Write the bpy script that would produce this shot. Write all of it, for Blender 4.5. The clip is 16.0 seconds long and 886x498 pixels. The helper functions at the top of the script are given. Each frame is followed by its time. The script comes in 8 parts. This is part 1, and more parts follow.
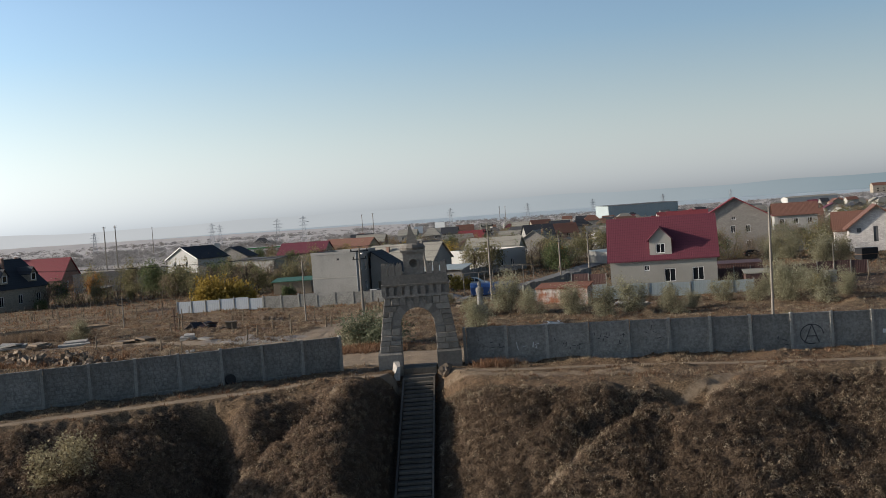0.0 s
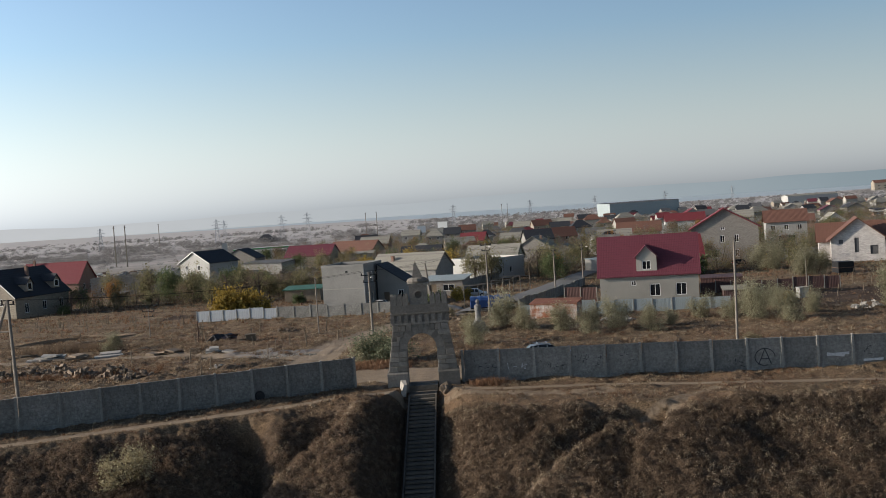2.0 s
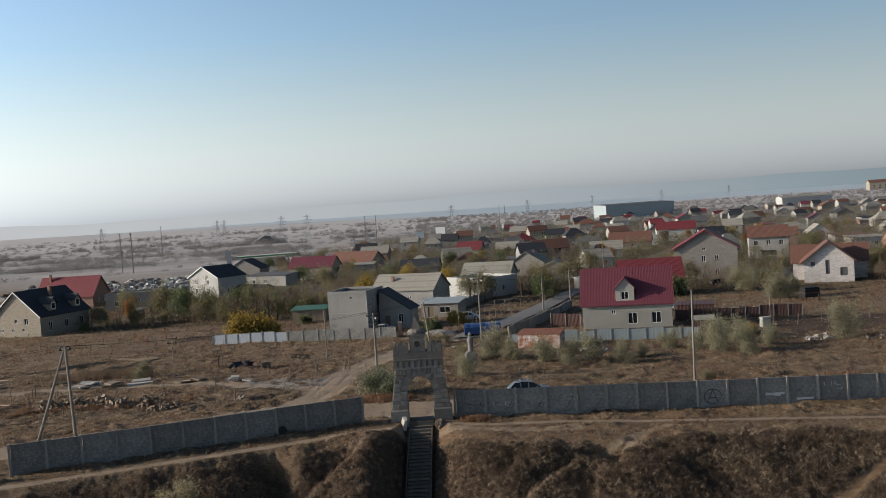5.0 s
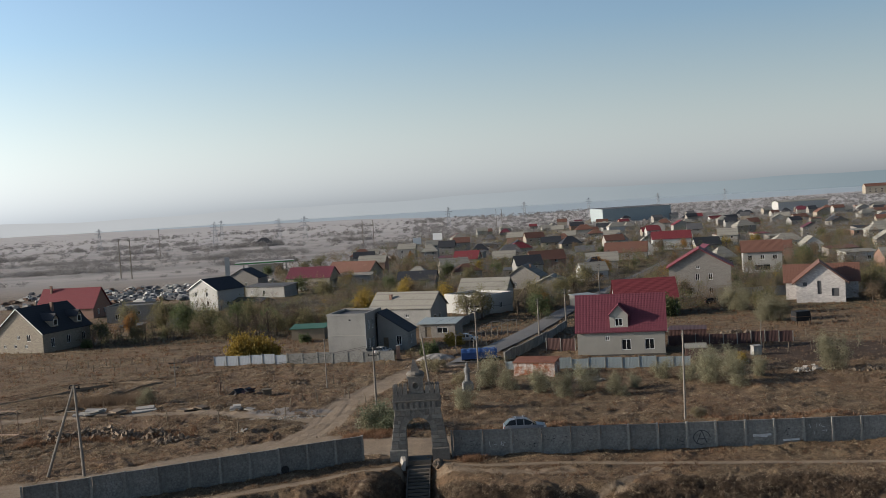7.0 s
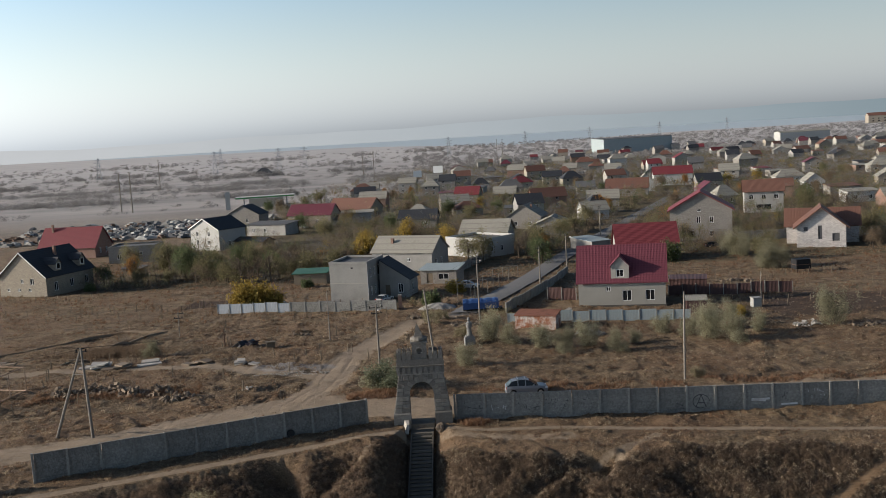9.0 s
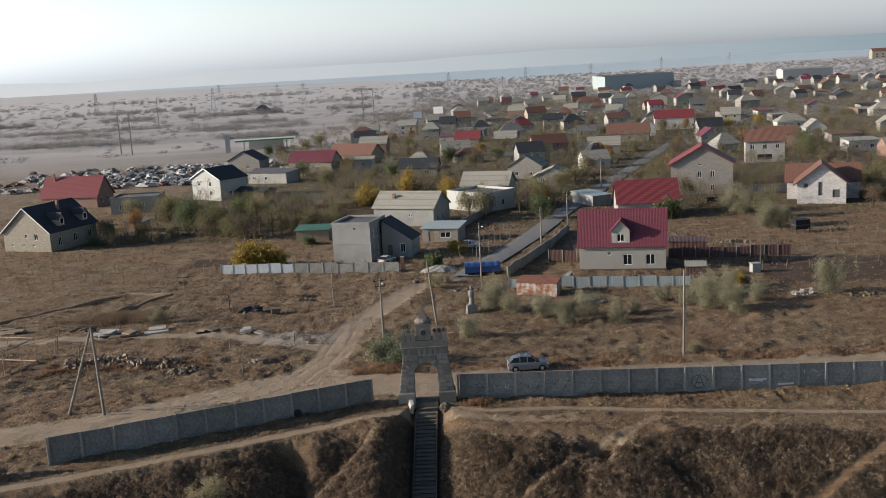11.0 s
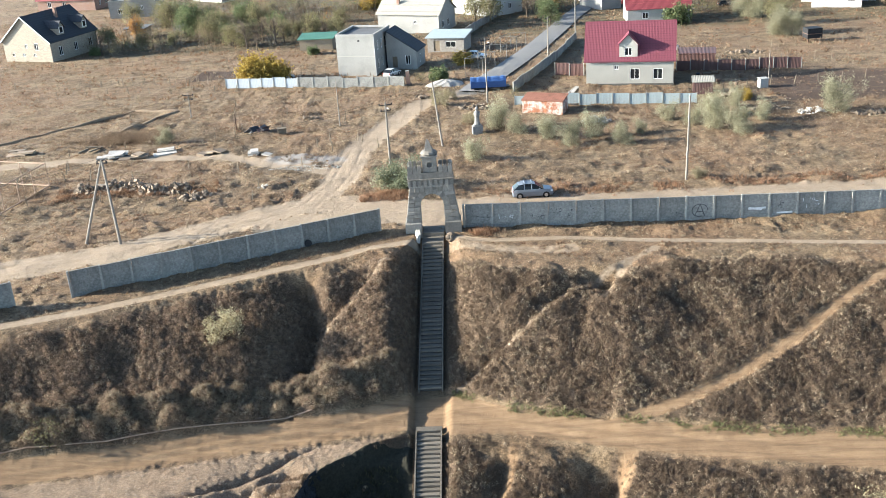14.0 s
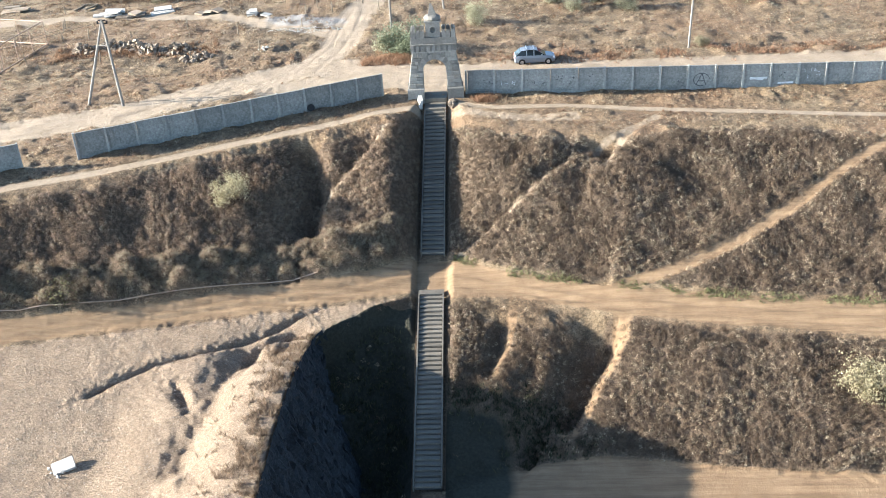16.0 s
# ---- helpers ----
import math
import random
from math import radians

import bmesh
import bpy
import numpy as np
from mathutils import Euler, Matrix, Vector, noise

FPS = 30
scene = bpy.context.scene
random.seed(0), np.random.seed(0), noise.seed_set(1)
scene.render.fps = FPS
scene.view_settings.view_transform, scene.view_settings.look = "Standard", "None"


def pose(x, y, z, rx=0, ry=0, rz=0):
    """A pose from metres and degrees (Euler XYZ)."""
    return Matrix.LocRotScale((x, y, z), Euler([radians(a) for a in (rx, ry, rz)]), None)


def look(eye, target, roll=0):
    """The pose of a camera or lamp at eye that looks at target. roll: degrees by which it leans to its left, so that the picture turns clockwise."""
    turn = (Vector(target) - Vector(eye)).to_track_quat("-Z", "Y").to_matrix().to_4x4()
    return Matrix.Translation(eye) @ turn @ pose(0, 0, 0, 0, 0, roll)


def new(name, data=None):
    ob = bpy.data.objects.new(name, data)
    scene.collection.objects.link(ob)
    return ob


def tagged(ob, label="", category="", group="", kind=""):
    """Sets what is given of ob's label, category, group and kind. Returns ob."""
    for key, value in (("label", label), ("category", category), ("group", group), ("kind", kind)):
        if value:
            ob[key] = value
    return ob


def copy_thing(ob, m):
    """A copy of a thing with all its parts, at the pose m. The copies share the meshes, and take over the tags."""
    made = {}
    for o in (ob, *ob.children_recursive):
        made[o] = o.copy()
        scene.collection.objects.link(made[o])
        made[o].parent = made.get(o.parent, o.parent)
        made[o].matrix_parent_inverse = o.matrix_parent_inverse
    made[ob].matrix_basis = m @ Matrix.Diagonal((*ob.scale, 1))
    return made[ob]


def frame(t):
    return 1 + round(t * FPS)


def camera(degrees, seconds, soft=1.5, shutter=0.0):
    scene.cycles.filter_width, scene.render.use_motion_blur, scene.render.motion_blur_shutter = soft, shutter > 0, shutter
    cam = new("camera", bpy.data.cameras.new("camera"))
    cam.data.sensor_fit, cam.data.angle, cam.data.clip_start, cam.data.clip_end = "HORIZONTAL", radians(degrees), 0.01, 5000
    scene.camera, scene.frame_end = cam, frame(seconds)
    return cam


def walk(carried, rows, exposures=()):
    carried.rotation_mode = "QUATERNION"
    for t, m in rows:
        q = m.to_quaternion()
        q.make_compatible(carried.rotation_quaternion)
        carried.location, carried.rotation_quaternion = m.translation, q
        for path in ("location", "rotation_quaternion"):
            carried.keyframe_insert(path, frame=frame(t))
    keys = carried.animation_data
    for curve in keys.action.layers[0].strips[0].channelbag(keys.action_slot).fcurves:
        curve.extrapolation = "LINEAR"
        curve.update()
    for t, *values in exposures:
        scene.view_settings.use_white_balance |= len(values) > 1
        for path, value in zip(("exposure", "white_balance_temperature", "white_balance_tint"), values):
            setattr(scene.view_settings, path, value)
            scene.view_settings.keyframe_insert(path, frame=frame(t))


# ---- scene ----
cam = camera(46.6, 16.0, soft=0.6)

PATH = [
    (0, (4.126, -74.422, 10.925), (4.076, -72.424, 10.849), -4.1),
    (0.5, (4.232, -77.119, 11.723), (4.18, -75.121, 11.647), -3.9),
    (1, (4.386, -79.812, 12.652), (4.332, -77.814, 12.572), -3.9),
    (1.5, (4.561, -82.588, 13.608), (4.506, -80.591, 13.524), -3.9),
    (2, (4.776, -85.494, 14.594), (4.72, -83.497, 14.507), -3.9),
    (2.5, (4.945, -88.532, 15.608), (4.888, -86.535, 15.519), -3.9),
    (3, (5.134, -91.655, 16.705), (5.076, -89.658, 16.615), -3.9),
    (3.5, (5.402, -94.585, 17.811), (5.343, -92.588, 17.719), -3.9),
    (4, (5.587, -96.828, 18.639), (5.529, -94.831, 18.547), -4.0),
    (6.5, (6.085, -102.748, 24.907), (6.04, -100.751, 24.808), -3.5),
    (7, (6.066, -103.083, 25.789), (6.019, -101.085, 25.692), -3.5),
    (7.5, (6.046, -103.09, 26.757), (5.997, -101.093, 26.653), -3.4),
    (8, (6.052, -102.988, 27.766), (6.001, -100.993, 27.63), -3.3),
    (8.5, (6.001, -102.93, 28.777), (5.949, -100.94, 28.589), -3.3),
    (9, (5.955, -102.984, 29.787), (5.9, -100.998, 29.549), -3.4),
    (11.5, (5.747, -103.683, 36.021), (5.681, -101.733, 35.583), -3.2),
    (12, (5.868, -103.848, 36.71), (5.794, -101.924, 36.168), -3.2),
    (12.5, (5.89, -103.871, 37.433), (5.81, -101.979, 36.79), -3.4),
    (13, (5.928, -103.789, 38.194), (5.841, -101.925, 37.477), -3.5),
    (13.5, (6.009, -103.642, 38.951), (5.92, -101.784, 38.217), -3.7),
    (14, (6.049, -103.672, 39.598), (5.957, -101.822, 38.845), -3.8),
    (14.5, (5.946, -104.047, 40.084), (5.852, -102.221, 39.274), -3.7),
    (15, (5.62, -104.426, 40.441), (5.53, -102.621, 39.584), -3.4),
    (15.5, (5.368, -104.748, 40.718), (5.28, -102.976, 39.795), -3.3),
    (16, (5.177, -104.943, 40.917), (5.09, -103.212, 39.92), -3.1),
]
EXPOSURE = [(0, 0.2, 6500, 10), (4, 0.15, 6500, 10), (7, 0.12, 6500, 10), (9, 0.22, 6500, 10), (11.5, 0.72, 6500, 10), (12, 1.06, 6500, 10), (12.5, 1.36, 6500, 10), (13, 1.74, 6400, 7), (13.5, 1.98, 6250, 5), (14.5, 2.24, 6050, 4), (16, 2.44, 5900, 4)]
walk(cam, [(t, look(eye, target, roll)) for t, eye, target, roll in PATH], EXPOSURE)

# ---- light ----
SUN_UP, SUN_TURN = 18.0, 92.6          # degrees above the horizon, and from straight ahead towards the west side
world = bpy.data.worlds.new("sky")
scene.world = world
world.use_nodes = True
wn = world.node_tree
sky = wn.nodes.new("ShaderNodeTexSky")
sky.sky_type, sky.sun_disc = "NISHITA", False
sky.sun_elevation, sky.sun_rotation = radians(SUN_UP), radians(-SUN_TURN)
sky.air_density, sky.dust_density, sky.ozone_density = 1.0, 0.7, 1.0
wn.nodes["Background"].inputs["Strength"].default_value = 0.11
# haze: towards the horizon the sky loses its colour, all the way round
tc = wn.nodes.new("ShaderNodeTexCoord")
sp = wn.nodes.new("ShaderNodeSeparateXYZ")
wn.links.new(tc.outputs["Generated"], sp.inputs[0])
hz = wn.nodes.new("ShaderNodeMapRange")
hz.inputs["From Min"].default_value, hz.inputs["From Max"].default_value = 0.0, 0.16
hz.inputs["To Min"].default_value, hz.inputs["To Max"].default_value = 1.0, 0.0
wn.links.new(sp.outputs["Z"], hz.inputs["Value"])
bw = wn.nodes.new("ShaderNodeRGBToBW")
wn.links.new(sky.outputs[0], bw.inputs[0])
pale = wn.nodes.new("ShaderNodeMix")
pale.data_type, pale.blend_type = "RGBA", "MULTIPLY"
pale.inputs[0].default_value = 1.0
wn.links.new(bw.outputs[0], pale.inputs[6])
pale.inputs[7].default_value = (1.14, 1.23, 1.31, 1)
hm = wn.nodes.new("ShaderNodeMix")
hm.data_type = "RGBA"
wn.links.new(hz.outputs[0], hm.inputs[0])
deep = wn.nodes.new("ShaderNodeMix")
deep.data_type, deep.blend_type = "RGBA", "MULTIPLY"
deep.inputs[0].default_value = 1.0
wn.links.new(sky.outputs[0], deep.inputs[6])
deep.inputs[7].default_value = (1.05, 1.14, 1.27, 1)
# the clear sky deepens towards the zenith
zen = wn.nodes.new("ShaderNodeMapRange")
zen.inputs["From Min"].default_value, zen.inputs["From Max"].default_value = 0.2, 0.7
zen.inputs["To Min"].default_value, zen.inputs["To Max"].default_value = 1.0, 0.45
wn.links.new(sp.outputs["Z"], zen.inputs["Value"])
dark_top = wn.nodes.new("ShaderNodeMix")
dark_top.data_type, dark_top.blend_type = "RGBA", "MULTIPLY"
dark_top.inputs[0].default_value = 1.0
wn.links.new(deep.outputs[2], dark_top.inputs[6])
wn.links.new(zen.outputs[0], dark_top.inputs[7])
wn.links.new(dark_top.outputs[2], hm.inputs[6])
wn.links.new(pale.outputs[2], hm.inputs[7])
# hazy air is brighter towards the sun's side
side = wn.nodes.new("ShaderNodeVectorMath")
side.operation = "DOT_PRODUCT"
side.inputs[1].default_value = (-1, 0, 0)
wn.links.new(tc.outputs["Generated"], side.inputs[0])
glow = wn.nodes.new("ShaderNodeMath")
glow.operation = "MULTIPLY_ADD"
glow.inputs[1].default_value, glow.inputs[2].default_value = 1.05, -0.08
reach = wn.nodes.new("ShaderNodeMath")
reach.operation = "MAXIMUM"
reach.inputs[1].default_value = -0.42
wn.links.new(side.outputs["Value"], reach.inputs[0])
wn.links.new(reach.outputs[0], glow.inputs[0])
gain = wn.nodes.new("ShaderNodeMath")
gain.operation = "POWER"
gain.inputs[0].default_value = 2.0
wn.links.new(glow.outputs[0], gain.inputs[1])
sided = wn.nodes.new("ShaderNodeMix")
sided.data_type, sided.blend_type = "RGBA", "MULTIPLY"
sided.inputs[0].default_value = 1.0
wn.links.new(hm.outputs[2], sided.inputs[6])
wn.links.new(gain.outputs[0], sided.inputs[7])
wn.links.new(sided.outputs[2], wn.nodes["Background"].inputs["Color"])
to_sun = Vector((-math.sin(radians(SUN_TURN)) * math.cos(radians(SUN_UP)), math.cos(radians(SUN_TURN)) * math.cos(radians(SUN_UP)), math.sin(radians(SUN_UP))))
sun = bpy.data.lights.new("sun", "SUN")
sun.energy, sun.angle, sun.color = 5.4, radians(0.6), (1.0, 0.89, 0.755)
lamp = new("sun", sun)
lamp.matrix_world = to_sun.to_track_quat("Z", "Y").to_matrix().to_4x4()

# ---- materials ----


def material(name, rough=0.9, metal=0.0):
    m = bpy.data.materials.new(name)
    m.use_nodes = True
    b = m.node_tree.nodes["Principled BSDF"]
    b.inputs["Roughness"].default_value, b.inputs["Metallic"].default_value = rough, metal
    b.inputs["Specular IOR Level"].default_value = 0.25
    return m, m.node_tree, b


def noise_node(nt, vec, scale, detail=4, rough=0.6):
    n = nt.nodes.new("ShaderNodeTexNoise")
    n.inputs["Scale"].default_value, n.inputs["Detail"].default_value, n.inputs["Roughness"].default_value = scale, detail, rough
    nt.links.new(vec, n.inputs["Vector"])
    return n.outputs["Fac"]


def ramp(nt, fac, stops):
    r = nt.nodes.new("ShaderNodeValToRGB")
    els = r.color_ramp.elements
    while len(els) < len(stops):
        els.new(0.5)
    for e, (p, c) in zip(els, stops):
        e.position, e.color = p, (*c, 1)
    nt.links.new(fac, r.inputs["Fac"])
    return r.outputs["Color"]


def blend(nt, fac, a, b, mode="MIX"):
    m = nt.nodes.new("ShaderNodeMix")
    m.data_type, m.blend_type = "RGBA", mode
    for sock, v in ((m.inputs[0], fac), (m.inputs[6], a), (m.inputs[7], b)):
        if isinstance(v, bpy.types.NodeSocket):
            nt.links.new(v, sock)
        elif isinstance(v, (int, float)):
            sock.default_value = v
        else:
            sock.default_value = (*v, 1)
    return m.outputs[2]


def maths(nt, op, a, b):
    m = nt.nodes.new("ShaderNodeMath")
    m.operation = op
    for sock, v in ((m.inputs[0], a), (m.inputs[1], b)):
        if isinstance(v, bpy.types.NodeSocket):
            nt.links.new(v, sock)
        else:
            sock.default_value = v
    return m.outputs[0]


def bump(nt, b, height, strength, distance):
    n = nt.nodes.new("ShaderNodeBump")
    n.inputs["Strength"].default_value, n.inputs["Distance"].default_value = strength, distance
    nt.links.new(height, n.inputs["Height"])
    nt.links.new(n.outputs[0], b.inputs["Normal"])


def coords(nt):
    return nt.nodes.new("ShaderNodeTexCoord").outputs["Object"]


def surface(name, colour, rough=0.85, metal=0.0, big=0.35, fine=6.0, spread=0.25, stain=0.3, vary=0.12, relief=0.02):
    """A plain surface with blotches, grain, streaks and slight differences from object to object."""
    m, nt, b = material(name, rough, metal)
    v = coords(nt)
    colour = tuple(c * 0.8 for c in colour)
    dark = tuple(c * (1 - spread) for c in colour)
    light = tuple(min(1, c * (1 + spread)) for c in colour)
    grain = noise_node(nt, v, fine, 6, 0.7)
    col = ramp(nt, grain, [(0.3, dark), (0.7, light)])
    blot = noise_node(nt, v, big, 4, 0.65)
    col = blend(nt, maths(nt, "MULTIPLY", ramp(nt, blot, [(0.45, (0, 0, 0)), (0.75, (1, 1, 1))]), stain), col, tuple(c * 0.45 for c in colour))
    info = nt.nodes.new("ShaderNodeObjectInfo")
    hsv = nt.nodes.new("ShaderNodeHueSaturation")
    val = maths(nt, "ADD", maths(nt, "MULTIPLY", info.outputs["Random"], vary * 2), 1 - vary)
    nt.links.new(val, hsv.inputs["Value"])
    nt.links.new(col, hsv.inputs["Color"])
    nt.links.new(hsv.outputs[0], b.inputs["Base Color"])
    if relief:
        bump(nt, b, grain, 0.6, relief)
    return m


def ribbed(name, colour, pitch, rough=0.5, rust=0.15, rust_colour=(0.16, 0.06, 0.03), axis="X", courses=0.0, metal=0.0, deep=0.03):
    """Profiled sheet: ribs along one axis, darker in the valleys, worn spots, optionally cross courses with dark lower
    edges.
    """
    m, nt, b = material(name, rough, metal)
    v = coords(nt)
    sep = nt.nodes.new("ShaderNodeSeparateXYZ")
    nt.links.new(v, sep.inputs[0])
    wave = maths(nt, "SINE", maths(nt, "MULTIPLY", sep.outputs[axis], 2 * math.pi / pitch), 0)
    h = maths(nt, "MULTIPLY", wave, 0.5)
    if courses:
        step = maths(nt, "FRACT", maths(nt, "DIVIDE", sep.outputs["Z"], courses), 0)
        h = maths(nt, "ADD", h, step)
    worn = noise_node(nt, v, 0.9, 6, 0.7)
    fine = noise_node(nt, v, 9, 5, 0.6)
    col = ramp(nt, fine, [(0.3, tuple(c * 0.82 for c in colour)), (0.7, tuple(min(1, c * 1.15) for c in colour))])
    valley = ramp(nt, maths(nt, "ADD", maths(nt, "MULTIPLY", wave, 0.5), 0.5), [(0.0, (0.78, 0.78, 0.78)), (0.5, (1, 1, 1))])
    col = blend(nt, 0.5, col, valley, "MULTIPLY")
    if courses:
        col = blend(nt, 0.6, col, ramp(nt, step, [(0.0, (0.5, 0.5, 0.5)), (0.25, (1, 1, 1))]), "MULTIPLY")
    col = blend(nt, maths(nt, "MULTIPLY", ramp(nt, worn, [(0.62 - 0.3 * rust, (0, 0, 0)), (0.78 - 0.3 * rust, (1, 1, 1))]), min(1, rust * 3)), col, rust_colour)
    nt.links.new(col, b.inputs["Base Color"])
    bump(nt, b, h, 0.8, deep)
    return m


def masonry(name, colour, mortar, w, h, rough=0.9):
    """Blocks too small to be told apart singly from this far."""
    m, nt, b = material(name, rough)
    v = coords(nt)
    sep = nt.nodes.new("ShaderNodeSeparateXYZ")
    nt.links.new(v, sep.inputs[0])
    com = nt.nodes.new("ShaderNodeCombineXYZ")
    nt.links.new(maths(nt, "ADD", sep.outputs["X"], sep.outputs["Y"]), com.inputs[0])
    nt.links.new(sep.outputs["Z"], com.inputs[1])
    br = nt.nodes.new("ShaderNodeTexBrick")
    nt.links.new(com.outputs[0], br.inputs["Vector"])
    for key, val in (("Scale", 1.0), ("Brick Width", w), ("Row Height", h), ("Mortar Size", 0.02), ("Bias", 0.0)):
        br.inputs[key].default_value = val
    br.inputs["Color1"].default_value = (*[c * 0.8 for c in colour], 1)
    br.inputs["Color2"].default_value = (*[min(1, c * 1.2) for c in colour], 1)
    br.inputs["Mortar"].default_value = (*mortar, 1)
    blot = noise_node(nt, v, 0.5, 5, 0.7)
    col = blend(nt, maths(nt, "MULTIPLY", blot, 0.45), br.outputs["Color"], tuple(c * 0.5 for c in colour))
    nt.links.new(col, b.inputs["Base Color"])
    bump(nt, b, br.outputs["Fac"], -0.5, 0.02)
    return m


def leafy(name, colours, rough=0.7, patchy=0.0, size=2.2):
    """Leaves that differ from one to the next, and from clump to clump."""
    m, nt, b = material(name, rough)
    geo = nt.nodes.new("ShaderNodeNewGeometry")
    info = nt.nodes.new("ShaderNodeObjectInfo")
    n = len(colours)
    colours = [(k[0] * 0.76, k[1] * 0.78, k[2] * 0.82) for k in colours]
    col = ramp(nt, geo.outputs["Random Per Island"], [(i / max(1, n - 1), c) for i, c in enumerate(colours)])
    hsv = nt.nodes.new("ShaderNodeHueSaturation")
    val = maths(nt, "ADD", maths(nt, "MULTIPLY", info.outputs["Random"], 0.4), 0.8)
    if patchy:
        clump = ramp(nt, noise_node(nt, coords(nt), size, 2, 0.5), [(0.35, (1 - patchy,) * 3), (0.65, (1 + patchy,) * 3)])
        broad = ramp(nt, noise_node(nt, coords(nt), 0.25, 3, 0.6), [(0.35, (1 - patchy * 0.5,) * 3), (0.65, (1 + patchy * 0.5,) * 3)])
        val = maths(nt, "MULTIPLY", val, maths(nt, "MULTIPLY", clump, broad))
    nt.links.new(val, hsv.inputs["Value"])
    nt.links.new(col, hsv.inputs["Color"])
    nt.links.new(hsv.outputs[0], b.inputs["Base Color"])
    tr = nt.nodes.new("ShaderNodeBsdfTranslucent")
    nt.links.new(hsv.outputs[0], tr.inputs["Color"])
    mix = nt.nodes.new("ShaderNodeMixShader")
    mix.inputs[0].default_value = 0.42 if patchy else 0.35
    nt.links.new(b.outputs[0], mix.inputs[1])
    nt.links.new(tr.outputs[0], mix.inputs[2])
    nt.links.new(mix.outputs[0], nt.nodes["Material Output"].inputs["Surface"])
    return m


def ground_material():
    m, nt, b = material("dry_ground", 0.95)
    v = coords(nt)
    big, mid, fine = noise_node(nt, v, 0.06, 5, 0.6), noise_node(nt, v, 0.5, 6, 0.7), noise_node(nt, v, 4.0, 6, 0.75)
    tiny = noise_node(nt, v, 14.0, 4, 0.7)
    straw = ramp(nt, mid, [(0.3, (0.12, 0.09, 0.06)), (0.5, (0.25, 0.195, 0.13)), (0.7, (0.37, 0.3, 0.21))])
    patches = noise_node(nt, v, 0.16, 5, 0.65)
    straw = blend(nt, 0.8, straw, ramp(nt, patches, [(0.36, (0.68, 0.63, 0.58)), (0.5, (1.0, 0.98, 0.95)), (0.64, (1.2, 1.17, 1.12))]), "MULTIPLY")
    straw = blend(nt, ramp(nt, big, [(0.43, (0, 0, 0)), (0.62, (0.7, 0.7, 0.7))]), straw, (0.265, 0.178, 0.112))
    straw = blend(nt, 0.7, straw, ramp(nt, fine, [(0.3, (0.35, 0.34, 0.33)), (0.7, (1.2, 1.14, 1.08))]), "MULTIPLY")
    scrub = ramp(nt, fine, [(0.3, (0.1, 0.073, 0.051)), (0.55, (0.17, 0.124, 0.085)), (0.75, (0.25, 0.188, 0.128))])
    speck = ramp(nt, noise_node(nt, v, 9.0, 3, 0.6), [(0.36, (0.5, 0.49, 0.48)), (0.5, (1, 1, 1)), (0.64, (1.45, 1.42, 1.4))])
    straw = blend(nt, 0.8, straw, speck, "MULTIPLY")
    scrub = blend(nt, 0.8, scrub, speck, "MULTIPLY")
    dirt = ramp(nt, mid, [(0.3, (0.3, 0.235, 0.168)), (0.7, (0.4, 0.325, 0.24))])
    dirt = blend(nt, 0.6, dirt, ramp(nt, tiny, [(0.3, (0.6, 0.6, 0.6)), (0.7, (1.12, 1.1, 1.08))]), "MULTIPLY")
    dirt = blend(nt, 0.35, dirt, ramp(nt, fine, [(0.3, (0.6, 0.58, 0.55)), (0.6, (1.1, 1.1, 1.1))]), "MULTIPLY")
    clay = ramp(nt, mid, [(0.3, (0.24, 0.165, 0.1)), (0.7, (0.335, 0.242, 0.155))])
    lane = nt.nodes.new("ShaderNodeMapping")
    lane.inputs["Scale"].default_value = (0.06, 1.0, 0.0)
    nt.links.new(v, lane.inputs["Vector"])
    clay = blend(nt, 0.8, clay, ramp(nt, noise_node(nt, lane.outputs[0], 1.6, 5, 0.7), [(0.35, (0.62, 0.58, 0.54)), (0.62, (1.12, 1.1, 1.06))]), "MULTIPLY")
    clay = blend(nt, 0.7, clay, ramp(nt, tiny, [(0.3, (0.55, 0.53, 0.5)), (0.7, (1.15, 1.12, 1.1))]), "MULTIPLY")
    tar = ramp(nt, mid, [(0.3, (0.1, 0.1, 0.1)), (0.7, (0.17, 0.165, 0.16))])
    # near-black earth: shade of gully and lower bank put into the ground colour
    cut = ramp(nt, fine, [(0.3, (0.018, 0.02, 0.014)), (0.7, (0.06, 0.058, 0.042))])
    strips = nt.nodes.new("ShaderNodeMapping")
    strips.inputs["Scale"].default_value = (0.25, 1.0, 0.0)
    nt.links.new(v, strips.inputs["Vector"])
    # dry plain, greyed and lightened as a stand-in for haze
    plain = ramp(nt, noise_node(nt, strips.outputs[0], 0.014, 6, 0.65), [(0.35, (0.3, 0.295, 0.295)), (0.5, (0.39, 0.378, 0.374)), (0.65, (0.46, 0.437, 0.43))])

    def mask(key):
        a = nt.nodes.new("ShaderNodeAttribute")
        a.attribute_name = key
        return a.outputs["Fac"]

    def ragged(key, soft=0.5):
        e = maths(nt, "ADD", mask(key), maths(nt, "MULTIPLY", maths(nt, "SUBTRACT", mid, 0.5), soft * 2.2))
        return ramp(nt, e, [(0.35, (0, 0, 0)), (0.62, (1, 1, 1))])
    soil = ramp(nt, mid, [(0.3, (0.32, 0.243, 0.175)), (0.7, (0.43, 0.345, 0.26))])
    soil = blend(nt, 0.8, soil, ramp(nt, fine, [(0.3, (0.55, 0.52, 0.5)), (0.65, (1.15, 1.13, 1.1))]), "MULTIPLY")
    soil = blend(nt, 0.55, soil, speck, "MULTIPLY")
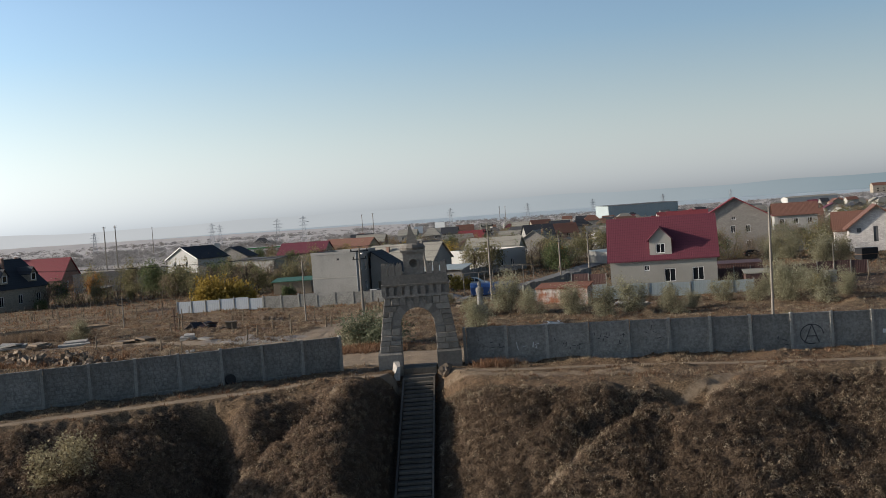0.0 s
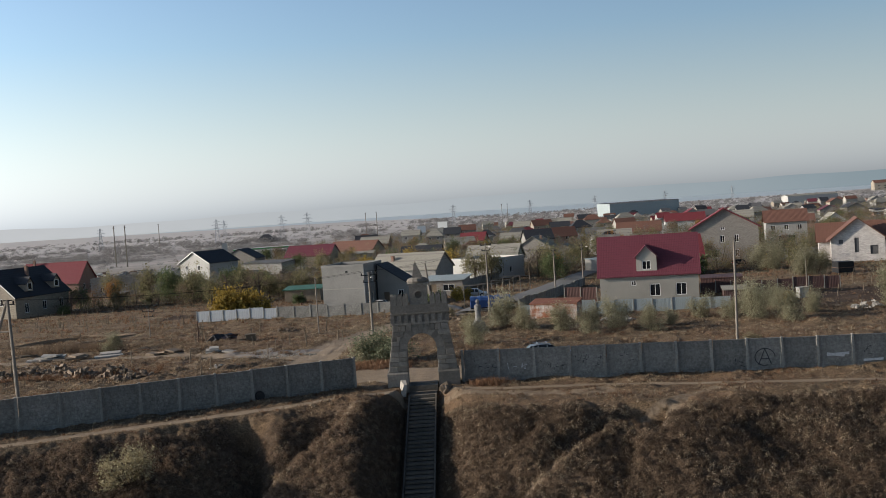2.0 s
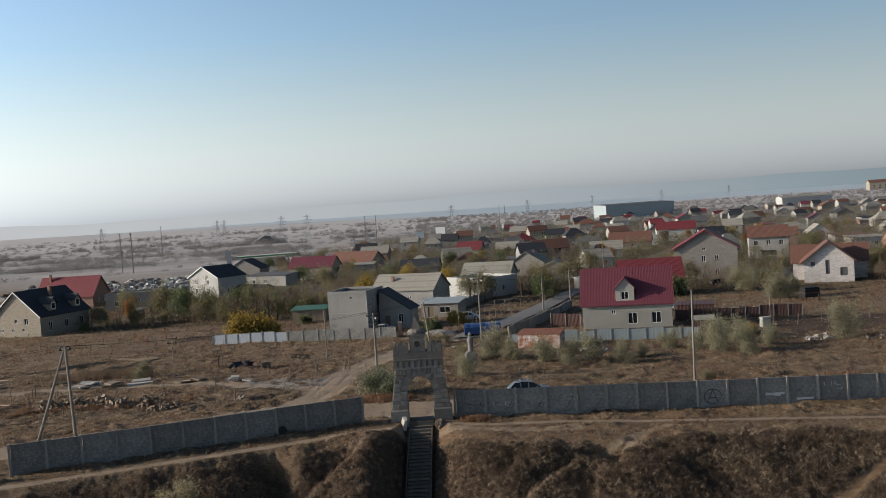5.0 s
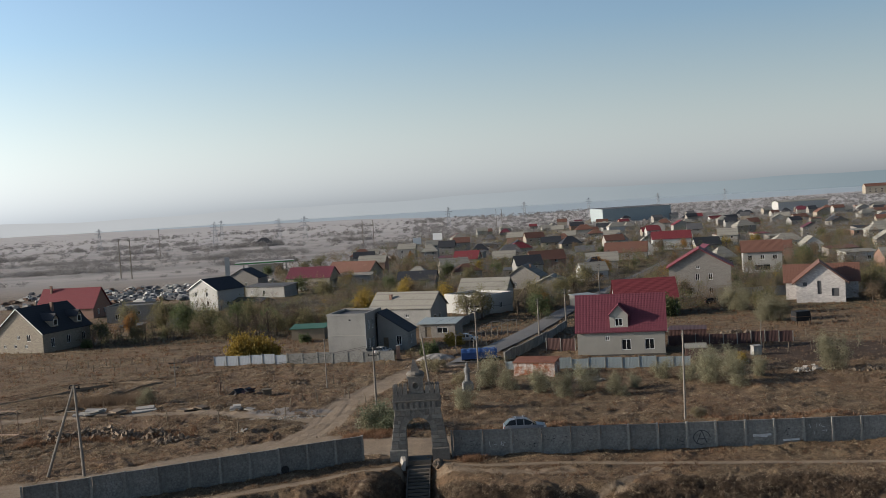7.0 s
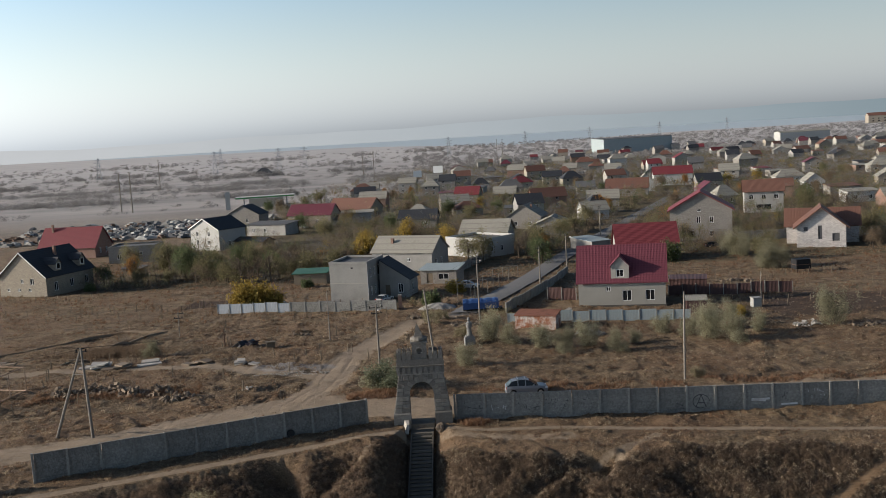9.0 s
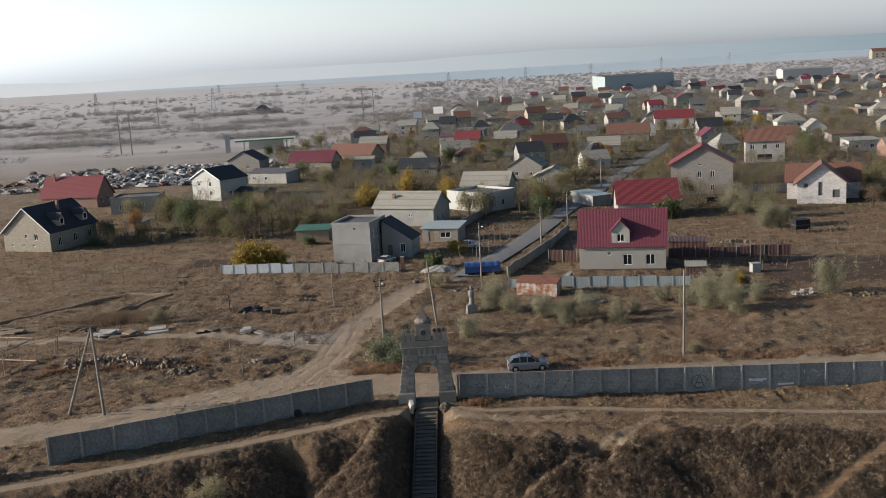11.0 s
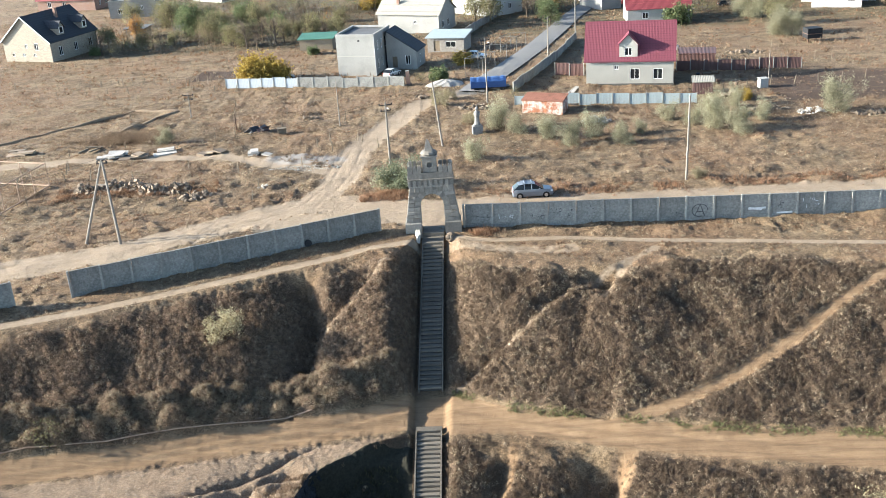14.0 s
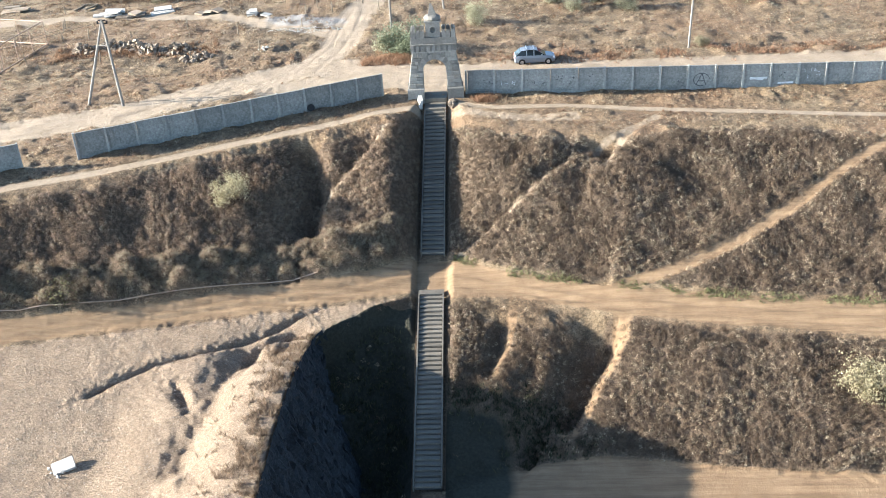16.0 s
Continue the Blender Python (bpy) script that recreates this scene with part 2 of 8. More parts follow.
    soil = blend(nt, 0.6, soil, ramp(nt, tiny, [(0.3, (0.55, 0.53, 0.5)), (0.7, (1.15, 1.12, 1.1))]), "MULTIPLY")
    garden = ramp(nt, mid, [(0.3, (0.07, 0.06, 0.035)), (0.5, (0.14, 0.115, 0.07)), (0.7, (0.22, 0.175, 0.115))])
    garden = blend(nt, 0.6, garden, ramp(nt, patches, [(0.36, (0.6, 0.6, 0.55)), (0.62, (1.25, 1.15, 1.05))]), "MULTIPLY")
    turned = ramp(nt, fine, [(0.3, (0.045, 0.03, 0.022)), (0.7, (0.13, 0.088, 0.062))])
    col = blend(nt, ragged("garden", 0.3), straw, garden)
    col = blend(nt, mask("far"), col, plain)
    # haze put into the ground colour, stronger with distance
    haze_tone = ramp(nt, noise_node(nt, strips.outputs[0], 0.006, 5, 0.6), [(0.35, (0.5, 0.495, 0.5)), (0.65, (0.56, 0.55, 0.548))])
    col = blend(nt, mask("haze_fade"), col, haze_tone)
    col = blend(nt, ragged("plough", 0.12), col, turned)
    col = blend(nt, ragged("scrub"), col, scrub)
    col = blend(nt, ragged("soil"), col, soil)
    col = blend(nt, ragged("clay"), col, clay)
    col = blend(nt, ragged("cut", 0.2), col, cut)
    col = blend(nt, ragged("dirt"), col, dirt)
    col = blend(nt, mask("tar"), col, tar)
    col = blend(nt, mask("gravel"), col, ramp(nt, noise_node(nt, v, 16.0, 3, 0.7), [(0.35, (0.2, 0.187, 0.175)), (0.65, (0.42, 0.4, 0.38))]))
    col = blend(nt, 1.0, col, (0.755, 0.72, 0.69), "MULTIPLY")
    nt.links.new(col, b.inputs["Base Color"])
    rough = maths(nt, "SUBTRACT", 1.0, maths(nt, "MULTIPLY", maths(nt, "MAXIMUM", mask("dirt"), mask("clay")), 0.75))
    bump(nt, b, maths(nt, "MULTIPLY", rough, maths(nt, "ADD", maths(nt, "MULTIPLY", fine, 0.8), maths(nt, "MULTIPLY", tiny, 0.4))), 1.0, 0.42)
    return m


def glass_material():
    m, nt, b = material("window_glass", 0.08)
    b.inputs["Base Color"].default_value = (0.012, 0.014, 0.016, 1)
    b.inputs["Specular IOR Level"].default_value = 0.3
    return m


GROUND = ground_material()
GLASS = glass_material()
CONCRETE = surface("weathered_concrete", (0.25, 0.242, 0.222), big=0.9, fine=5, spread=0.4, stain=0.65, vary=0.16, relief=0.03)
POST = surface("post_concrete", (0.29, 0.28, 0.255), big=0.8, fine=7, stain=0.4)
POLE = surface("pole_concrete", (0.23, 0.205, 0.175), big=0.8, fine=9, stain=0.2)
STONE = surface("arch_stone", (0.225, 0.203, 0.175), big=0.8, fine=5, stain=0.4, vary=0.22, relief=0.03)
STONE_PALE = surface("arch_stone_pale", (0.275, 0.25, 0.215), big=0.8, fine=5, stain=0.35, vary=0.15, relief=0.03)
MORTAR = surface("arch_core", (0.22, 0.203, 0.18), big=1.0, fine=6, stain=0.3)
STEP = surface("step_concrete", (0.145, 0.127, 0.104), big=0.7, fine=6, stain=0.5, vary=0.2)
RISER = surface("stair_bed", (0.1, 0.092, 0.082), big=0.7, fine=6, stain=0.4)
WHITE = surface("white_plaster", (0.48, 0.475, 0.45), stain=0.12, spread=0.08)
RENDER = surface("grey_render", (0.32, 0.31, 0.29), big=0.35, stain=0.4, spread=0.16)
RENDER_WARM = surface("warm_grey_render", (0.34, 0.325, 0.29), big=0.25, stain=0.2, spread=0.08)
TAN = masonry("tan_limestone_blocks", (0.285, 0.25, 0.2), (0.28, 0.24, 0.19), 0.4, 0.2)
BRICK = masonry("red_brick", (0.25, 0.12, 0.08), (0.25, 0.2, 0.17), 0.26, 0.08)
BLOCK_WHITE = masonry("white_aerated_blocks", (0.52, 0.49, 0.47), (0.3, 0.28, 0.26), 0.6, 0.22)
BLOCK_GREY = masonry("grey_blocks", (0.24, 0.222, 0.2), (0.18, 0.165, 0.15), 0.4, 0.2)
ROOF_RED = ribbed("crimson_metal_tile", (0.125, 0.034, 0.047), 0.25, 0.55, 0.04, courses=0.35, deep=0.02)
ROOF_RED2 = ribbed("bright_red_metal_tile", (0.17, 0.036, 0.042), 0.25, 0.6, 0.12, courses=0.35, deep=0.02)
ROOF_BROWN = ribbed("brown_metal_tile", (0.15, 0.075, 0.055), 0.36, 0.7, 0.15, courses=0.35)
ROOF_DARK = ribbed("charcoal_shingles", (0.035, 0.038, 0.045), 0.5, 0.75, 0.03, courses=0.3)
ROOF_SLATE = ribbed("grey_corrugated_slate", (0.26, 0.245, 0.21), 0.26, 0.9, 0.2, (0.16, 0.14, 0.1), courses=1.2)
ROOF_FELT = surface("roofing_felt", (0.12, 0.12, 0.125), stain=0.4)
SHEET_PALE = ribbed("pale_blue_grey_sheet", (0.27, 0.31, 0.315), 0.24, 0.55, 0.1, deep=0.004)
SHEET_WHITE = ribbed("white_blue_sheet", (0.31, 0.335, 0.36), 0.3, 0.5, 0.08, deep=0.004)
SHEET_BROWN = ribbed("dark_brown_sheet", (0.09, 0.05, 0.045), 0.24, 0.55, 0.05)
SHEET_GREEN = ribbed("green_roof_sheet", (0.05, 0.13, 0.09), 0.24, 0.6, 0.05)
RUST = ribbed("rusty_red_sheet", (0.19, 0.08, 0.052), 0.4, 0.85, 0.45, (0.12, 0.05, 0.03))
RUST_WALL = ribbed("flaking_white_sheet", (0.4, 0.37, 0.34), 0.9, 0.85, 0.75, (0.22, 0.09, 0.05))
WOOD = surface("grey_wood", (0.2, 0.16, 0.115), big=1.2, fine=12, stain=0.3, vary=0.25)
IRON = surface("rusty_iron", (0.14, 0.09, 0.065), 0.8, 0.3, stain=0.4, vary=0.2)
PIPE = surface("pale_rusty_pipe", (0.4, 0.28, 0.2), 0.75, 0.2, stain=0.3)
STEEL = surface("galvanised_steel", (0.36, 0.38, 0.4), 0.6, 0.0, stain=0.2)
DARK = surface("dark_iron", (0.03, 0.03, 0.032), 0.6, 0.5, stain=0.2)
PORCELAIN = surface("insulator", (0.6, 0.55, 0.5), 0.3, stain=0.1)
FRAME = surface("white_window_frame", (0.78, 0.78, 0.76), 0.4, stain=0.05, spread=0.04, relief=0)
RUBBLE = surface("broken_concrete", (0.215, 0.165, 0.12), big=1.5, fine=5, stain=0.4, vary=0.3, relief=0.03)
CHALK = surface("pale_rubble", (0.41, 0.38, 0.34), big=1.5, fine=5, stain=0.25, vary=0.2, relief=0.03)
EARTH = surface("dry_earth", (0.3, 0.22, 0.15), big=1.0, fine=6, spread=0.4, stain=0.3, relief=0.04)
CLOD = surface("pale_clods", (0.33, 0.255, 0.19), big=0.4, fine=3, spread=0.35, stain=0.1, relief=0)
PLOUGHED = surface("ploughed_soil", (0.12, 0.085, 0.06), 0.95, big=0.5, fine=4, spread=0.5, stain=0.3, relief=0.06)
GRAVEL = surface("grey_gravel", (0.38, 0.35, 0.31), big=1.0, fine=12, spread=0.5, stain=0.2)
BARK = surface("bark", (0.11, 0.085, 0.062), big=2, fine=9, stain=0.4)
PAINT = surface("spray_paint_dark", (0.06, 0.062, 0.066), stain=0.0, relief=0)
PAINT_WHITE = surface("spray_paint_white", (0.62, 0.62, 0.62), stain=0.0, relief=0)
L_SILVER = leafy("silver_leaves", [(0.2, 0.185, 0.11), (0.33, 0.3, 0.185), (0.44, 0.4, 0.26)], 0.8, 0.22, 1.6)
L_GREEN = leafy("green_leaves", [(0.07, 0.1, 0.038), (0.125, 0.15, 0.062), (0.2, 0.2, 0.09)])
L_STRAW = leafy("straw_leaves", [(0.22, 0.18, 0.1), (0.33, 0.275, 0.155), (0.42, 0.35, 0.21)])
L_SAGE = leafy("sage_leaves", [(0.11, 0.13, 0.075), (0.2, 0.215, 0.125), (0.29, 0.29, 0.18)])
L_OLIVE = leafy("olive_leaves", [(0.13, 0.122, 0.058), (0.23, 0.2, 0.095), (0.32, 0.265, 0.13)])
L_YELLOW = leafy("yellow_leaves", [(0.2, 0.14, 0.03), (0.38, 0.25, 0.045), (0.5, 0.35, 0.08)])
L_ORANGE = leafy("orange_leaves", [(0.28, 0.13, 0.035), (0.38, 0.18, 0.05), (0.32, 0.2, 0.08)])
L_TWIG = leafy("grey_bare_twigs", [(0.15, 0.135, 0.12), (0.23, 0.21, 0.19), (0.3, 0.275, 0.25)])
# leafless brush with distance haze mixed into its greys
L_HAZY = leafy("haze_pale_brush", [(0.24, 0.225, 0.21), (0.31, 0.29, 0.27), (0.37, 0.345, 0.32)])
L_BROWN = leafy("brown_leaves", [(0.13, 0.092, 0.056), (0.21, 0.15, 0.092), (0.28, 0.205, 0.13)])
TUFT = leafy("dry_weeds", [(0.145, 0.098, 0.063), (0.188, 0.131, 0.086), (0.23, 0.168, 0.113), (0.21, 0.132, 0.08)], 0.95, 0.18, 3.2)
TUFT_PALE = leafy("straw", [(0.24, 0.18, 0.115), (0.31, 0.24, 0.155), (0.37, 0.295, 0.2), (0.29, 0.195, 0.12)], 0.95, 0.28, 2.6)
TUFT_RED = leafy("russet_weeds", [(0.19, 0.1, 0.058), (0.265, 0.15, 0.085), (0.31, 0.195, 0.12)], 0.95, 0.3, 1.2)
TUFT_GREY = leafy("grey_dead_weeds", [(0.225, 0.152, 0.096), (0.295, 0.205, 0.136), (0.345, 0.25, 0.172), (0.29, 0.182, 0.112)], 0.95, 0.17, 3.0)
# green weeds with the shade they stand in mixed into their colour
TUFT_DARK = leafy("shade_dark_tufts", [(0.03, 0.033, 0.016), (0.06, 0.058, 0.03), (0.1, 0.085, 0.05)], 0.95, 0.3, 2.0)
TUFT_GREEN = leafy("green_grass", [(0.15, 0.15, 0.06), (0.2, 0.19, 0.08), (0.25, 0.22, 0.11)], 0.95)
ASPHALT = surface("worn_asphalt", (0.21, 0.205, 0.2), 0.9, big=0.12, fine=8, stain=0.15, spread=0.2)
WATER, _nt, _b = material("estuary_water", 0.7)
_b.inputs["Base Color"].default_value = (0.36, 0.42, 0.455, 1)
bump(_nt, _b, noise_node(_nt, coords(_nt), 0.08, 5, 0.6), 0.3, 0.5)


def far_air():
    """The far shore, so distant that haze is painted on it as emission: paler on the sun's side."""
    m, nt, b = material("glowing_haze_shore", 1.0)
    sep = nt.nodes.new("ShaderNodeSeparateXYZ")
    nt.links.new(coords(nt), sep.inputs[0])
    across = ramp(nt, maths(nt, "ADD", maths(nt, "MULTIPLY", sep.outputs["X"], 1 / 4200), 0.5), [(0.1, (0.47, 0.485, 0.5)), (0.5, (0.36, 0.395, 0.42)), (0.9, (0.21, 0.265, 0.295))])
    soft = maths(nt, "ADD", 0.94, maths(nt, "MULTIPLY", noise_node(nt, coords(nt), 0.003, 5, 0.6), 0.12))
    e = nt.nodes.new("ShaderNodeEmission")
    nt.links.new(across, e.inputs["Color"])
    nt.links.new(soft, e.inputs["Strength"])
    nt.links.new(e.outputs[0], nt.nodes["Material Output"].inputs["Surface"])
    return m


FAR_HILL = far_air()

# ---- mesh tools ----


class Mesh:
    """Collects faces, then becomes one mesh."""

    def __init__(self):
        self.v, self.f = [], []

    def face(self, *pts):
        n = len(self.v)
        self.v += [tuple(p) for p in pts]
        self.f.append(tuple(range(n, n + len(pts))))
        return self

    def hexa(self, low, high):
        n = len(self.v)
        self.v += [tuple(p) for p in low] + [tuple(p) for p in high]
        k = len(low)
        self.f.append(tuple(n + i for i in reversed(range(k))))
        self.f.append(tuple(n + k + i for i in range(k)))
        for i in range(k):
            j = (i + 1) % k
            self.f.append((n + i, n + j, n + k + j, n + k + i))
        return self

    def box(self, x0, x1, y0, y1, z0, z1, taper=0.0):
        t = taper
        return self.hexa([(x0, y0, z0), (x1, y0, z0), (x1, y1, z0), (x0, y1, z0)], [(x0 + t, y0 + t, z1), (x1 - t, y0 + t, z1), (x1 - t, y1 - t, z1), (x0 + t, y1 - t, z1)])

    def prism(self, profile, y0, y1):
        """A profile of (x, z), counter-clockwise from the front, drawn out along y."""
        return self.hexa([(x, y0, z) for x, z in profile], [(x, y1, z) for x, z in profile])

    def rod(self, a, b, r0, r1=None, sides=8):
        a, b = Vector(a), Vector(b)
        r1 = r0 if r1 is None else r1
        q = (b - a).to_track_quat("Z", "Y")
        ring = [(math.cos(2 * math.pi * i / sides), math.sin(2 * math.pi * i / sides)) for i in range(sides)]
        return self.hexa([a + q @ Vector((c * r0, s * r0, 0)) for c, s in ring], [b + q @ Vector((c * r1, s * r1, 0)) for c, s in ring])

    def lathe(self, profile, sides=16, cx=0.0, cy=0.0):
        rings = []
        for r, z in profile:
            n = len(self.v)
            self.v += [(cx + r * math.cos(2 * math.pi * i / sides), cy + r * math.sin(2 * math.pi * i / sides), z) for i in range(sides)]
            rings.append(n)
        for a, b in zip(rings, rings[1:]):
            self.f += [(a + i, a + (i + 1) % sides, b + (i + 1) % sides, b + i) for i in range(sides)]
        self.f.append(tuple(rings[0] + i for i in reversed(range(sides))))
        self.f.append(tuple(rings[-1] + i for i in range(sides)))
        return self

    def lump(self, c, r, seed, squash=0.7):
        """A broken, angular stone."""
        rnd = random.Random(seed)
        bm = bmesh.new()
        bmesh.ops.create_icosphere(bm, subdivisions=1, radius=1)
        n = len(self.v)
        k = [rnd.uniform(0.65, 1.25) for _ in range(3)]
        for w in bm.verts:
            s = r * rnd.uniform(0.75, 1.15)
            self.v.append((c[0] + w.co.x * s * k[0], c[1] + w.co.y * s * k[1], c[2] + w.co.z * s * k[2] * squash))
        self.f += [tuple(n + w.index for w in f.verts) for f in bm.faces]
        bm.free()
        return self

    def data(self, name, mat):
        me = bpy.data.meshes.new(name)
        me.from_pydata(self.v, [], self.f)
        me.materials.append(mat)
        return me


def part(name, mesh, mat, parent, label=""):
    ob = new(name, mesh.data(name, mat) if isinstance(mesh, Mesh) else mesh)
    ob.parent = parent
    return tagged(ob, label)


def thing(name, m, label, category, group="", kind=""):
    ob = new(name)
    ob.empty_display_size = 0.2
    ob.matrix_world = m
    return tagged(ob, label, category, group, kind)


def solid(name, mesh, mat, m, label, category, group="", kind="", smooth_it=False):
    ob = new(name, mesh.data(name, mat))
    ob.matrix_world = m
    return tagged(ob, label, category, group, kind)


# ---- ground ----
def lerp(x, pts):
    return np.interp(x, [p[0] for p in pts], [p[1] for p in pts])


def smooth(a, b, x):
    t = np.clip((x - a) / (b - a), 0, 1)
    return t * t * (3 - 2 * t)


def plateau(x, y):
    s = np.where(x > 0, 0.012 + 0.018 * np.exp(-np.maximum(y, 0) / 25), 0.0)
    return -0.3 - 60 * np.tanh(x / 60) * s - 0.022 * np.clip(y, -20, 130) - 0.0125 * np.clip(y - 130, 0, 1220)


CREST = [(-160, -40), (-81, -29), (-59.9, -26.4), (-53.3, -24.2), (-40.1, -22.1), (-30.3, -18.7), (-20.7, -13.7), (-13.3, -9.7), (-7.1, -7.3), (-3, -5), (-1.5, -2.4), (1.5, -2.4), (3, -5), (8, -9.2), (13, -9.6), (18, -10.6),
         (25, -7.2), (36, -8.2), (45, -10), (75, -13)]
FOOT = [(-160, -60), (-75, -41), (-56, -36.5), (-50, -35), (-37, -32.8), (-30, -31.6), (-23, -29.8), (-16, -27.6), (-8.4, -26), (-1.2, -22.6), (1.3, -22.3), (7, -25.2), (17, -27.5), (28, -29.3), (39, -30.3), (75, -33)]
EDGE = [(-160, -68), (-75, -46.5), (-56, -40.6), (-50, -38.7), (-1.4, -27.3), (1.9, -28), (7, -28.1), (15.5, -30.4), (23, -32), (37, -34), (75, -38)]


CLIFF = [(-90, -10.6), (-55, -10.25), (-48, -10.05), (-44, -9.7), (-38, -9.95), (-34.2, -9.95), (-33.2, -9.2), (-30.5, -6.2), (-28, -2.4)]

RUN = [(0, 18.6), (6, 15.8), (12, 13.0), (16, 11.9), (40, 11.0)]     # plan width of the second bank


def lower(x):
    return -7.5 - 0.03 * np.clip(x, -60, 45)


def hill(x, y):
    """Height of the ground: plateau, bank, lower road, second bank, bottom road."""
    x, y = np.asarray(x, float), np.asarray(y, float)
    top = plateau(x, y)
    c, f, e = lerp(x, CREST), lerp(x, FOOT), lerp(x, EDGE)
    zf = lower(x)
    k = np.clip((y - f) / (c - f), 0, 1)
    bank = zf + (top - zf) * (k - np.where(x < 0, 0.0, 0.06) * np.sin(2 * np.pi * k))
    bank = bank + np.where(x < 0, 0.5, 1.1) * np.sin(np.pi * k) * smooth(1.4, 5.0, np.abs(x))
    z = np.where(y > c, top, bank)
    ze = zf - 0.75
    road = ze + (zf - ze) * np.clip((y - e) / (f - e), 0, 1)
    z = np.where(y < f, road, z)
    # second bank on the side of the bush, bottom road
    q = np.clip((e - y) / lerp(x, RUN), 0, 1)
    low = ze + (-14.5 - ze) * (q - 0.05 * np.sin(2 * np.pi * q))
    # flat mound on the other side, cut by a cliff
    mound = ze - 0.03 * np.clip(e - y, 0, 40) + 3.6 * smooth(-24.0, -10.5, x) * smooth(33.5, 45, -y)
    edge = lerp(y, CLIFF)
    gully = np.minimum(low, ze - np.clip((e - y) * 0.62, 0, 8.5))
    face = lerp(y, [(-90, 0.5), (-34.4, 0.5), (-33, 1.8), (-31, 2.4), (-28, 1.0)])
    m = smooth(0.0, 1.0, (edge + face - x) / face)
    down = np.where(x < 0, gully + (low - gully) * smooth(-3, 0, x), low)
    z2 = down + (mound - down) * m
    z2 = z2 + (-14.5 - z2) * smooth(60, 84, -y)
    return np.where(y < e, z2, z)


def along(x, y, line):
    """Distance from points to a line of points, and on which side (+ to the right of its run)."""
    best, side = np.full(np.shape(x), 1e9), np.zeros(np.shape(x))
    for (x0, y0), (x1, y1) in zip(line, line[1:]):
        dx, dy = x1 - x0, y1 - y0
        t = np.clip(((x - x0) * dx + (y - y0) * dy) / (dx * dx + dy * dy), 0, 1)
        d = np.hypot(x - x0 - t * dx, y - y0 - t * dy)
        s = np.sign((x - x0) * dy - (y - y0) * dx)
        side = np.where(d < best, s, side)
        best = np.minimum(best, d)
    return best, side


ROADS = [  # half width, line
    (3.1, [(-97.7, -28.4), (-64.6, -14.1), (-45.7, -6.8), (-34.7, -2.6), (-23.9, 4.6), (-15.8, 10.4), (-8.1, 10.4), (0, 7.5), (8, 7.9), (21, 8.2), (34, 8.9), (52, 9.8), (110, 12)]),
    (2.4, [(-15.3, 9.7), (-12.9, 18.1), (-12.3, 26.3), (-11.8, 34.5), (-7.6, 49.9), (-3.8, 61.5), (0.9, 66.1), (5, 69.9)]),
    (1.5, [(-80.1, 35.2), (-63.8, 35), (-47.5, 36.2), (-30.7, 34.5), (-22.8, 29.2), (-13.3, 23.9)]),
    (0.7, [(-75, -42), (-53.3, -23.9), (-39.9, -20.8), (-31.8, -17.8), (-24.2, -14.1), (-16.7, -10.3), (-9.3, -6.7), (-5.9, -4.6), (-1.9, -3.2)]),
    (0.55, [(1.8, -1.6), (4, -3), (6.1, -3.6), (13.9, -3.2), (22.5, -4.5), (31, -5.3), (38.7, -6.2), (45.8, -6.9), (75, -9)]),
    (0.55, [(15, -28.4), (17.1, -27.4), (21.7, -26.1), (27, -23.9), (32.7, -20.7), (37.6, -17.4), (43.5, -13.3), (50, -10)]),
    (1.2, [(2, -3), (5, -5.5), (9, -6.5), (14, -6.5)]),
    (2.6, [(-9.2, 5.2), (-4, 5.5), (0, 3), (0, 6)]),
    (3.0, [(-17.5, 3.5), (-11.2, 5.5), (-6.1, 8.7), (-9.1, 10)]),
    (2.4, [(-2, 4.5), (3, 5), (8, 4.5)]),
]
STREET = [(4, 67.9), (11.1, 88.8), (17.9, 109.7), (28.2, 146.7), (37.2, 173.6), (61.7, 247.9), (93.5, 342.5)]
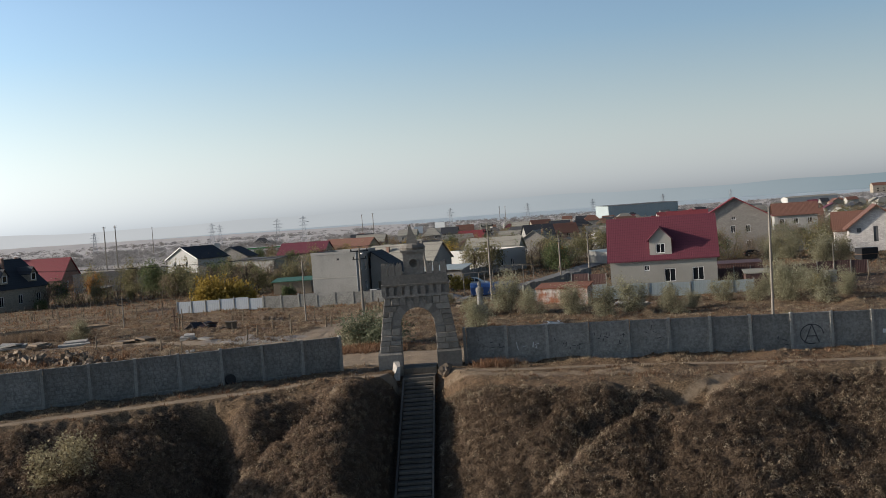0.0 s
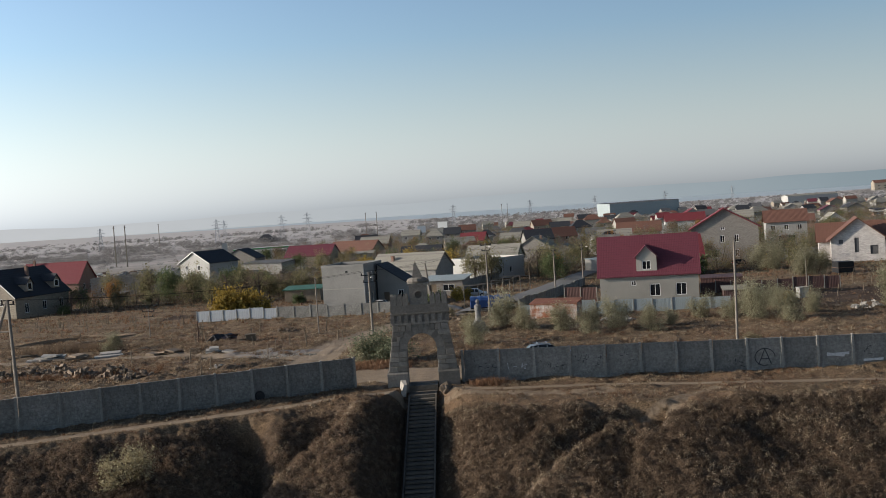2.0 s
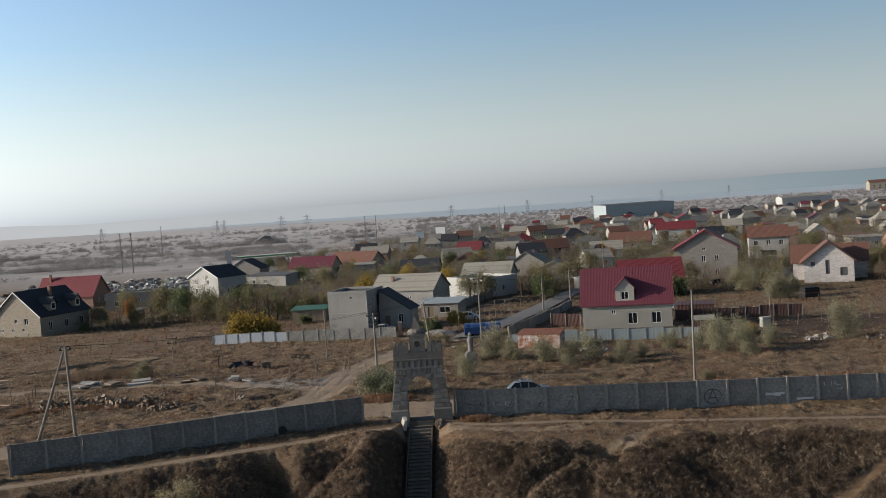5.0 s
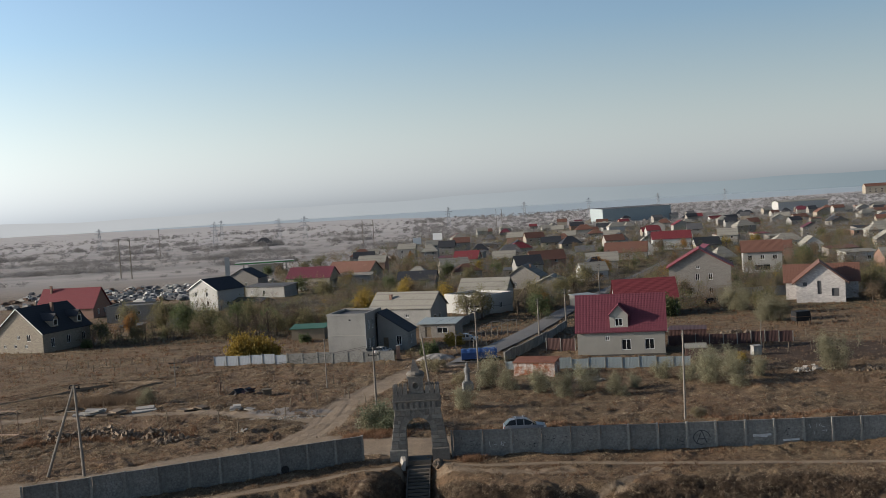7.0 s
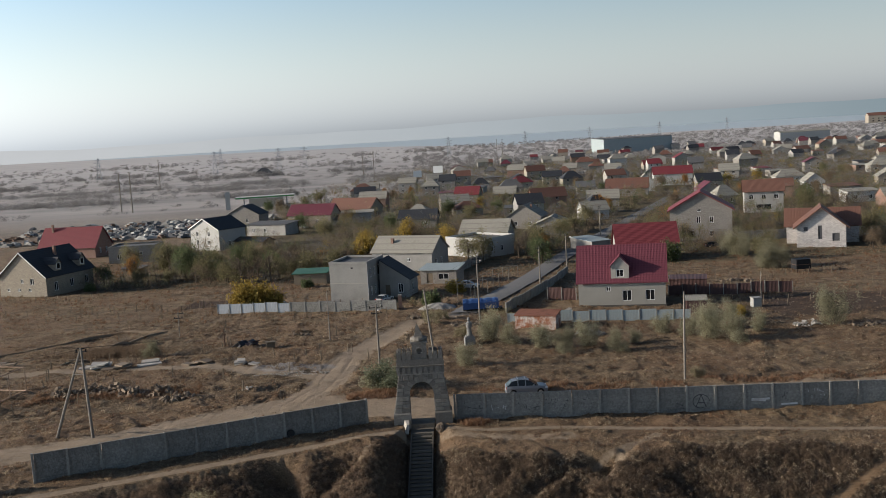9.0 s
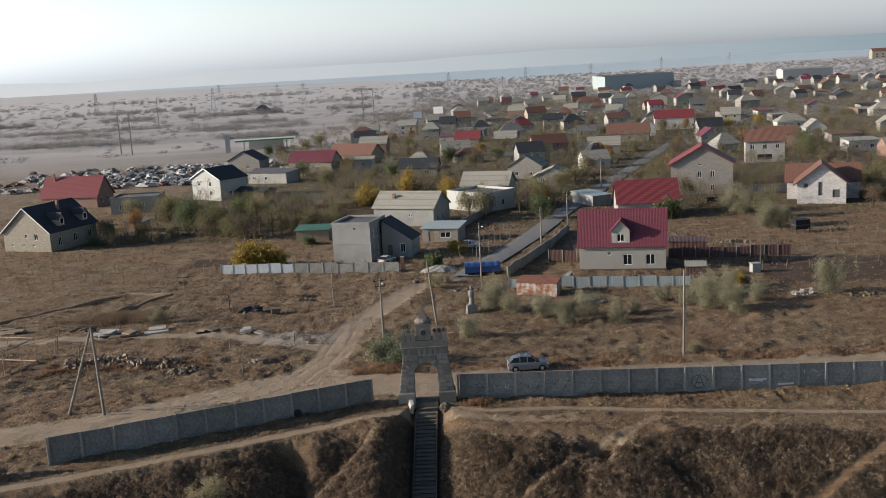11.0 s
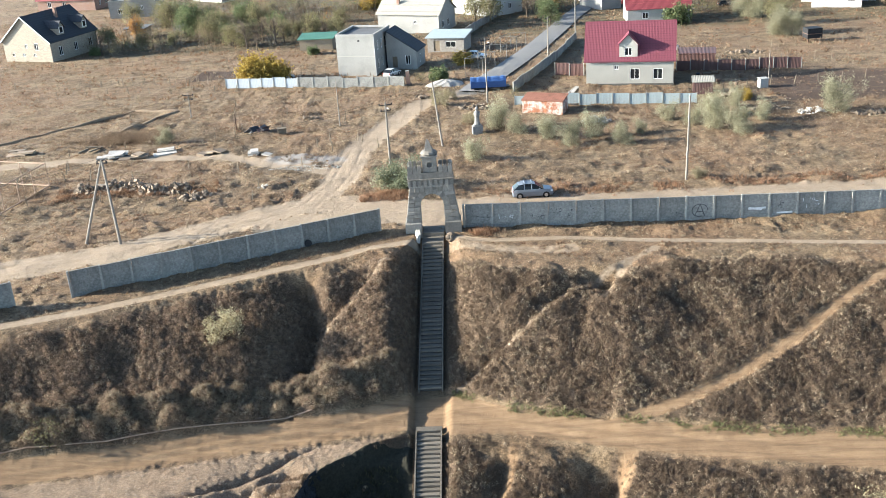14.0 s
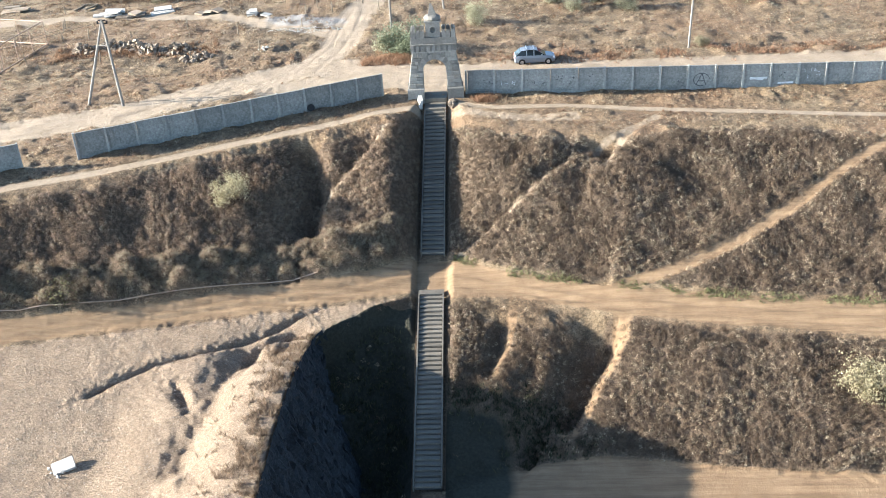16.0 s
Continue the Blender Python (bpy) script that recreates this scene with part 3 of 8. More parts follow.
GULLIES = [  # depth, half width on the west and on the east side, line from the top down
    (2.3, 2.9, 0.85, [(-13.6, -8), (-12.9, -10.4), (-11.4, -13.3), (-10.7, -17.4), (-11, -19.2), (-11.4, -22.7)]),
    (1.0, 1.6, 0.55, [(-5.1, -8.6), (-6, -10.3), (-8.2, -13.2), (-10.5, -16.8)]),
    (0.8, 2.2, 1.6, [(-28.6, -19.3), (-27.5, -22.8), (-26.8, -26.7)]),
    (0.6, 1.8, 1.4, [(-35.6, -21.9), (-34.3, -25.6), (-33.4, -29.2)]),
    (1.7, 1.9, 0.8, [(22.0, -6.6), (18.8, -10.0), (17.2, -12.8), (15.8, -15.6)]),
    (0.75, 1.3, 0.55, [(19.5, -9.8), (13.8, -13.5), (7.6, -18.5), (5.7, -19.5), (2.3, -22.2)]),
    (0.6, 0.9, 0.6, [(9.5, -11.5), (8.0, -14.0), (6.6, -16.5)]),
    (0.5, 0.34, 0.26, [(-2.4, -26.9), (-7.6, -28.6), (-11.4, -31.0), (-13.8, -33.4), (-18.1, -36.1), (-22.1, -37.8), (-24.8, -40.1), (-27.2, -42.8)]),
    (0.6, 0.5, 0.35, [(-9.4, -32.2), (-12.4, -34.0), (-13.8, -35.0), (-15.1, -38.0)]),
    (1.35, 1.9, 1.9, [(-13.2, -34.6), (-15.1, -38.2), (-15.9, -40.7), (-15.8, -44.5), (-16.6, -47.3), (-16.6, -53)]),
    (0.8, 0.8, 0.4, [(-20.4, -40.2), (-19.2, -41.4), (-18.2, -43.2), (-17.4, -45)]),
    (0.5, 0.4, 0.3, [(-10.8, -34.2), (-12, -36.4), (-13, -38.6)]),
    (2.7, 2.5, 0.8, [(15.7, -30.2), (15.6, -31.5), (15.2, -33.0), (13.2, -35.8), (11.6, -38.4), (10.2, -40.5)]),
    (0.9, 1.3, 0.5, [(6.9, -29.4), (6.2, -32.6), (4.4, -36.1)]),
    (0.5, 0.7, 0.4, [(9.6, -32.2), (8.8, -34.5), (7.9, -37)]),
    (0.5, 0.7, 0.4, [(11.9, -33.2), (11.0, -35.5), (9.6, -38)]),
]


def bumps(x, y, size, seed):
    """Cheap smooth noise, about -1 to 1."""
    rnd = random.Random(seed)
    out = np.zeros(np.shape(x))
    for i in range(9):
        a, p = rnd.uniform(0, 2 * math.pi), rnd.uniform(0, 7)
        k = 2 * math.pi / (size * rnd.uniform(0.6, 1.6))
        out += np.sin((x * math.cos(a) + y * math.sin(a)) * k + p + 1.3 * np.sin((y * math.cos(a) - x * math.sin(a)) * k * 0.6 + p))
    return out / 4.0


def banked(x, y):
    """1 on the two banks, 0 on flat ground."""
    c, f, e = lerp(x, CREST), lerp(x, FOOT), lerp(x, EDGE)
    up = smooth(-0.2, 1.5, y - f) * smooth(-0.3, 1.2, c - y)
    dn = smooth(-0.2, 1.5, e - y) * smooth(0, 1.0, lerp(x, RUN) + 0.5 - (e - y)) * np.where(x > lerp(y, CLIFF), 1, 0)
    return np.maximum(up, dn)


def stair_z(y):
    return np.interp(y, [-45.6, -27.5, -26.6, -22.2, -21.6, -2.6, -1.8, 3], [-14.5, -8.45, -8.3, -7.75, -7.5, -0.95, -0.6, -0.35])


def trodden(x, y):
    """1 on the footpaths that cross the bank."""
    out = np.zeros(np.shape(x))
    for half, line in (ROADS[3], ROADS[4], ROADS[5]):
        d, _ = along(x, y, line)
        out = np.maximum(out, 1 - smooth(half * 0.8, half * 2.2, d))
    return out


def height(x, y):
    x, y = np.asarray(x, float), np.asarray(y, float)
    z = hill(x, y)
    b = banked(x, y) * (1 - trodden(x, y))
    f, e = lerp(x, FOOT), lerp(x, EDGE)
    lane = smooth(-0.3, 0.5, f - y) * smooth(-0.3, 0.5, y - e)
    calm = 1 - 0.75 * lane
    rut = np.zeros(np.shape(x))
    for half, line in ROADS[:3] + ROADS[7:] + [(3.4, STREET)]:
        d, _ = along(x, y, line)
        d = d + 0.25 * bumps(x, y, 9, 41)
        calm = calm * (0.35 + 0.65 * smooth(half * 0.7, half * 1.2, d))
        rut = rut + 0.045 * np.exp(-((d - 0.85) / 0.25) ** 2) + (0.025 * np.exp(-((d - 2.0) / 0.3) ** 2) if half > 2 else 0)
    near = np.exp(-np.maximum(np.abs(y) - 90, 0) / 60)
    mound = smooth(0.2, 2.0, e - y) * np.where(x < lerp(y, CLIFF), 1, 0)
    floor = smooth(0.0, 1.5, e - y - lerp(x, RUN)) * (x > 2)
    calm = calm * (1 - 0.85 * floor) * (1 - 0.75 * mound) * (1 - 0.75 * trodden(x, y))
    z = z + b * (0.26 * bumps(x, y, 7.5, 3) + 0.12 * bumps(x, y, 2.6, 4) + 0.08 * bumps(x, y, 1.1, 5)) + near * calm * (1 - b) * (0.06 * bumps(x, y, 3.2, 6) + 0.045 * bumps(x, y, 1.2, 8) + 0.045 * bumps(x, y, 0.85, 9) * (y < 20) + 0.1 * bumps(x, y, 4.2, 22) * (y > 10))
    wob, dep = bumps(x, y, 1.3, 33), 0.97 + 0.05 * bumps(x, y, 3.0, 34)
    within = np.where(y > f, smooth(0.4, 2.6, lerp(x, CREST) - y), smooth(0.0, 1.6, e - y))
    torn = np.zeros(np.shape(x))
    for deep, west, east, line in GULLIES if np.min(y) < 0 else ():
        d, s = along(x, y, line)
        torn = np.maximum(torn, np.where(x < -4, np.exp(-(d / 1.3) ** 2), 0))
        half = np.where(s > 0, west, east)
        d = np.maximum(d + 0.09 * np.minimum(half, 1.2) * wob, 0)
        head = smooth(0.2, 3.0, np.hypot(x - line[0][0], y - line[0][1])) * dep
        tail = smooth(0.0, 3.0, np.hypot(x - line[-1][0], y - line[-1][1]) + 0.6)
        z = z - deep * head * tail * within * np.exp(-(d / half) ** 1.6)
    z = z - rut + 0.05 * torn * within * bumps(x, y, 0.75, 66)
    # humps and old spoil in the field
    field = near * (1 - b) * calm * smooth(1.5, 6, y - lerp(x, CREST)) * smooth(3, 9, np.hypot(x, y))
    z = z + field * (0.22 * np.maximum(bumps(x, y, 5.5, 51), -0.2) + 0.1 * bumps(x, y, 2.2, 52) * smooth(0.0, 0.5, bumps(x, y, 14, 53)))
    # low hummocks along the foot of the bank
    f = lerp(x, FOOT)
    z = z + np.where(x < -2.5, 1.15 * np.exp(-((y - f - 3.0) / 0.9) ** 2) * np.clip(0.55 + 0.95 * bumps(x, y, 3.4, 21), 0, 1.7) + 0.75 * np.exp(-((y - f - 1.2) / 0.6) ** 2) * np.clip(0.5 + 0.95 * bumps(x, y, 2.8, 23), 0, 1.6), 0)
    # tread of the lower lane and of the stair cutting
    f, e = lerp(x, FOOT), lerp(x, EDGE)
    u = np.clip((y - e) / (f - e), 0, 1)
    w = f - e
    for at in (0.3, 0.62):
        z = z - 0.11 * np.exp(-((u - at) * w / 0.3) ** 2) * lane
    z = z + lane * 0.05 * bumps(x * 0.12, (y - e) * 0.9, 1.1, 31)
    # fine pitting of the bare mound
    pit = smooth(0.2, 2.0, e - y) * np.where(x < lerp(y, CLIFF), 1, 0)
    z = z + pit * (0.016 * bumps(x, y, 0.8, 35) + 0.04 * bumps(x, y, 3.4, 36))
    z = z + 1.1 * np.exp(-((x + 4.6) / 2.4) ** 2) * smooth(-23, -19, y) * (1 - smooth(-9, -4, y))
    st = stair_z(y)
    w = (1 - smooth(1.3, 4.6, np.abs(x))) * smooth(-47, -45, y) * (1 - smooth(-1.0, 0.5, y))
    cut = st - 0.28 + np.where(x < 0, 1.25, 0.75) * np.clip(np.abs(x) - 1.3, 0, 5) ** 1.05
    z = np.where(np.abs(x) < 1.5, np.where((y > -46) & (y < -0.8), np.minimum(z, st - 0.28), z), z + w * (np.minimum(z, cut) - z))
    return z


def masks(x, y):
    dirt = np.zeros(np.shape(x))
    for half, line in ROADS[:5] + ROADS[6:]:
        d, _ = along(x, y, line)
        soft = 0.55 if line is ROADS[6][1] else 1.0
        dirt = np.maximum(dirt, soft * (1 - smooth(half * 0.6, half * 1.35, d)))
    e = lerp(x, EDGE)
    clifft = lerp(y, CLIFF)
    f = lerp(x, FOOT)
    clay = smooth(-0.5, 0.4, f - y) * smooth(-0.5, 0.5, y - e)
    clay = np.maximum(clay, np.where(x > 2, smooth(-0.4, 0.6, e - y - lerp(x, RUN)), 0))
    clay = np.maximum(clay, 1 - smooth(0.3, 0.85, along(x, y, ROADS[5][1])[0]))
    flat = np.where(x < clifft + 0.3, smooth(-0.5, 1.5, e - y), 0)
    soil = flat
    scar = np.zeros(np.shape(x))
    for off, wide, (_, _, _, line) in ((0.45, 0.7, GULLIES[1]), (0.4, 0.6, GULLIES[5]), (0.8, 0.9, GULLIES[4]), (0.9, 1.3, GULLIES[12]), (0.4, 0.8, GULLIES[13])):
        d, s = along(x, y, [(a + off, b) for a, b in line])
        scar = np.maximum(scar, 0.66 * (1 - smooth(wide * 0.35, wide, d)))
    clay = np.maximum(clay, np.where(y < e, scar, 0))
    dirt = np.maximum(dirt, np.where(y > f, scar * 0.8, 0))
    # where ground is blackened for shade: the gully, and right of the lower stairs
    shade_mask = np.where((x > clifft + 0.15) & (x < -1.3) & (y < lerp(x, EDGE) - 1.5), 1.0, np.where((x > 1.4) & (x < 40), smooth(37, 41, -y) * (1 - smooth(4, 9, x)), 0.0))
    shade_mask = shade_mask * (1 - smooth(52, 60, -y))
    crest = lerp(x, CREST) + 0.8 * bumps(x, y, 5, 38)
    bald = np.where(x > -14, smooth(0.8, 3.4, crest - y), smooth(0.2, 1.4, crest - y))
    brow = smooth(3.2, 4.6, x) * (1 - smooth(14.6, 15.6, x)) * (1 - smooth(2.0, 4.2, e - y + 0.7 * bumps(x, y, 4, 39)))
    scrub = banked(x, y) * (1 - shade_mask) * np.where(y < e, 1 - 0.9 * brow, 1) * np.where(y > lerp(x, FOOT), bald, 1)
    d, _ = along(x, y, STREET)
    tar = (1 - smooth(2.2, 2.8, d))
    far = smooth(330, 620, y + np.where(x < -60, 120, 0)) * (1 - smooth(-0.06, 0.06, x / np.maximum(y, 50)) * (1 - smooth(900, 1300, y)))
    garden = smooth(112, 135, y) * smooth(-10, 10, x - lerp(y, [(112, -85), (200, -85), (330, -100), (600, -70), (1200, 60), (2000, 200)]))
    box = lambda x0, x1, y0, y1: smooth(-0.4, 0.4, x - x0) * smooth(-0.4, 0.4, x1 - x) * smooth(-0.4, 0.4, y - y0) * smooth(-0.4, 0.4, y1 - y)
    plough = np.maximum(box(-50, -40.5, 89.5, 102), box(52, 110, 52, 73)) * (0.75 + 0.25 * np.sin(y * 4.5))
    gravel = (1 - smooth(0.75, 1.05, np.hypot((x + 18.6) / 6.2, (y - 31.0 - 0.35 * (x + 18.6) * -0.5) / 2.6) + 0.12 * bumps(x, y, 1.6, 61)))
    # painted haze over the far land, rising with distance
    haze_fade = far * smooth(650, 1900, y)
    return dict(haze_fade=haze_fade, gravel=gravel, garden=garden, plough=plough, dirt=dirt, soil=soil, clay=clay, cut=shade_mask, scrub=scrub, tar=tar, far=far)


def steps_out(a, b, first, grow, limit=400):
    out, s = [a], first
    while (out[-1] < b) if b > a else (out[-1] > b):
        out.append(out[-1] + (s if b > a else -s))
        s = min(s * grow, limit)
    return out[1:]


def ground_sheet():
    fine = lambda *runs: [v for a, b, k in runs for v in np.arange(a, b - 1e-6, k)]
    xs = np.array(sorted(steps_out(-48, -4700, 0.5, 1.09) + fine((-48, -28, 0.25), (-28, -4, 0.13), (-4, 52.1, 0.23)) + steps_out(52, 4700, 0.6, 1.09)))
    ys = np.array(sorted(steps_out(-56, -900, 0.8, 1.15) + fine((-56, -46, 0.25), (-46, -28, 0.13), (-28, 14.1, 0.23)) + steps_out(14, 4600, 0.55, 1.035, 300)))
    X, Y = np.meshgrid(xs, ys)
    Z = height(X, Y)
    # the shore and the bed of the estuary
    shore = lerp(X, [(-4700, 4300), (-1500, 3600), (-300, 2900), (100, 2080), (460, 2450), (900, 2500), (1500, 2700), (4700, 3200)])
    Z = Z - 14 * smooth(0, 250, Y - shore)
    me = bpy.data.meshes.new("ground")
    n, m = len(ys), len(xs)
    idx = np.arange(n * m).reshape(n, m)
    quads = np.stack([idx[:-1, :-1], idx[:-1, 1:], idx[1:, 1:], idx[1:, :-1]], -1).reshape(-1, 4)
    me.vertices.add(n * m)
    me.vertices.foreach_set("co", np.stack([X, Y, Z], -1).astype(np.float32).ravel())
    me.loops.add(quads.size)
    me.loops.foreach_set("vertex_index", quads.astype(np.int32).ravel())
    me.polygons.add(len(quads))
    me.polygons.foreach_set("loop_start", np.arange(0, quads.size, 4, dtype=np.int32))
    me.polygons.foreach_set("use_smooth", np.ones(len(quads), bool))
    me.update(calc_edges=True)
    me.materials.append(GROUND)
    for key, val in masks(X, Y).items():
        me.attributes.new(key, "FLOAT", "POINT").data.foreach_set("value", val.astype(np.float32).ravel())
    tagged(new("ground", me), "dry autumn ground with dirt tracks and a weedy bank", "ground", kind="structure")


ground_sheet()


def ribbon(name, line, half, mat, label, lift=0.05):
    pts = []
    for (x0, y0), (x1, y1) in zip(line, line[1:]):
        n = max(2, int(math.hypot(x1 - x0, y1 - y0) / 1.5))
        pts += [(x0 + (x1 - x0) * i / n, y0 + (y1 - y0) * i / n, x1 - x0, y1 - y0) for i in range(n)]
    v, f = [], []
    for x, y, dx, dy in pts:
        l = math.hypot(dx, dy)
        for k in (-1, -0.5, 0, 0.5, 1):
            px, py = x + dy / l * half * k, y - dx / l * half * k
            v.append((px, py, float(height(px, py)) + lift + (0.04 if abs(k) < 0.9 else -0.03)))
    for i in range(len(pts) - 1):
        f += [(5 * i + j, 5 * i + j + 1, 5 * i + j + 6, 5 * i + j + 5) for j in range(4)]
    me = bpy.data.meshes.new(name)
    me.from_pydata(v, [], [q[::-1] for q in f])
    me.materials.append(mat)
    tagged(new(name, me), label, "road", kind="structure")


ribbon("road", STREET, 2.3, ASPHALT, "worn grey asphalt street between gardens", 0.24)


def gz(x, y):
    if y > 200:
        return float(plateau(x, y))
    return float(height(x, y))


me = bpy.data.meshes.new("water")
me.from_pydata([(-4800, 1500, -24.5), (4800, 1500, -24.5), (4800, 4700, -24.5), (-4800, 4700, -24.5)], [], [(0, 1, 2, 3)])
me.materials.append(WATER)
tagged(new("water", me), "calm hazy blue-grey estuary water", "water", kind="structure")


def far_shore():
    """The low hills beyond the estuary."""
    n = 240
    a = np.linspace(-1.15, 1.15, n)
    crest = 30 + 6 * np.sin(a * 9 + 1) + 4 * np.sin(a * 23) + 2 * np.sin(a * 61 + 2) + 20 * np.clip(a, 0, 1)
    v, f = [], []
    for i in range(n):
        c, s = math.cos(a[i]), math.sin(a[i])
        v += [(4350 * s, 4350 * c - 60, -26), (4420 * s, 4420 * c - 60, float(crest[i] * 0.55) - 6), (4500 * s, 4500 * c - 60, float(crest[i]))]
        if i:
            k = 3 * i
            f += [(k - 3, k, k + 1, k - 2), (k - 2, k + 1, k + 2, k - 1)]
    me = bpy.data.meshes.new("backdrop")
    me.from_pydata(v, [], f)
    # no lamp: the hills glow to stand in for haze
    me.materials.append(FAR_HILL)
    tagged(new("backdrop", me), "far shore beyond the estuary, glowing with painted haze", "distance", kind="structure")


far_shore()

# ---- the gate and the stairs ----


def loft(sections):
    """A closed skin through cross-sections of equal count."""
    m = Mesh()
    k = len(sections[0])
    for s in sections:
        m.v += [tuple(p) for p in s]
    for i in range(len(sections) - 1):
        for j in range(k - 1):
            a = i * k + j
            m.f.append((a, a + 1, a + k + 1, a + k))
    m.f.append(tuple(range(k - 1, -1, -1)))
    n = (len(sections) - 1) * k
    m.f.append(tuple(range(n, n + k)))
    return m


def bevel_block(x0, x1, z0, z1, y0, y1, xa=None, xb=None, c=0.03):
    """A dressed stone in the face: x0..x1 below, xa..xb above, with its front edge chamfered."""
    xa = x0 if xa is None else xa
    xb = x1 if xb is None else xb
    m = Mesh()
    back = [(x0, y1, z0), (x1, y1, z0), (xb, y1, z1), (xa, y1, z1)]
    front = [(x0 + c, y0, z0 + c), (x1 - c, y0, z0 + c), (xb - c, y0, z1 - c), (xa + c, y0, z1 - c)]
    s = 1 if y1 > y0 else -1
    mid = [(x, y0 + s * c, z) for x, _, z in back]
    n = len(m.v)
    m.v += back + mid + front
    for a in (0, 4):
        for i in range(4):
            j = (i + 1) % 4
            m.f.append((n + a + j, n + a + i, n + a + 4 + i, n + a + 4 + j) if s > 0 else (n + a + i, n + a + j, n + a + 4 + j, n + a + 4 + i))
    m.f.append((n + 8, n + 9, n + 10, n + 11) if s > 0 else (n + 11, n + 10, n + 9, n + 8))
    return m


def gate():
    g = thing("gate_arch", pose(0.06, 0.1, 0, 0, 0, 2), "small weathered stone gate arch with crenellated parapet and broken spire", "arch")
    rnd = random.Random(5)
    yf, yb = -0.85, 0.85
    gap, spring = 1.24, 2.85
    out = lambda z: 2.88 - 0.155 * max(0.0, z - 0.9)      # tapering outer edge
    top = 4.85
    # core with the arched passage
    core = Mesh()
    n = 14
    inner = [(gap * math.cos(math.pi * i / n), spring + gap * math.sin(math.pi * i / n)) for i in range(n + 1)]
    for side in (1, -1):
        pts = [p for p in inner if p[0] * side >= -1e-6]
        pts = sorted(pts, key=lambda p: p[1])
        col = [(gap * side, -0.6)] + [(p[0], p[1]) for p in pts]
        for (xa, za), (xb, zb) in zip(col, col[1:]):
            q = [(xa, za), (out(za) * side - 0.06 * side, za), (out(zb) * side - 0.06 * side, zb), (xb, zb)]
            core.prism(q if side > 0 else q[::-1], yf + 0.06, yb - 0.06)
        q = [(0, spring + gap), (out(spring + gap) * side - 0.06 * side, spring + gap), (out(top) * side - 0.06 * side, top), (0, top)]
        core.prism(q if side > 0 else q[::-1], yf + 0.06, yb - 0.06)
    part("core", core, MORTAR, g)
    # plinths
    for side in (-1, 1):
        a, b = sorted((side * (gap + 0.02), side * 3.0))
        part("plinth", Mesh().box(a, b, yf - 0.14, yb + 0.14, -0.8, 0.78).hexa([(a, yf - 0.14, 0.78), (b, yf - 0.14, 0.78), (b, yb + 0.14, 0.78), (a, yb + 0.14, 0.78)],
                                                                              [(a + 0.03, yf, 0.95), (b - 0.1, yf, 0.95), (b - 0.1, yb, 0.95), (a + 0.03, yb, 0.95)]), STONE, g)
    # courses of facing stones
    for face in (-1, 1):
        y0, y1 = (yf - 0.03, yf + 0.1) if face < 0 else (yb + 0.03, yb - 0.1)
        row, z = 0, 0.95
        while z < top - 0.05:
            h = min(rnd.uniform(0.36, 0.5), top - z)
            if top - z - h < 0.15:
                h = top - z
            for side in (-1, 1):
                zz = z + h * 0.5
                lim = gap + 0.02
                if zz > spring:
                    r = gap + 0.62
                    lim = math.sqrt(max(0, r * r - (zz - spring) ** 2)) if zz < spring + r else 0.02
                width = out(zz) - lim
                if width < 0.12:
                    continue
                k = max(1, round(width / rnd.uniform(0.5, 0.8)))
                cuts = [lim + width * (i + (rnd.uniform(-0.18, 0.18) if 0 < i < k else 0)) / k for i in range(k + 1)]
                for a, b in zip(cuts, cuts[1:]):
                    la, lb = a + 0.012, b - 0.012
                    ta, tb = la, lb
                    if b == cuts[-1]:
                        lb, tb = out(z), out(z + h)
                    p = [side * v for v in (la, lb, ta, tb)]
                    d = rnd.uniform(-0.02, 0.03) * face
                    if side > 0:
                        m = bevel_block(p[0], p[1], z + 0.012, z + h - 0.012, y0 + d, y1, p[2], p[3])
                    else:
                        m = bevel_block(p[1], p[0], z + 0.012, z + h - 0.012, y0 + d, y1, p[3], p[2])
                    part("stone", m, STONE_PALE if rnd.random() < 0.3 else STONE, g)
            z += h
            row += 1
        # voussoirs
        k = 11
        for i in range(k):
            a0, a1 = math.pi * i / k + 0.01, math.pi * (i + 1) / k - 0.01
            r0, r1 = gap - 0.02, gap + (0.78 if i == k // 2 else 0.6)
            q = [(r0 * math.cos(a0), spring + r0 * math.sin(a0)), (r1 * math.cos(a0), spring + r1 * math.sin(a0)), (r1 * math.cos(a1), spring + r1 * math.sin(a1)), (r0 * math.cos(a1), spring + r0 * math.sin(a1))]
            ya, yb2 = sorted((y0 - 0.02 * -face * -1, y1))
            part("voussoir", Mesh().prism(q, ya, yb2), STONE_PALE if i % 3 == 0 else STONE, g)
    # side quoins
    for side in (-1, 1):
        z = 0.95
        while z < top - 0.1:
            h = min(0.45, top - z)
            x0, x1 = out(z) * side, out(z + h) * side
            for y in (-0.42, 0.42):
                lo = [(x0 - 0.1 * side, y - 0.4, z + 0.012), (x0 + 0.015 * side, y - 0.4, z + 0.012), (x0 + 0.015 * side, y + 0.4, z + 0.012), (x0 - 0.1 * side, y + 0.4, z + 0.012)]
                hi = [(x1 - 0.1 * side, y - 0.4, z + h - 0.012), (x1 + 0.015 * side, y - 0.4, z + h - 0.012), (x1 + 0.015 * side, y + 0.4, z + h - 0.012), (x1 - 0.1 * side, y + 0.4, z + h - 0.012)]
                if side < 0:
                    lo, hi = lo[::-1], hi[::-1]
                part("stone", Mesh().hexa(lo, hi), STONE, g)
            z += h
    # corbelled band with niches, ledge, parapet
    w, d = 2.36, 1.0
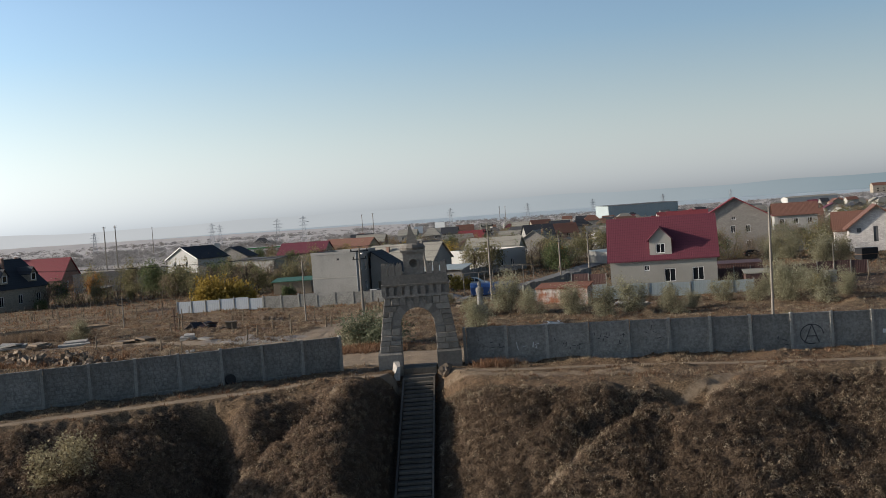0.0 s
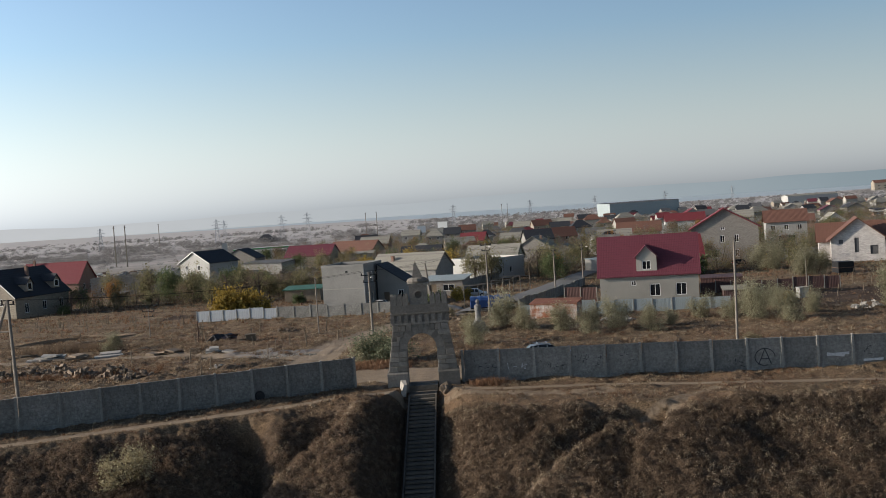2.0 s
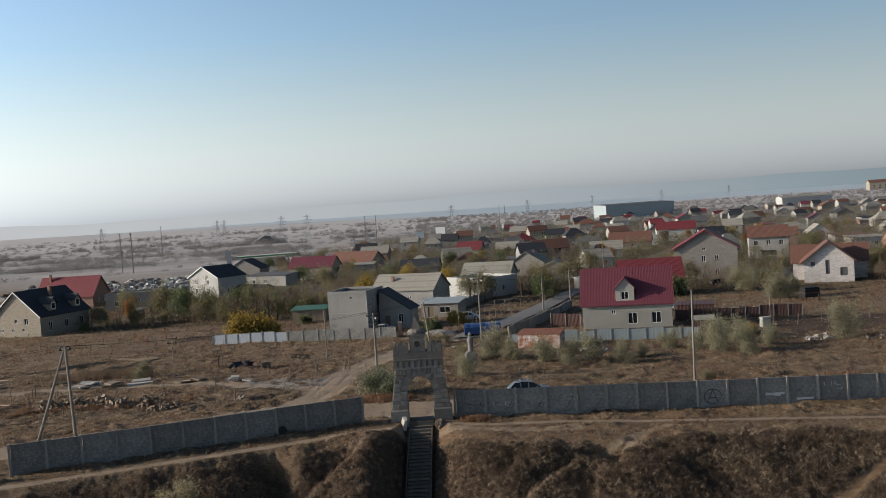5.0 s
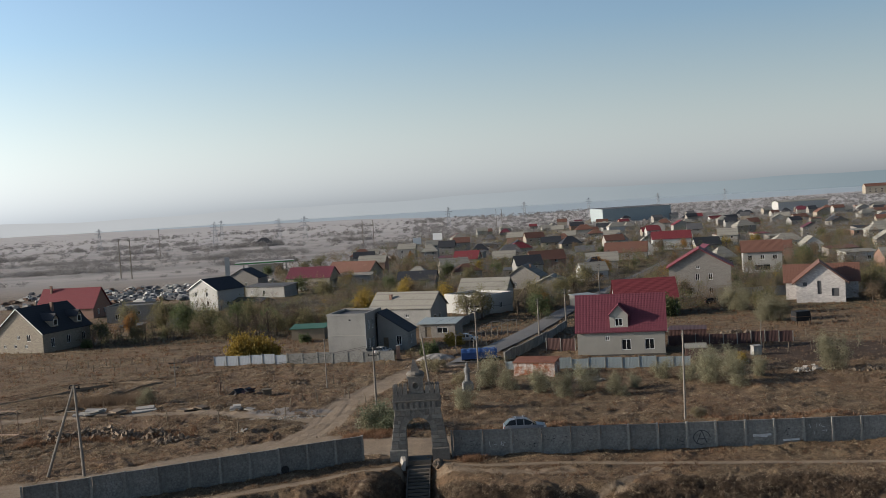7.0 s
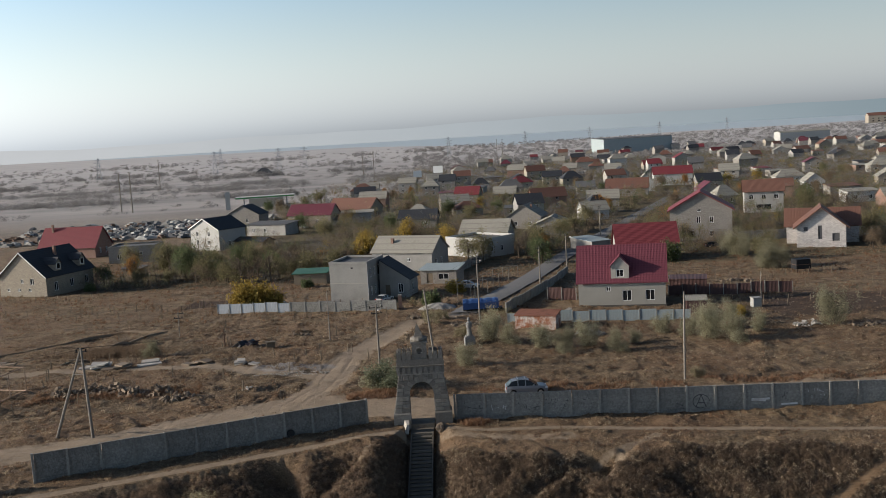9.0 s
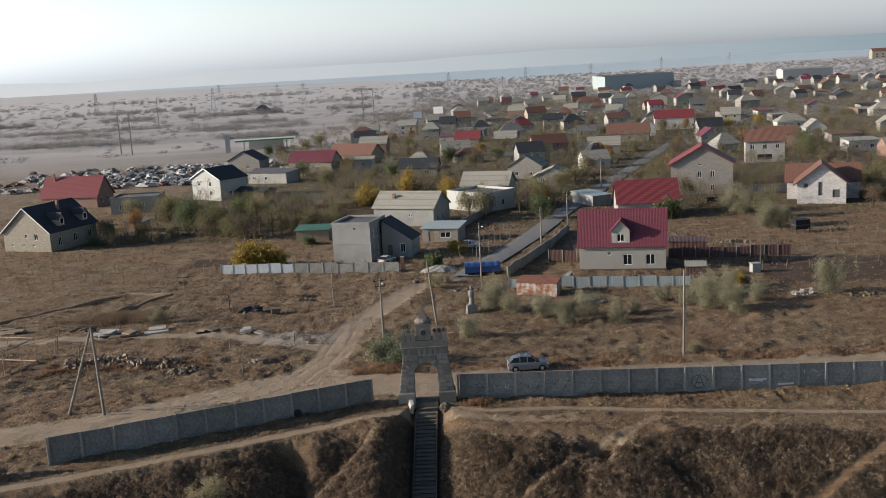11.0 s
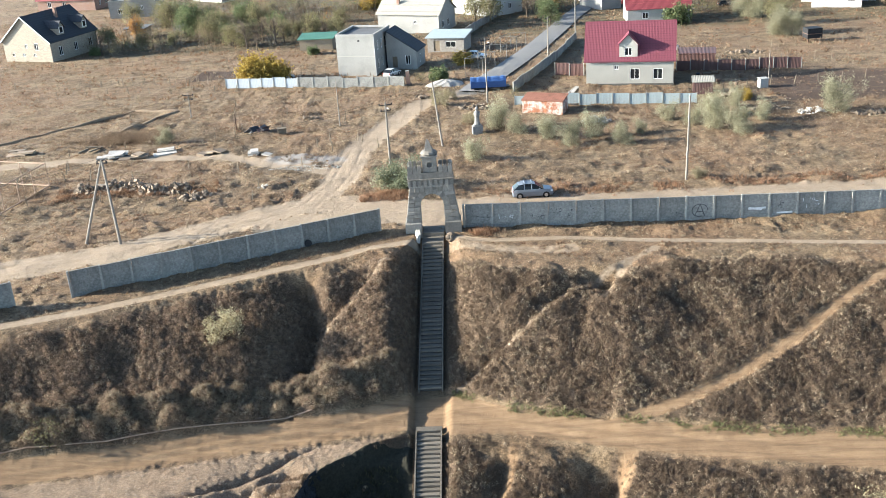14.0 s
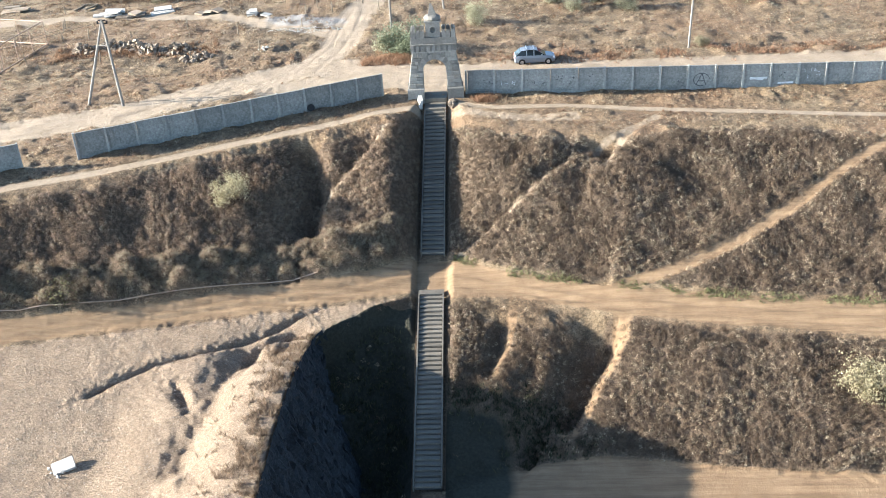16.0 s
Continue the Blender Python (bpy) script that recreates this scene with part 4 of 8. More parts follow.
    part("cornice", Mesh().box(-w, w, -d + 0.02, d - 0.02, top, top + 0.16), STONE_PALE, g)
    band = Mesh().box(-w + 0.04, w - 0.04, -d + 0.16, d - 0.16, top + 0.16, top + 0.8)
    part("band", band, MORTAR, g)
    k = 9
    for i in range(k):
        x = -w + 0.1 + (2 * w - 0.2) * i / (k - 1)
        for s in (-1, 1):
            a, b = sorted((s * (d - 0.02), s * (d - 0.2)))
            part("corbel", Mesh().box(x - 0.17, x + 0.17, a, b, top + 0.16, top + 0.8), STONE, g)
    for s in (-1, 1):
        for y in (-0.5, 0.0, 0.5):
            a, b = sorted((s * (w + 0.0), s * (w - 0.1)))
            part("corbel", Mesh().box(a, b, y - 0.16, y + 0.16, top + 0.16, top + 0.8), STONE, g)
    part("ledge", Mesh().hexa([(-w - 0.02, -d - 0.02, top + 0.8), (w + 0.02, -d - 0.02, top + 0.8), (w + 0.02, d + 0.02, top + 0.8), (-w - 0.02, d + 0.02, top + 0.8)],
                              [(-w - 0.1, -d - 0.1, top + 0.95), (w + 0.1, -d - 0.1, top + 0.95), (w + 0.1, d + 0.1, top + 0.95), (-w - 0.1, d + 0.1, top + 0.95)]), STONE_PALE, g)
    z0, z1 = top + 0.95, top + 1.62
    part("parapet", Mesh().box(-w - 0.02, w + 0.02, -d, -d + 0.25, z0, z1).box(-w - 0.02, w + 0.02, d - 0.25, d, z0, z1)
         .box(-w - 0.02, -w + 0.25, -d + 0.25, d - 0.25, z0, z1).box(w - 0.25, w + 0.02, -d + 0.25, d - 0.25, z0, z1), STONE, g)
    part("deck", Mesh().box(-w + 0.25, w - 0.25, -d + 0.25, d - 0.25, z0, z0 + 0.2), MORTAR, g)

    def merlon(x, y, turn):
        h = 0.85
        prof = [(-0.2, z1), (0.2, z1), (0.21, z1 + h * 0.62), (0.17, z1 + h * 0.86), (0.1, z1 + h), (0.0, z1 + h * 0.8), (-0.1, z1 + h), (-0.17, z1 + h * 0.86), (-0.21, z1 + h * 0.62)]
        m = Mesh()
        m.face(*[(px, -0.12, pz) for px, pz in prof]).face(*[(px, 0.12, pz) for px, pz in prof][::-1])
        for (xa, za), (xb, zb) in zip(prof, prof[1:] + prof[:1]):
            m.face((xa, 0.12, za), (xb, 0.12, zb), (xb, -0.12, zb), (xa, -0.12, za))
        ob = part("merlon", m, STONE if rnd.random() < 0.6 else STONE_PALE, g)
        ob.matrix_local = pose(x, y, 0, 0, 0, turn)
    for x in (-2.1, -1.6, -1.12, 1.12, 1.6, 2.1):
        merlon(x, -d + 0.125, 0)
        merlon(x, d - 0.125, 0)
    for y in (-0.42, 0.18):
        merlon(-w + 0.12, y, 90)
        merlon(w - 0.12, y, 90)
    # turret with its round opening, squat dome, broken spire
    t0, t1, tw = z0, 8.05, 0.74
    tower = Mesh()
    r, cz, k = 0.3, 7.25, 16
    ring = [(r * math.cos(2 * math.pi * i / k - math.pi * 0.75), cz + r * math.sin(2 * math.pi * i / k - math.pi * 0.75)) for i in range(k)]
    corner = [(-tw, t0), (tw, t0), (tw, t1), (-tw, t1)]
    for i in range(k):
        a, b = ring[i], ring[(i + 1) % k]
        c0, c1 = corner[(i * 4) // k], corner[(((i + 1) * 4) // k) % 4]
        tower.face((c0[0], -tw, c0[1]), (b[0], -tw, b[1]), (a[0], -tw, a[1])) if c0 == c1 else tower.face((c0[0], -tw, c0[1]), (c1[0], -tw, c1[1]), (b[0], -tw, b[1]), (a[0], -tw, a[1]))
        tower.face((a[0], -tw, a[1]), (b[0], -tw, b[1]), (b[0], -tw + 0.35, b[1]), (a[0], -tw + 0.35, a[1]))
    tower.face(*[(x, -tw + 0.35, z) for x, z in ring])
    tower.face((-tw, tw, t0), (-tw, -tw, t0), (-tw, -tw, t1), (-tw, tw, t1)).face((tw, -tw, t0), (tw, tw, t0), (tw, tw, t1), (tw, -tw, t1)).face((tw, tw, t0), (-tw, tw, t0), (-tw, tw, t1), (tw, tw, t1))
    turret = part("turret", tower, STONE, g)
    rim = Mesh()
    for i in range(k):
        a, b = 2 * math.pi * i / k, 2 * math.pi * (i + 1) / k
        p = [(0.3, a), (0.4, a), (0.4, b), (0.3, b)]
        rim.prism([(q * math.cos(t), cz + q * math.sin(t)) for q, t in p], -tw - 0.05, -tw - 0.002)
    part("rim", rim, STONE_PALE, turret)
    part("turret_cornice", Mesh().box(-tw - 0.14, tw + 0.14, -tw - 0.14, tw + 0.14, t1, t1 + 0.16), STONE_PALE, g)
    part("dome", Mesh().lathe([(0.84, t1 + 0.16), (0.92, t1 + 0.32), (0.8, t1 + 0.5), (0.56, t1 + 0.6), (0.4, t1 + 0.64)], 12), STONE, g)
    part("spire", Mesh().hexa([(-0.42, -0.42, t1 + 0.6), (0.42, -0.42, t1 + 0.6), (0.42, 0.42, t1 + 0.6), (-0.42, 0.42, t1 + 0.6)],
                              [(-0.2, -0.14, t1 + 1.85), (-0.05, -0.14, t1 + 1.85), (0.02, 0.1, t1 + 1.65), (-0.16, 0.1, t1 + 1.78)]), STONE, g, "broken stone spire")
    part("spike", Mesh().rod((-0.1, 0, t1 + 1.5), (-0.1, 0, t1 + 2.0), 0.025), IRON, g)


def stairs():
    s = thing("staircase", pose(0, 0, 0), "long straight concrete slab staircase in a cutting of the bank", "staircase")
    rnd = random.Random(8)

    def flight(y0, z0, y1, z1, n):
        for i in range(n):
            t = (i + 0.5) / n
            y, z = y0 + (y1 - y0) * t, z0 + (z1 - z0) * t
            d = abs(y1 - y0) / n
            ob = part("step", Mesh().box(-1.0, 1.0, -d * 0.44, d * 0.44, -0.15, 0.0, 0.012), STEP, s)
            ob.matrix_local = pose(rnd.uniform(-0.02, 0.02), y, z + 0.03, rnd.uniform(-2, 2), rnd.uniform(-0.8, 0.8), rnd.uniform(-0.6, 0.6))
        m = Mesh()
        m.face((-1.1, y1, z1 - 0.17), (1.1, y1, z1 - 0.17), (1.1, y0, z0 - 0.17), (-1.1, y0, z0 - 0.17))
        part("stair_bed", m, RISER, s)
        for side in (-1, 1):
            k = 6
            for i in range(k):
                ya, yb = y0 + (y1 - y0) * i / k, y0 + (y1 - y0) * (i + 1) / k
                za, zb = z0 + (z1 - z0) * i / k, z0 + (z1 - z0) * (i + 1) / k
                x0, x1 = sorted((side * 1.02, side * 1.14))
                part("kerb", Mesh().hexa([(x0, yb + 0.02, zb - 0.4), (x1, yb + 0.02, zb - 0.4), (x1, ya, za - 0.4), (x0, ya, za - 0.4)],
                                         [(x0, yb + 0.02, zb + 0.2), (x1, yb + 0.02, zb + 0.2), (x1, ya, za + 0.2), (x0, ya, za + 0.2)]), STEP, s)
    flight(-2.7, -0.9, -21.7, -7.5, 35)
    flight(-27.5, -8.4, -45.6, -14.45, 40)
    part("landing", Mesh().box(-1.14, 1.14, -2.7, -0.9, -1.3, -0.72).box(-1.2, 1.2, -0.9, 1.2, -0.8, -0.28), STEP, s)
    for y in (-27.4,):
        part("head_slab", Mesh().box(-1.14, 1.14, y, y + 0.7, -8.7, -8.33), STEP, s)
    # broken blocks beside the head of the stairs
    a = solid("concrete_slab", Mesh().hexa([(-0.35, -0.5, 0), (0.15, -0.55, 0), (0.2, 0.5, 0), (-0.3, 0.55, 0)], [(-0.1, -0.5, 0.95), (0.12, -0.5, 1.0), (0.15, 0.35, 1.25), (-0.25, 0.45, 1.2)]), CHALK,
              pose(-1.62, -1.9, -0.85, 0, 8, 12), "broken pale concrete slab leaning beside the stair head", "slab")
    t = thing("stone_heap", pose(1.75, -1.9, -0.85), "heap of broken stone beside the stair head", "rubble")
    for i in range(6):
        part("stone", Mesh().lump((rnd.uniform(-0.35, 0.35), rnd.uniform(-0.6, 0.6), 0.35 + 0.3 * rnd.random()), rnd.uniform(0.3, 0.5), i, 0.9), RUBBLE, t)


# ---- concrete fences ----
def fence_panel(blocks, h=2.75):
    m = Mesh()
    m.box(0.1, 2.9, -0.05, 0.05, 0, h)
    m.box(0.1, 2.9, -0.16, -0.05, 0.0, 0.36, 0.02)              # plinth ledge
    m.box(0.1, 2.9, -0.12, -0.05, h - 0.13, h)                  # top rim
    for x in (0.1, 2.78):
        m.box(x, x + 0.12, -0.12, -0.05, 0.36, h - 0.13)
    if blocks:
        for r in range(8):
            n = 5
            for i in range(n):
                w = 2.36 / n
                x = 0.32 + i * w + (0.12 if r % 2 else 0.0)
                if x + w - 0.06 > 2.7:
                    continue
                z = 0.5 + r * 0.27
                m.box(x, x + w - 0.07, -0.105, -0.05, z, z + 0.2, 0.025)
    else:
        m.box(0.34, 2.66, -0.09, -0.05, 0.5, 0.56).box(0.34, 2.66, -0.075, -0.05, 1.3, 1.34)
        for i in range(4):
            m.box(0.42 + 0.56 * i, 0.86 + 0.56 * i, -0.075, -0.05, 0.68, 1.2, 0.01).box(0.42 + 0.56 * i, 0.86 + 0.56 * i, -0.075, -0.05, 1.42, 1.98, 0.01).box(0.42 + 0.56 * i, 0.86 + 0.56 * i, -0.075, -0.05, 2.1, 2.62, 0.01)
    return m


def fence(name, a, b, n, za, zb, blocks, label, jog=0.022):
    f = thing(name, pose(a[0], a[1], 0), label, "fence")
    rnd = random.Random(n * 7)
    run = math.degrees(math.atan2(b[1] - a[1], b[0] - a[0]))
    L = math.hypot(b[0] - a[0], b[1] - a[1]) / n
    slab = fence_panel(blocks).data("panel", CONCRETE)
    pole = Mesh().box(-0.11, 0.11, -0.21, 0.1, -0.4, 2.76, 0.012).data("post", POST)
    panels = []
    for i in range(n + 1):
        t = i / n
        x, y, z = (b[0] - a[0]) * t, (b[1] - a[1]) * t, za + (zb - za) * t
        p = part("post", pole, POST, f)
        p.matrix_local = pose(x, y, z + rnd.uniform(-jog, jog), rnd.uniform(-1, 1), rnd.uniform(-1, 1), run)
        if i < n:
            p = part("panel", slab, CONCRETE, f)
            dz = za + (zb - za) * (t + 0.5 / n)
            slope = -math.degrees(math.atan2((zb - za) / n, L))
            p.matrix_local = pose(x, y, dz - (zb - za) / n / 2 - 0.05 + rnd.uniform(-jog, jog), rnd.uniform(-0.8, 0.8), slope, run) @ Matrix.Diagonal((L / 3.0, 1, 1, 1))
            panels.append(p)
    return f, panels


def strokes(name, lines, mat, parent, label, w=0.07):
    """Spray-painted strokes on a panel."""
    for (x0, z0), (x1, z1) in lines:
        m = Mesh()
        dx, dz = x1 - x0, z1 - z0
        l = math.hypot(dx, dz) or 1
        nx, nz = -dz / l * w / 2, dx / l * w / 2
        m.hexa([(x0 - nx, -0.125, z0 - nz), (x1 - nx, -0.125, z1 - nz), (x1 - nx, -0.128, z1 - nz), (x0 - nx, -0.128, z0 - nz)], [(x0 + nx, -0.125, z0 + nz), (x1 + nx, -0.125, z1 + nz), (x1 + nx, -0.128, z1 + nz), (x0 + nx, -0.128, z0 + nz)])
        part(name, m, mat, parent, label)


def fences():
    _, right = fence("concrete_fence", (3.35, 0.6), (3.35 + 66, 3.2), 22, -0.5, -2.35, False, "long grey precast concrete panel fence with faded graffiti")
    fence("concrete_fence", (-34.6, -14.0), (-5.84, 0.61), 11, -0.09, -0.5, True, "grey precast concrete panel fence with block pattern along the bank")
    fence("concrete_fence", (-50.6, -21.6), (-39.4, -16.1), 4, 0.09, 0.00, True, "grey precast concrete panel fence with block pattern past a gap")
    rnd = random.Random(3)

    def scrawl(p, x0, x1, z0, z1, n, mat, what):
        """Illegible faded strokes."""
        lines = []
        for i in range(n * 2):
            x, z = rnd.uniform(x0, x1), rnd.uniform(z0, z1)
            a = rnd.choice((rnd.uniform(-0.3, 0.3), rnd.uniform(1.2, 1.9)))
            l = rnd.uniform(0.15, 0.4)
            lines.append(((x, z), (x + math.cos(a) * l, z + math.sin(a) * l)))
        strokes("graffiti", lines, mat, p, what, 0.045)
    scrawl(right[0], 0.9, 2.6, 0.7, 1.9, 3, PAINT, "dark sprayed strokes")
    scrawl(right[1], 0.7, 2.2, 0.9, 1.5, 4, PAINT_WHITE, "white sprayed strokes")
    scrawl(right[2], 0.5, 2.4, 0.8, 1.6, 4, PAINT, "dark sprayed strokes")
    scrawl(right[3], 0.4, 2.6, 1.0, 1.8, 6, PAINT, "dark sprayed strokes")
    scrawl(right[4], 1.2, 2.2, 1.2, 2.0, 2, PAINT, "dark sprayed strokes")
    scrawl(right[7], 1.9, 2.5, 0.5, 1.2, 2, PAINT, "dark sprayed strokes")
    ring = [(1.45 + 0.85 * math.cos(2 * math.pi * i / 20), 1.15 + 0.72 * math.sin(2 * math.pi * i / 20)) for i in range(17)]
    strokes("graffiti", list(zip(ring, ring[1:])) + [((0.9, 0.5), (1.45, 1.85)), ((1.45, 1.85), (2.0, 0.5)), ((1.1, 1.0), (1.8, 1.0))], PAINT, right[8], "dark sprayed ring")
    strokes("graffiti", [((0.7, 1.1), (2.6, 1.2)), ((0.7, 1.2), (2.2, 1.0))], PAINT_WHITE, right[10], "white sprayed bar", 0.22)
    scrawl(right[11], 0.6, 1.9, 1.1, 2.0, 3, PAINT, "dark sprayed strokes")
    strokes("graffiti", [((0.8, 0.55), (2.5, 0.6))], PAINT_WHITE, right[11], "white sprayed bar", 0.2)
    scrawl(right[12], 0.6, 2.3, 0.8, 1.9, 5, PAINT_WHITE, "white sprayed strokes")


# ---- houses ----
def wall_skin(m, p0, p1, zb, zt, holes, peak=None):
    """One outer wall from p0 to p1 (outside to the right of that run), with openings (u, z, w, h); peak: (u, z) of a gable."""
    dx, dy = p1[0] - p0[0], p1[1] - p0[1]
    L = math.hypot(dx, dy)
    ux, uy = dx / L, dy / L
    nx, ny = uy, -ux

    def P(u, z, d=0.0):
        return (p0[0] + ux * u - nx * d, p0[1] + uy * u - ny * d, z)
    us = sorted({0.0, L, *[h[0] - h[2] / 2 for h in holes], *[h[0] + h[2] / 2 for h in holes]})
    zs = sorted({zb, zt, *[h[1] for h in holes if h[1] < zt], *[h[1] + h[3] for h in holes if h[1] + h[3] < zt]})
    inside = lambda u, z: any(abs(u - h[0]) < h[2] / 2 and h[1] < z < h[1] + h[3] for h in holes)
    for a, b in zip(us, us[1:]):
        for c, d in zip(zs, zs[1:]):
            if not inside((a + b) / 2, (c + d) / 2):
                m.face(P(a, c), P(b, c), P(b, d), P(a, d))
    for u, z, w, h in holes:
        if z + h > zt:
            continue
        a, b, r = u - w / 2, u + w / 2, 0.18
        m.face(P(a, z), P(a, z + h), P(a, z + h, r), P(a, z, r)).face(P(b, z + h), P(b, z), P(b, z, r), P(b, z + h, r))
        m.face(P(a, z + h), P(b, z + h), P(b, z + h, r), P(a, z + h, r)).face(P(b, z), P(a, z), P(a, z, r), P(b, z, r))
    if peak:
        m.face(P(0, zt), P(L, zt), P(peak[0], peak[1]))
    return P


def window(parent, P, u, z, w, h, bars=2, lit=0.12, frame_mat=None):
    """A framed window in an opening of a wall."""
    fm = frame_mat or FRAME
    f = Mesh()

    def bar(a, b, c, d):
        q = [P(a, c, 0.04), P(b, c, 0.04), P(b, c, 0.12), P(a, c, 0.12)]
        r = [P(a, d, 0.04), P(b, d, 0.04), P(b, d, 0.12), P(a, d, 0.12)]
        f.hexa(q, r)
    t = 0.08
    a, b = u - w / 2, u + w / 2
    bar(a, b, z, z + t), bar(a, b, z + h - t, z + h)
    bar(a, a + t, z + t, z + h - t), bar(b - t, b, z + t, z + h - t)
    for i in range(1, bars):
        x = a + w * i / bars
        bar(x - t / 2, x + t / 2, z + t, z + h - t)
    win = part("window", f, fm, parent)
    part("pane", Mesh().face(P(a, z, 0.09), P(b, z, 0.09), P(b, z + h, 0.09), P(a, z + h, 0.09)), GLASS, win, "dark window glass")
    return win


def slab_roof(m, pts, t=0.14):
    """A sloping slab over four (or three) corners."""
    lo = [Vector(p) for p in pts]
    m.hexa([p - Vector((0, 0, t)) for p in lo], lo)


def house(a, b, depth, eave, rise, label, walls, roof, style="x", front=(), right=(), left=(), over=0.45, verge=None, chimney=None, dormer=None, plinth=None, name="house", bars=2, frame_mat=None, z=None, peak_at=0.5, group="", base=0.0):
    """a, b: the front's two lower corners; style: x ridge along the front, y gable to the front, hip, flat, mono."""
    w = math.hypot(b[0] - a[0], b[1] - a[1])
    turn = math.degrees(math.atan2(b[1] - a[1], b[0] - a[0]))
    z0 = min(gz(*a), gz(*b)) if z is None else z
    h = thing(name, pose(a[0], a[1], z0, 0, 0, turn), label, "house", group)
    m = Mesh()
    e = eave
    pk = dict(x=(None, (depth / 2, e + rise)), y=((w * peak_at, e + rise), None)).get(style, (None, None))
    zb = -1.0
    sides = [((0, 0), (w, 0), front, pk[0]), ((w, 0), (w, depth), right, pk[1]), ((w, depth), (0, depth), (), pk[0] and (w - pk[0][0], pk[0][1])), ((0, depth), (0, 0), left, pk[1])]
    todo = []
    for p, q, holes, peak in sides:
        P = wall_skin(m, p, q, zb, e, [k[:4] for k in holes], peak)
        todo.append((P, holes))
    body = part("wall", m, walls, h)
    for P, holes in todo:
        for k in holes:
            if len(k) > 4 and k[4] == "door":
                ww, hh = k[2], k[3]
                d = Mesh().face(P(k[0] - ww / 2, k[1], 0.1), P(k[0] + ww / 2, k[1], 0.1), P(k[0] + ww / 2, k[1] + hh, 0.1), P(k[0] - ww / 2, k[1] + hh, 0.1))
                part("door", d, WOOD, h)
            elif len(k) > 4 and k[4] == "void":
                # added dark sheet in place of the shaded room behind
                d = Mesh().face(P(k[0] - k[2] / 2, k[1], 0.17), P(k[0] + k[2] / 2, k[1], 0.17), P(k[0] + k[2] / 2, k[1] + k[3], 0.17), P(k[0] - k[2] / 2, k[1] + k[3], 0.17))
                part("opening", d, ROOF_FELT, h, "dark sheet standing in for the shaded room behind an unglazed opening")
            else:
                window(body, P, *k[:4], bars=bars, frame_mat=frame_mat)
    o = over
    if style == "x":
        k = rise / (depth / 2) * o
        for s, nm in ((0, "front"), (1, "back")):
            r = Mesh()
            y0, y1 = (-o, depth / 2) if not s else (depth + o, depth / 2)
            q = [(-o, y0, e - k), (w + o, y0, e - k), (w + o, y1, e + rise), (-o, y1, e + rise)]
            slab_roof(r, [(x, y, zz + 0.16) for x, y, zz in (q if not s else q[::-1])])
            part("roof", r, roof, h)
    elif style == "y":
        px = w * peak_at
        for s in (0, 1):
            r = Mesh()
            k = rise / (px if not s else w - px) * o
            q = [(-o, -o, e - k), (px, -o, e + rise), (px, depth + o, e + rise), (-o, depth + o, e - k)] if not s else [(px, -o, e + rise), (w + o, -o, e - k), (w + o, depth + o, e - k), (px, depth + o, e + rise)]
            slab_roof(r, [(x, y, zz + 0.16) for x, y, zz in q])
            part("roof", r, roof, h)
            if verge:
                (xa, za), (xb, zb) = ((-o, e - k), (px, e + rise)) if not s else ((px, e + rise), (w + o, e - k))
                part("bargeboard", Mesh().hexa([(xa, -o - 0.06, za - 0.1), (xb, -o - 0.06, zb - 0.1), (xb, -o - 0.01, zb - 0.1), (xa, -o - 0.01, za - 0.1)],
                                               [(xa, -o - 0.06, za + 0.19), (xb, -o - 0.06, zb + 0.19), (xb, -o - 0.01, zb + 0.19), (xa, -o - 0.01, za + 0.19)]), verge, h)
    elif style == "hip":
        k = rise / (depth / 2) * o
        r1, r2 = min(depth / 2, w * 0.38), w - min(depth / 2, w * 0.38)
        c = [(-o, -o, e - k), (w + o, -o, e - k), (w + o, depth + o, e - k), (-o, depth + o, e - k)]
        t1, t2 = (r1, depth / 2, e + rise), (r2, depth / 2, e + rise)
        r = Mesh()
        for q in ([c[0], c[1], t2, t1], [c[1], c[2], t2], [c[2], c[3], t1, t2], [c[3], c[0], t1]):
            slab_roof(r, [(x, y, zz + 0.16) for x, y, zz in q], 0.12)
        part("roof", r, roof, h)
    elif style == "mono":
        r = Mesh()
        slab_roof(r, [(-o, -o, e + 0.14), (w + o, -o, e + 0.14), (w + o, depth + o, e + rise + 0.16), (-o, depth + o, e + rise + 0.16)])
        part("roof", r, roof, h)
        g = Mesh().hexa([(0.02, 0.3, e), (w - 0.02, 0.3, e), (w - 0.02, depth, e), (0.02, depth, e)], [(0.02, 0.3, e + 0.02), (w - 0.02, 0.3, e + 0.02), (w - 0.02, depth, e + rise), (0.02, depth, e + rise)])
        part("gable", g, walls, h)
    else:
        part("roof", Mesh().box(0.2, w - 0.2, 0.2, depth - 0.2, e - 0.3, e - 0.12), roof, h)
        p = Mesh()
        for x0, x1, y0, y1 in ((-0.06, w + 0.06, -0.06, 0.24), (-0.06, w + 0.06, depth - 0.24, depth + 0.06), (-0.06, 0.24, 0.24, depth - 0.24), (w - 0.24, w + 0.06, 0.24, depth - 0.24)):
            p.box(x0, x1, y0, y1, e - 0.02, e + rise)
        part("parapet", p, walls, h)
    if chimney:
        for cx, cy, ct in chimney:
            part("chimney", Mesh().box(cx - 0.3, cx + 0.3, cy - 0.3, cy + 0.3, e, ct).box(cx - 0.37, cx + 0.37, cy - 0.37, cy + 0.37, ct, ct + 0.12), BRICK, h)
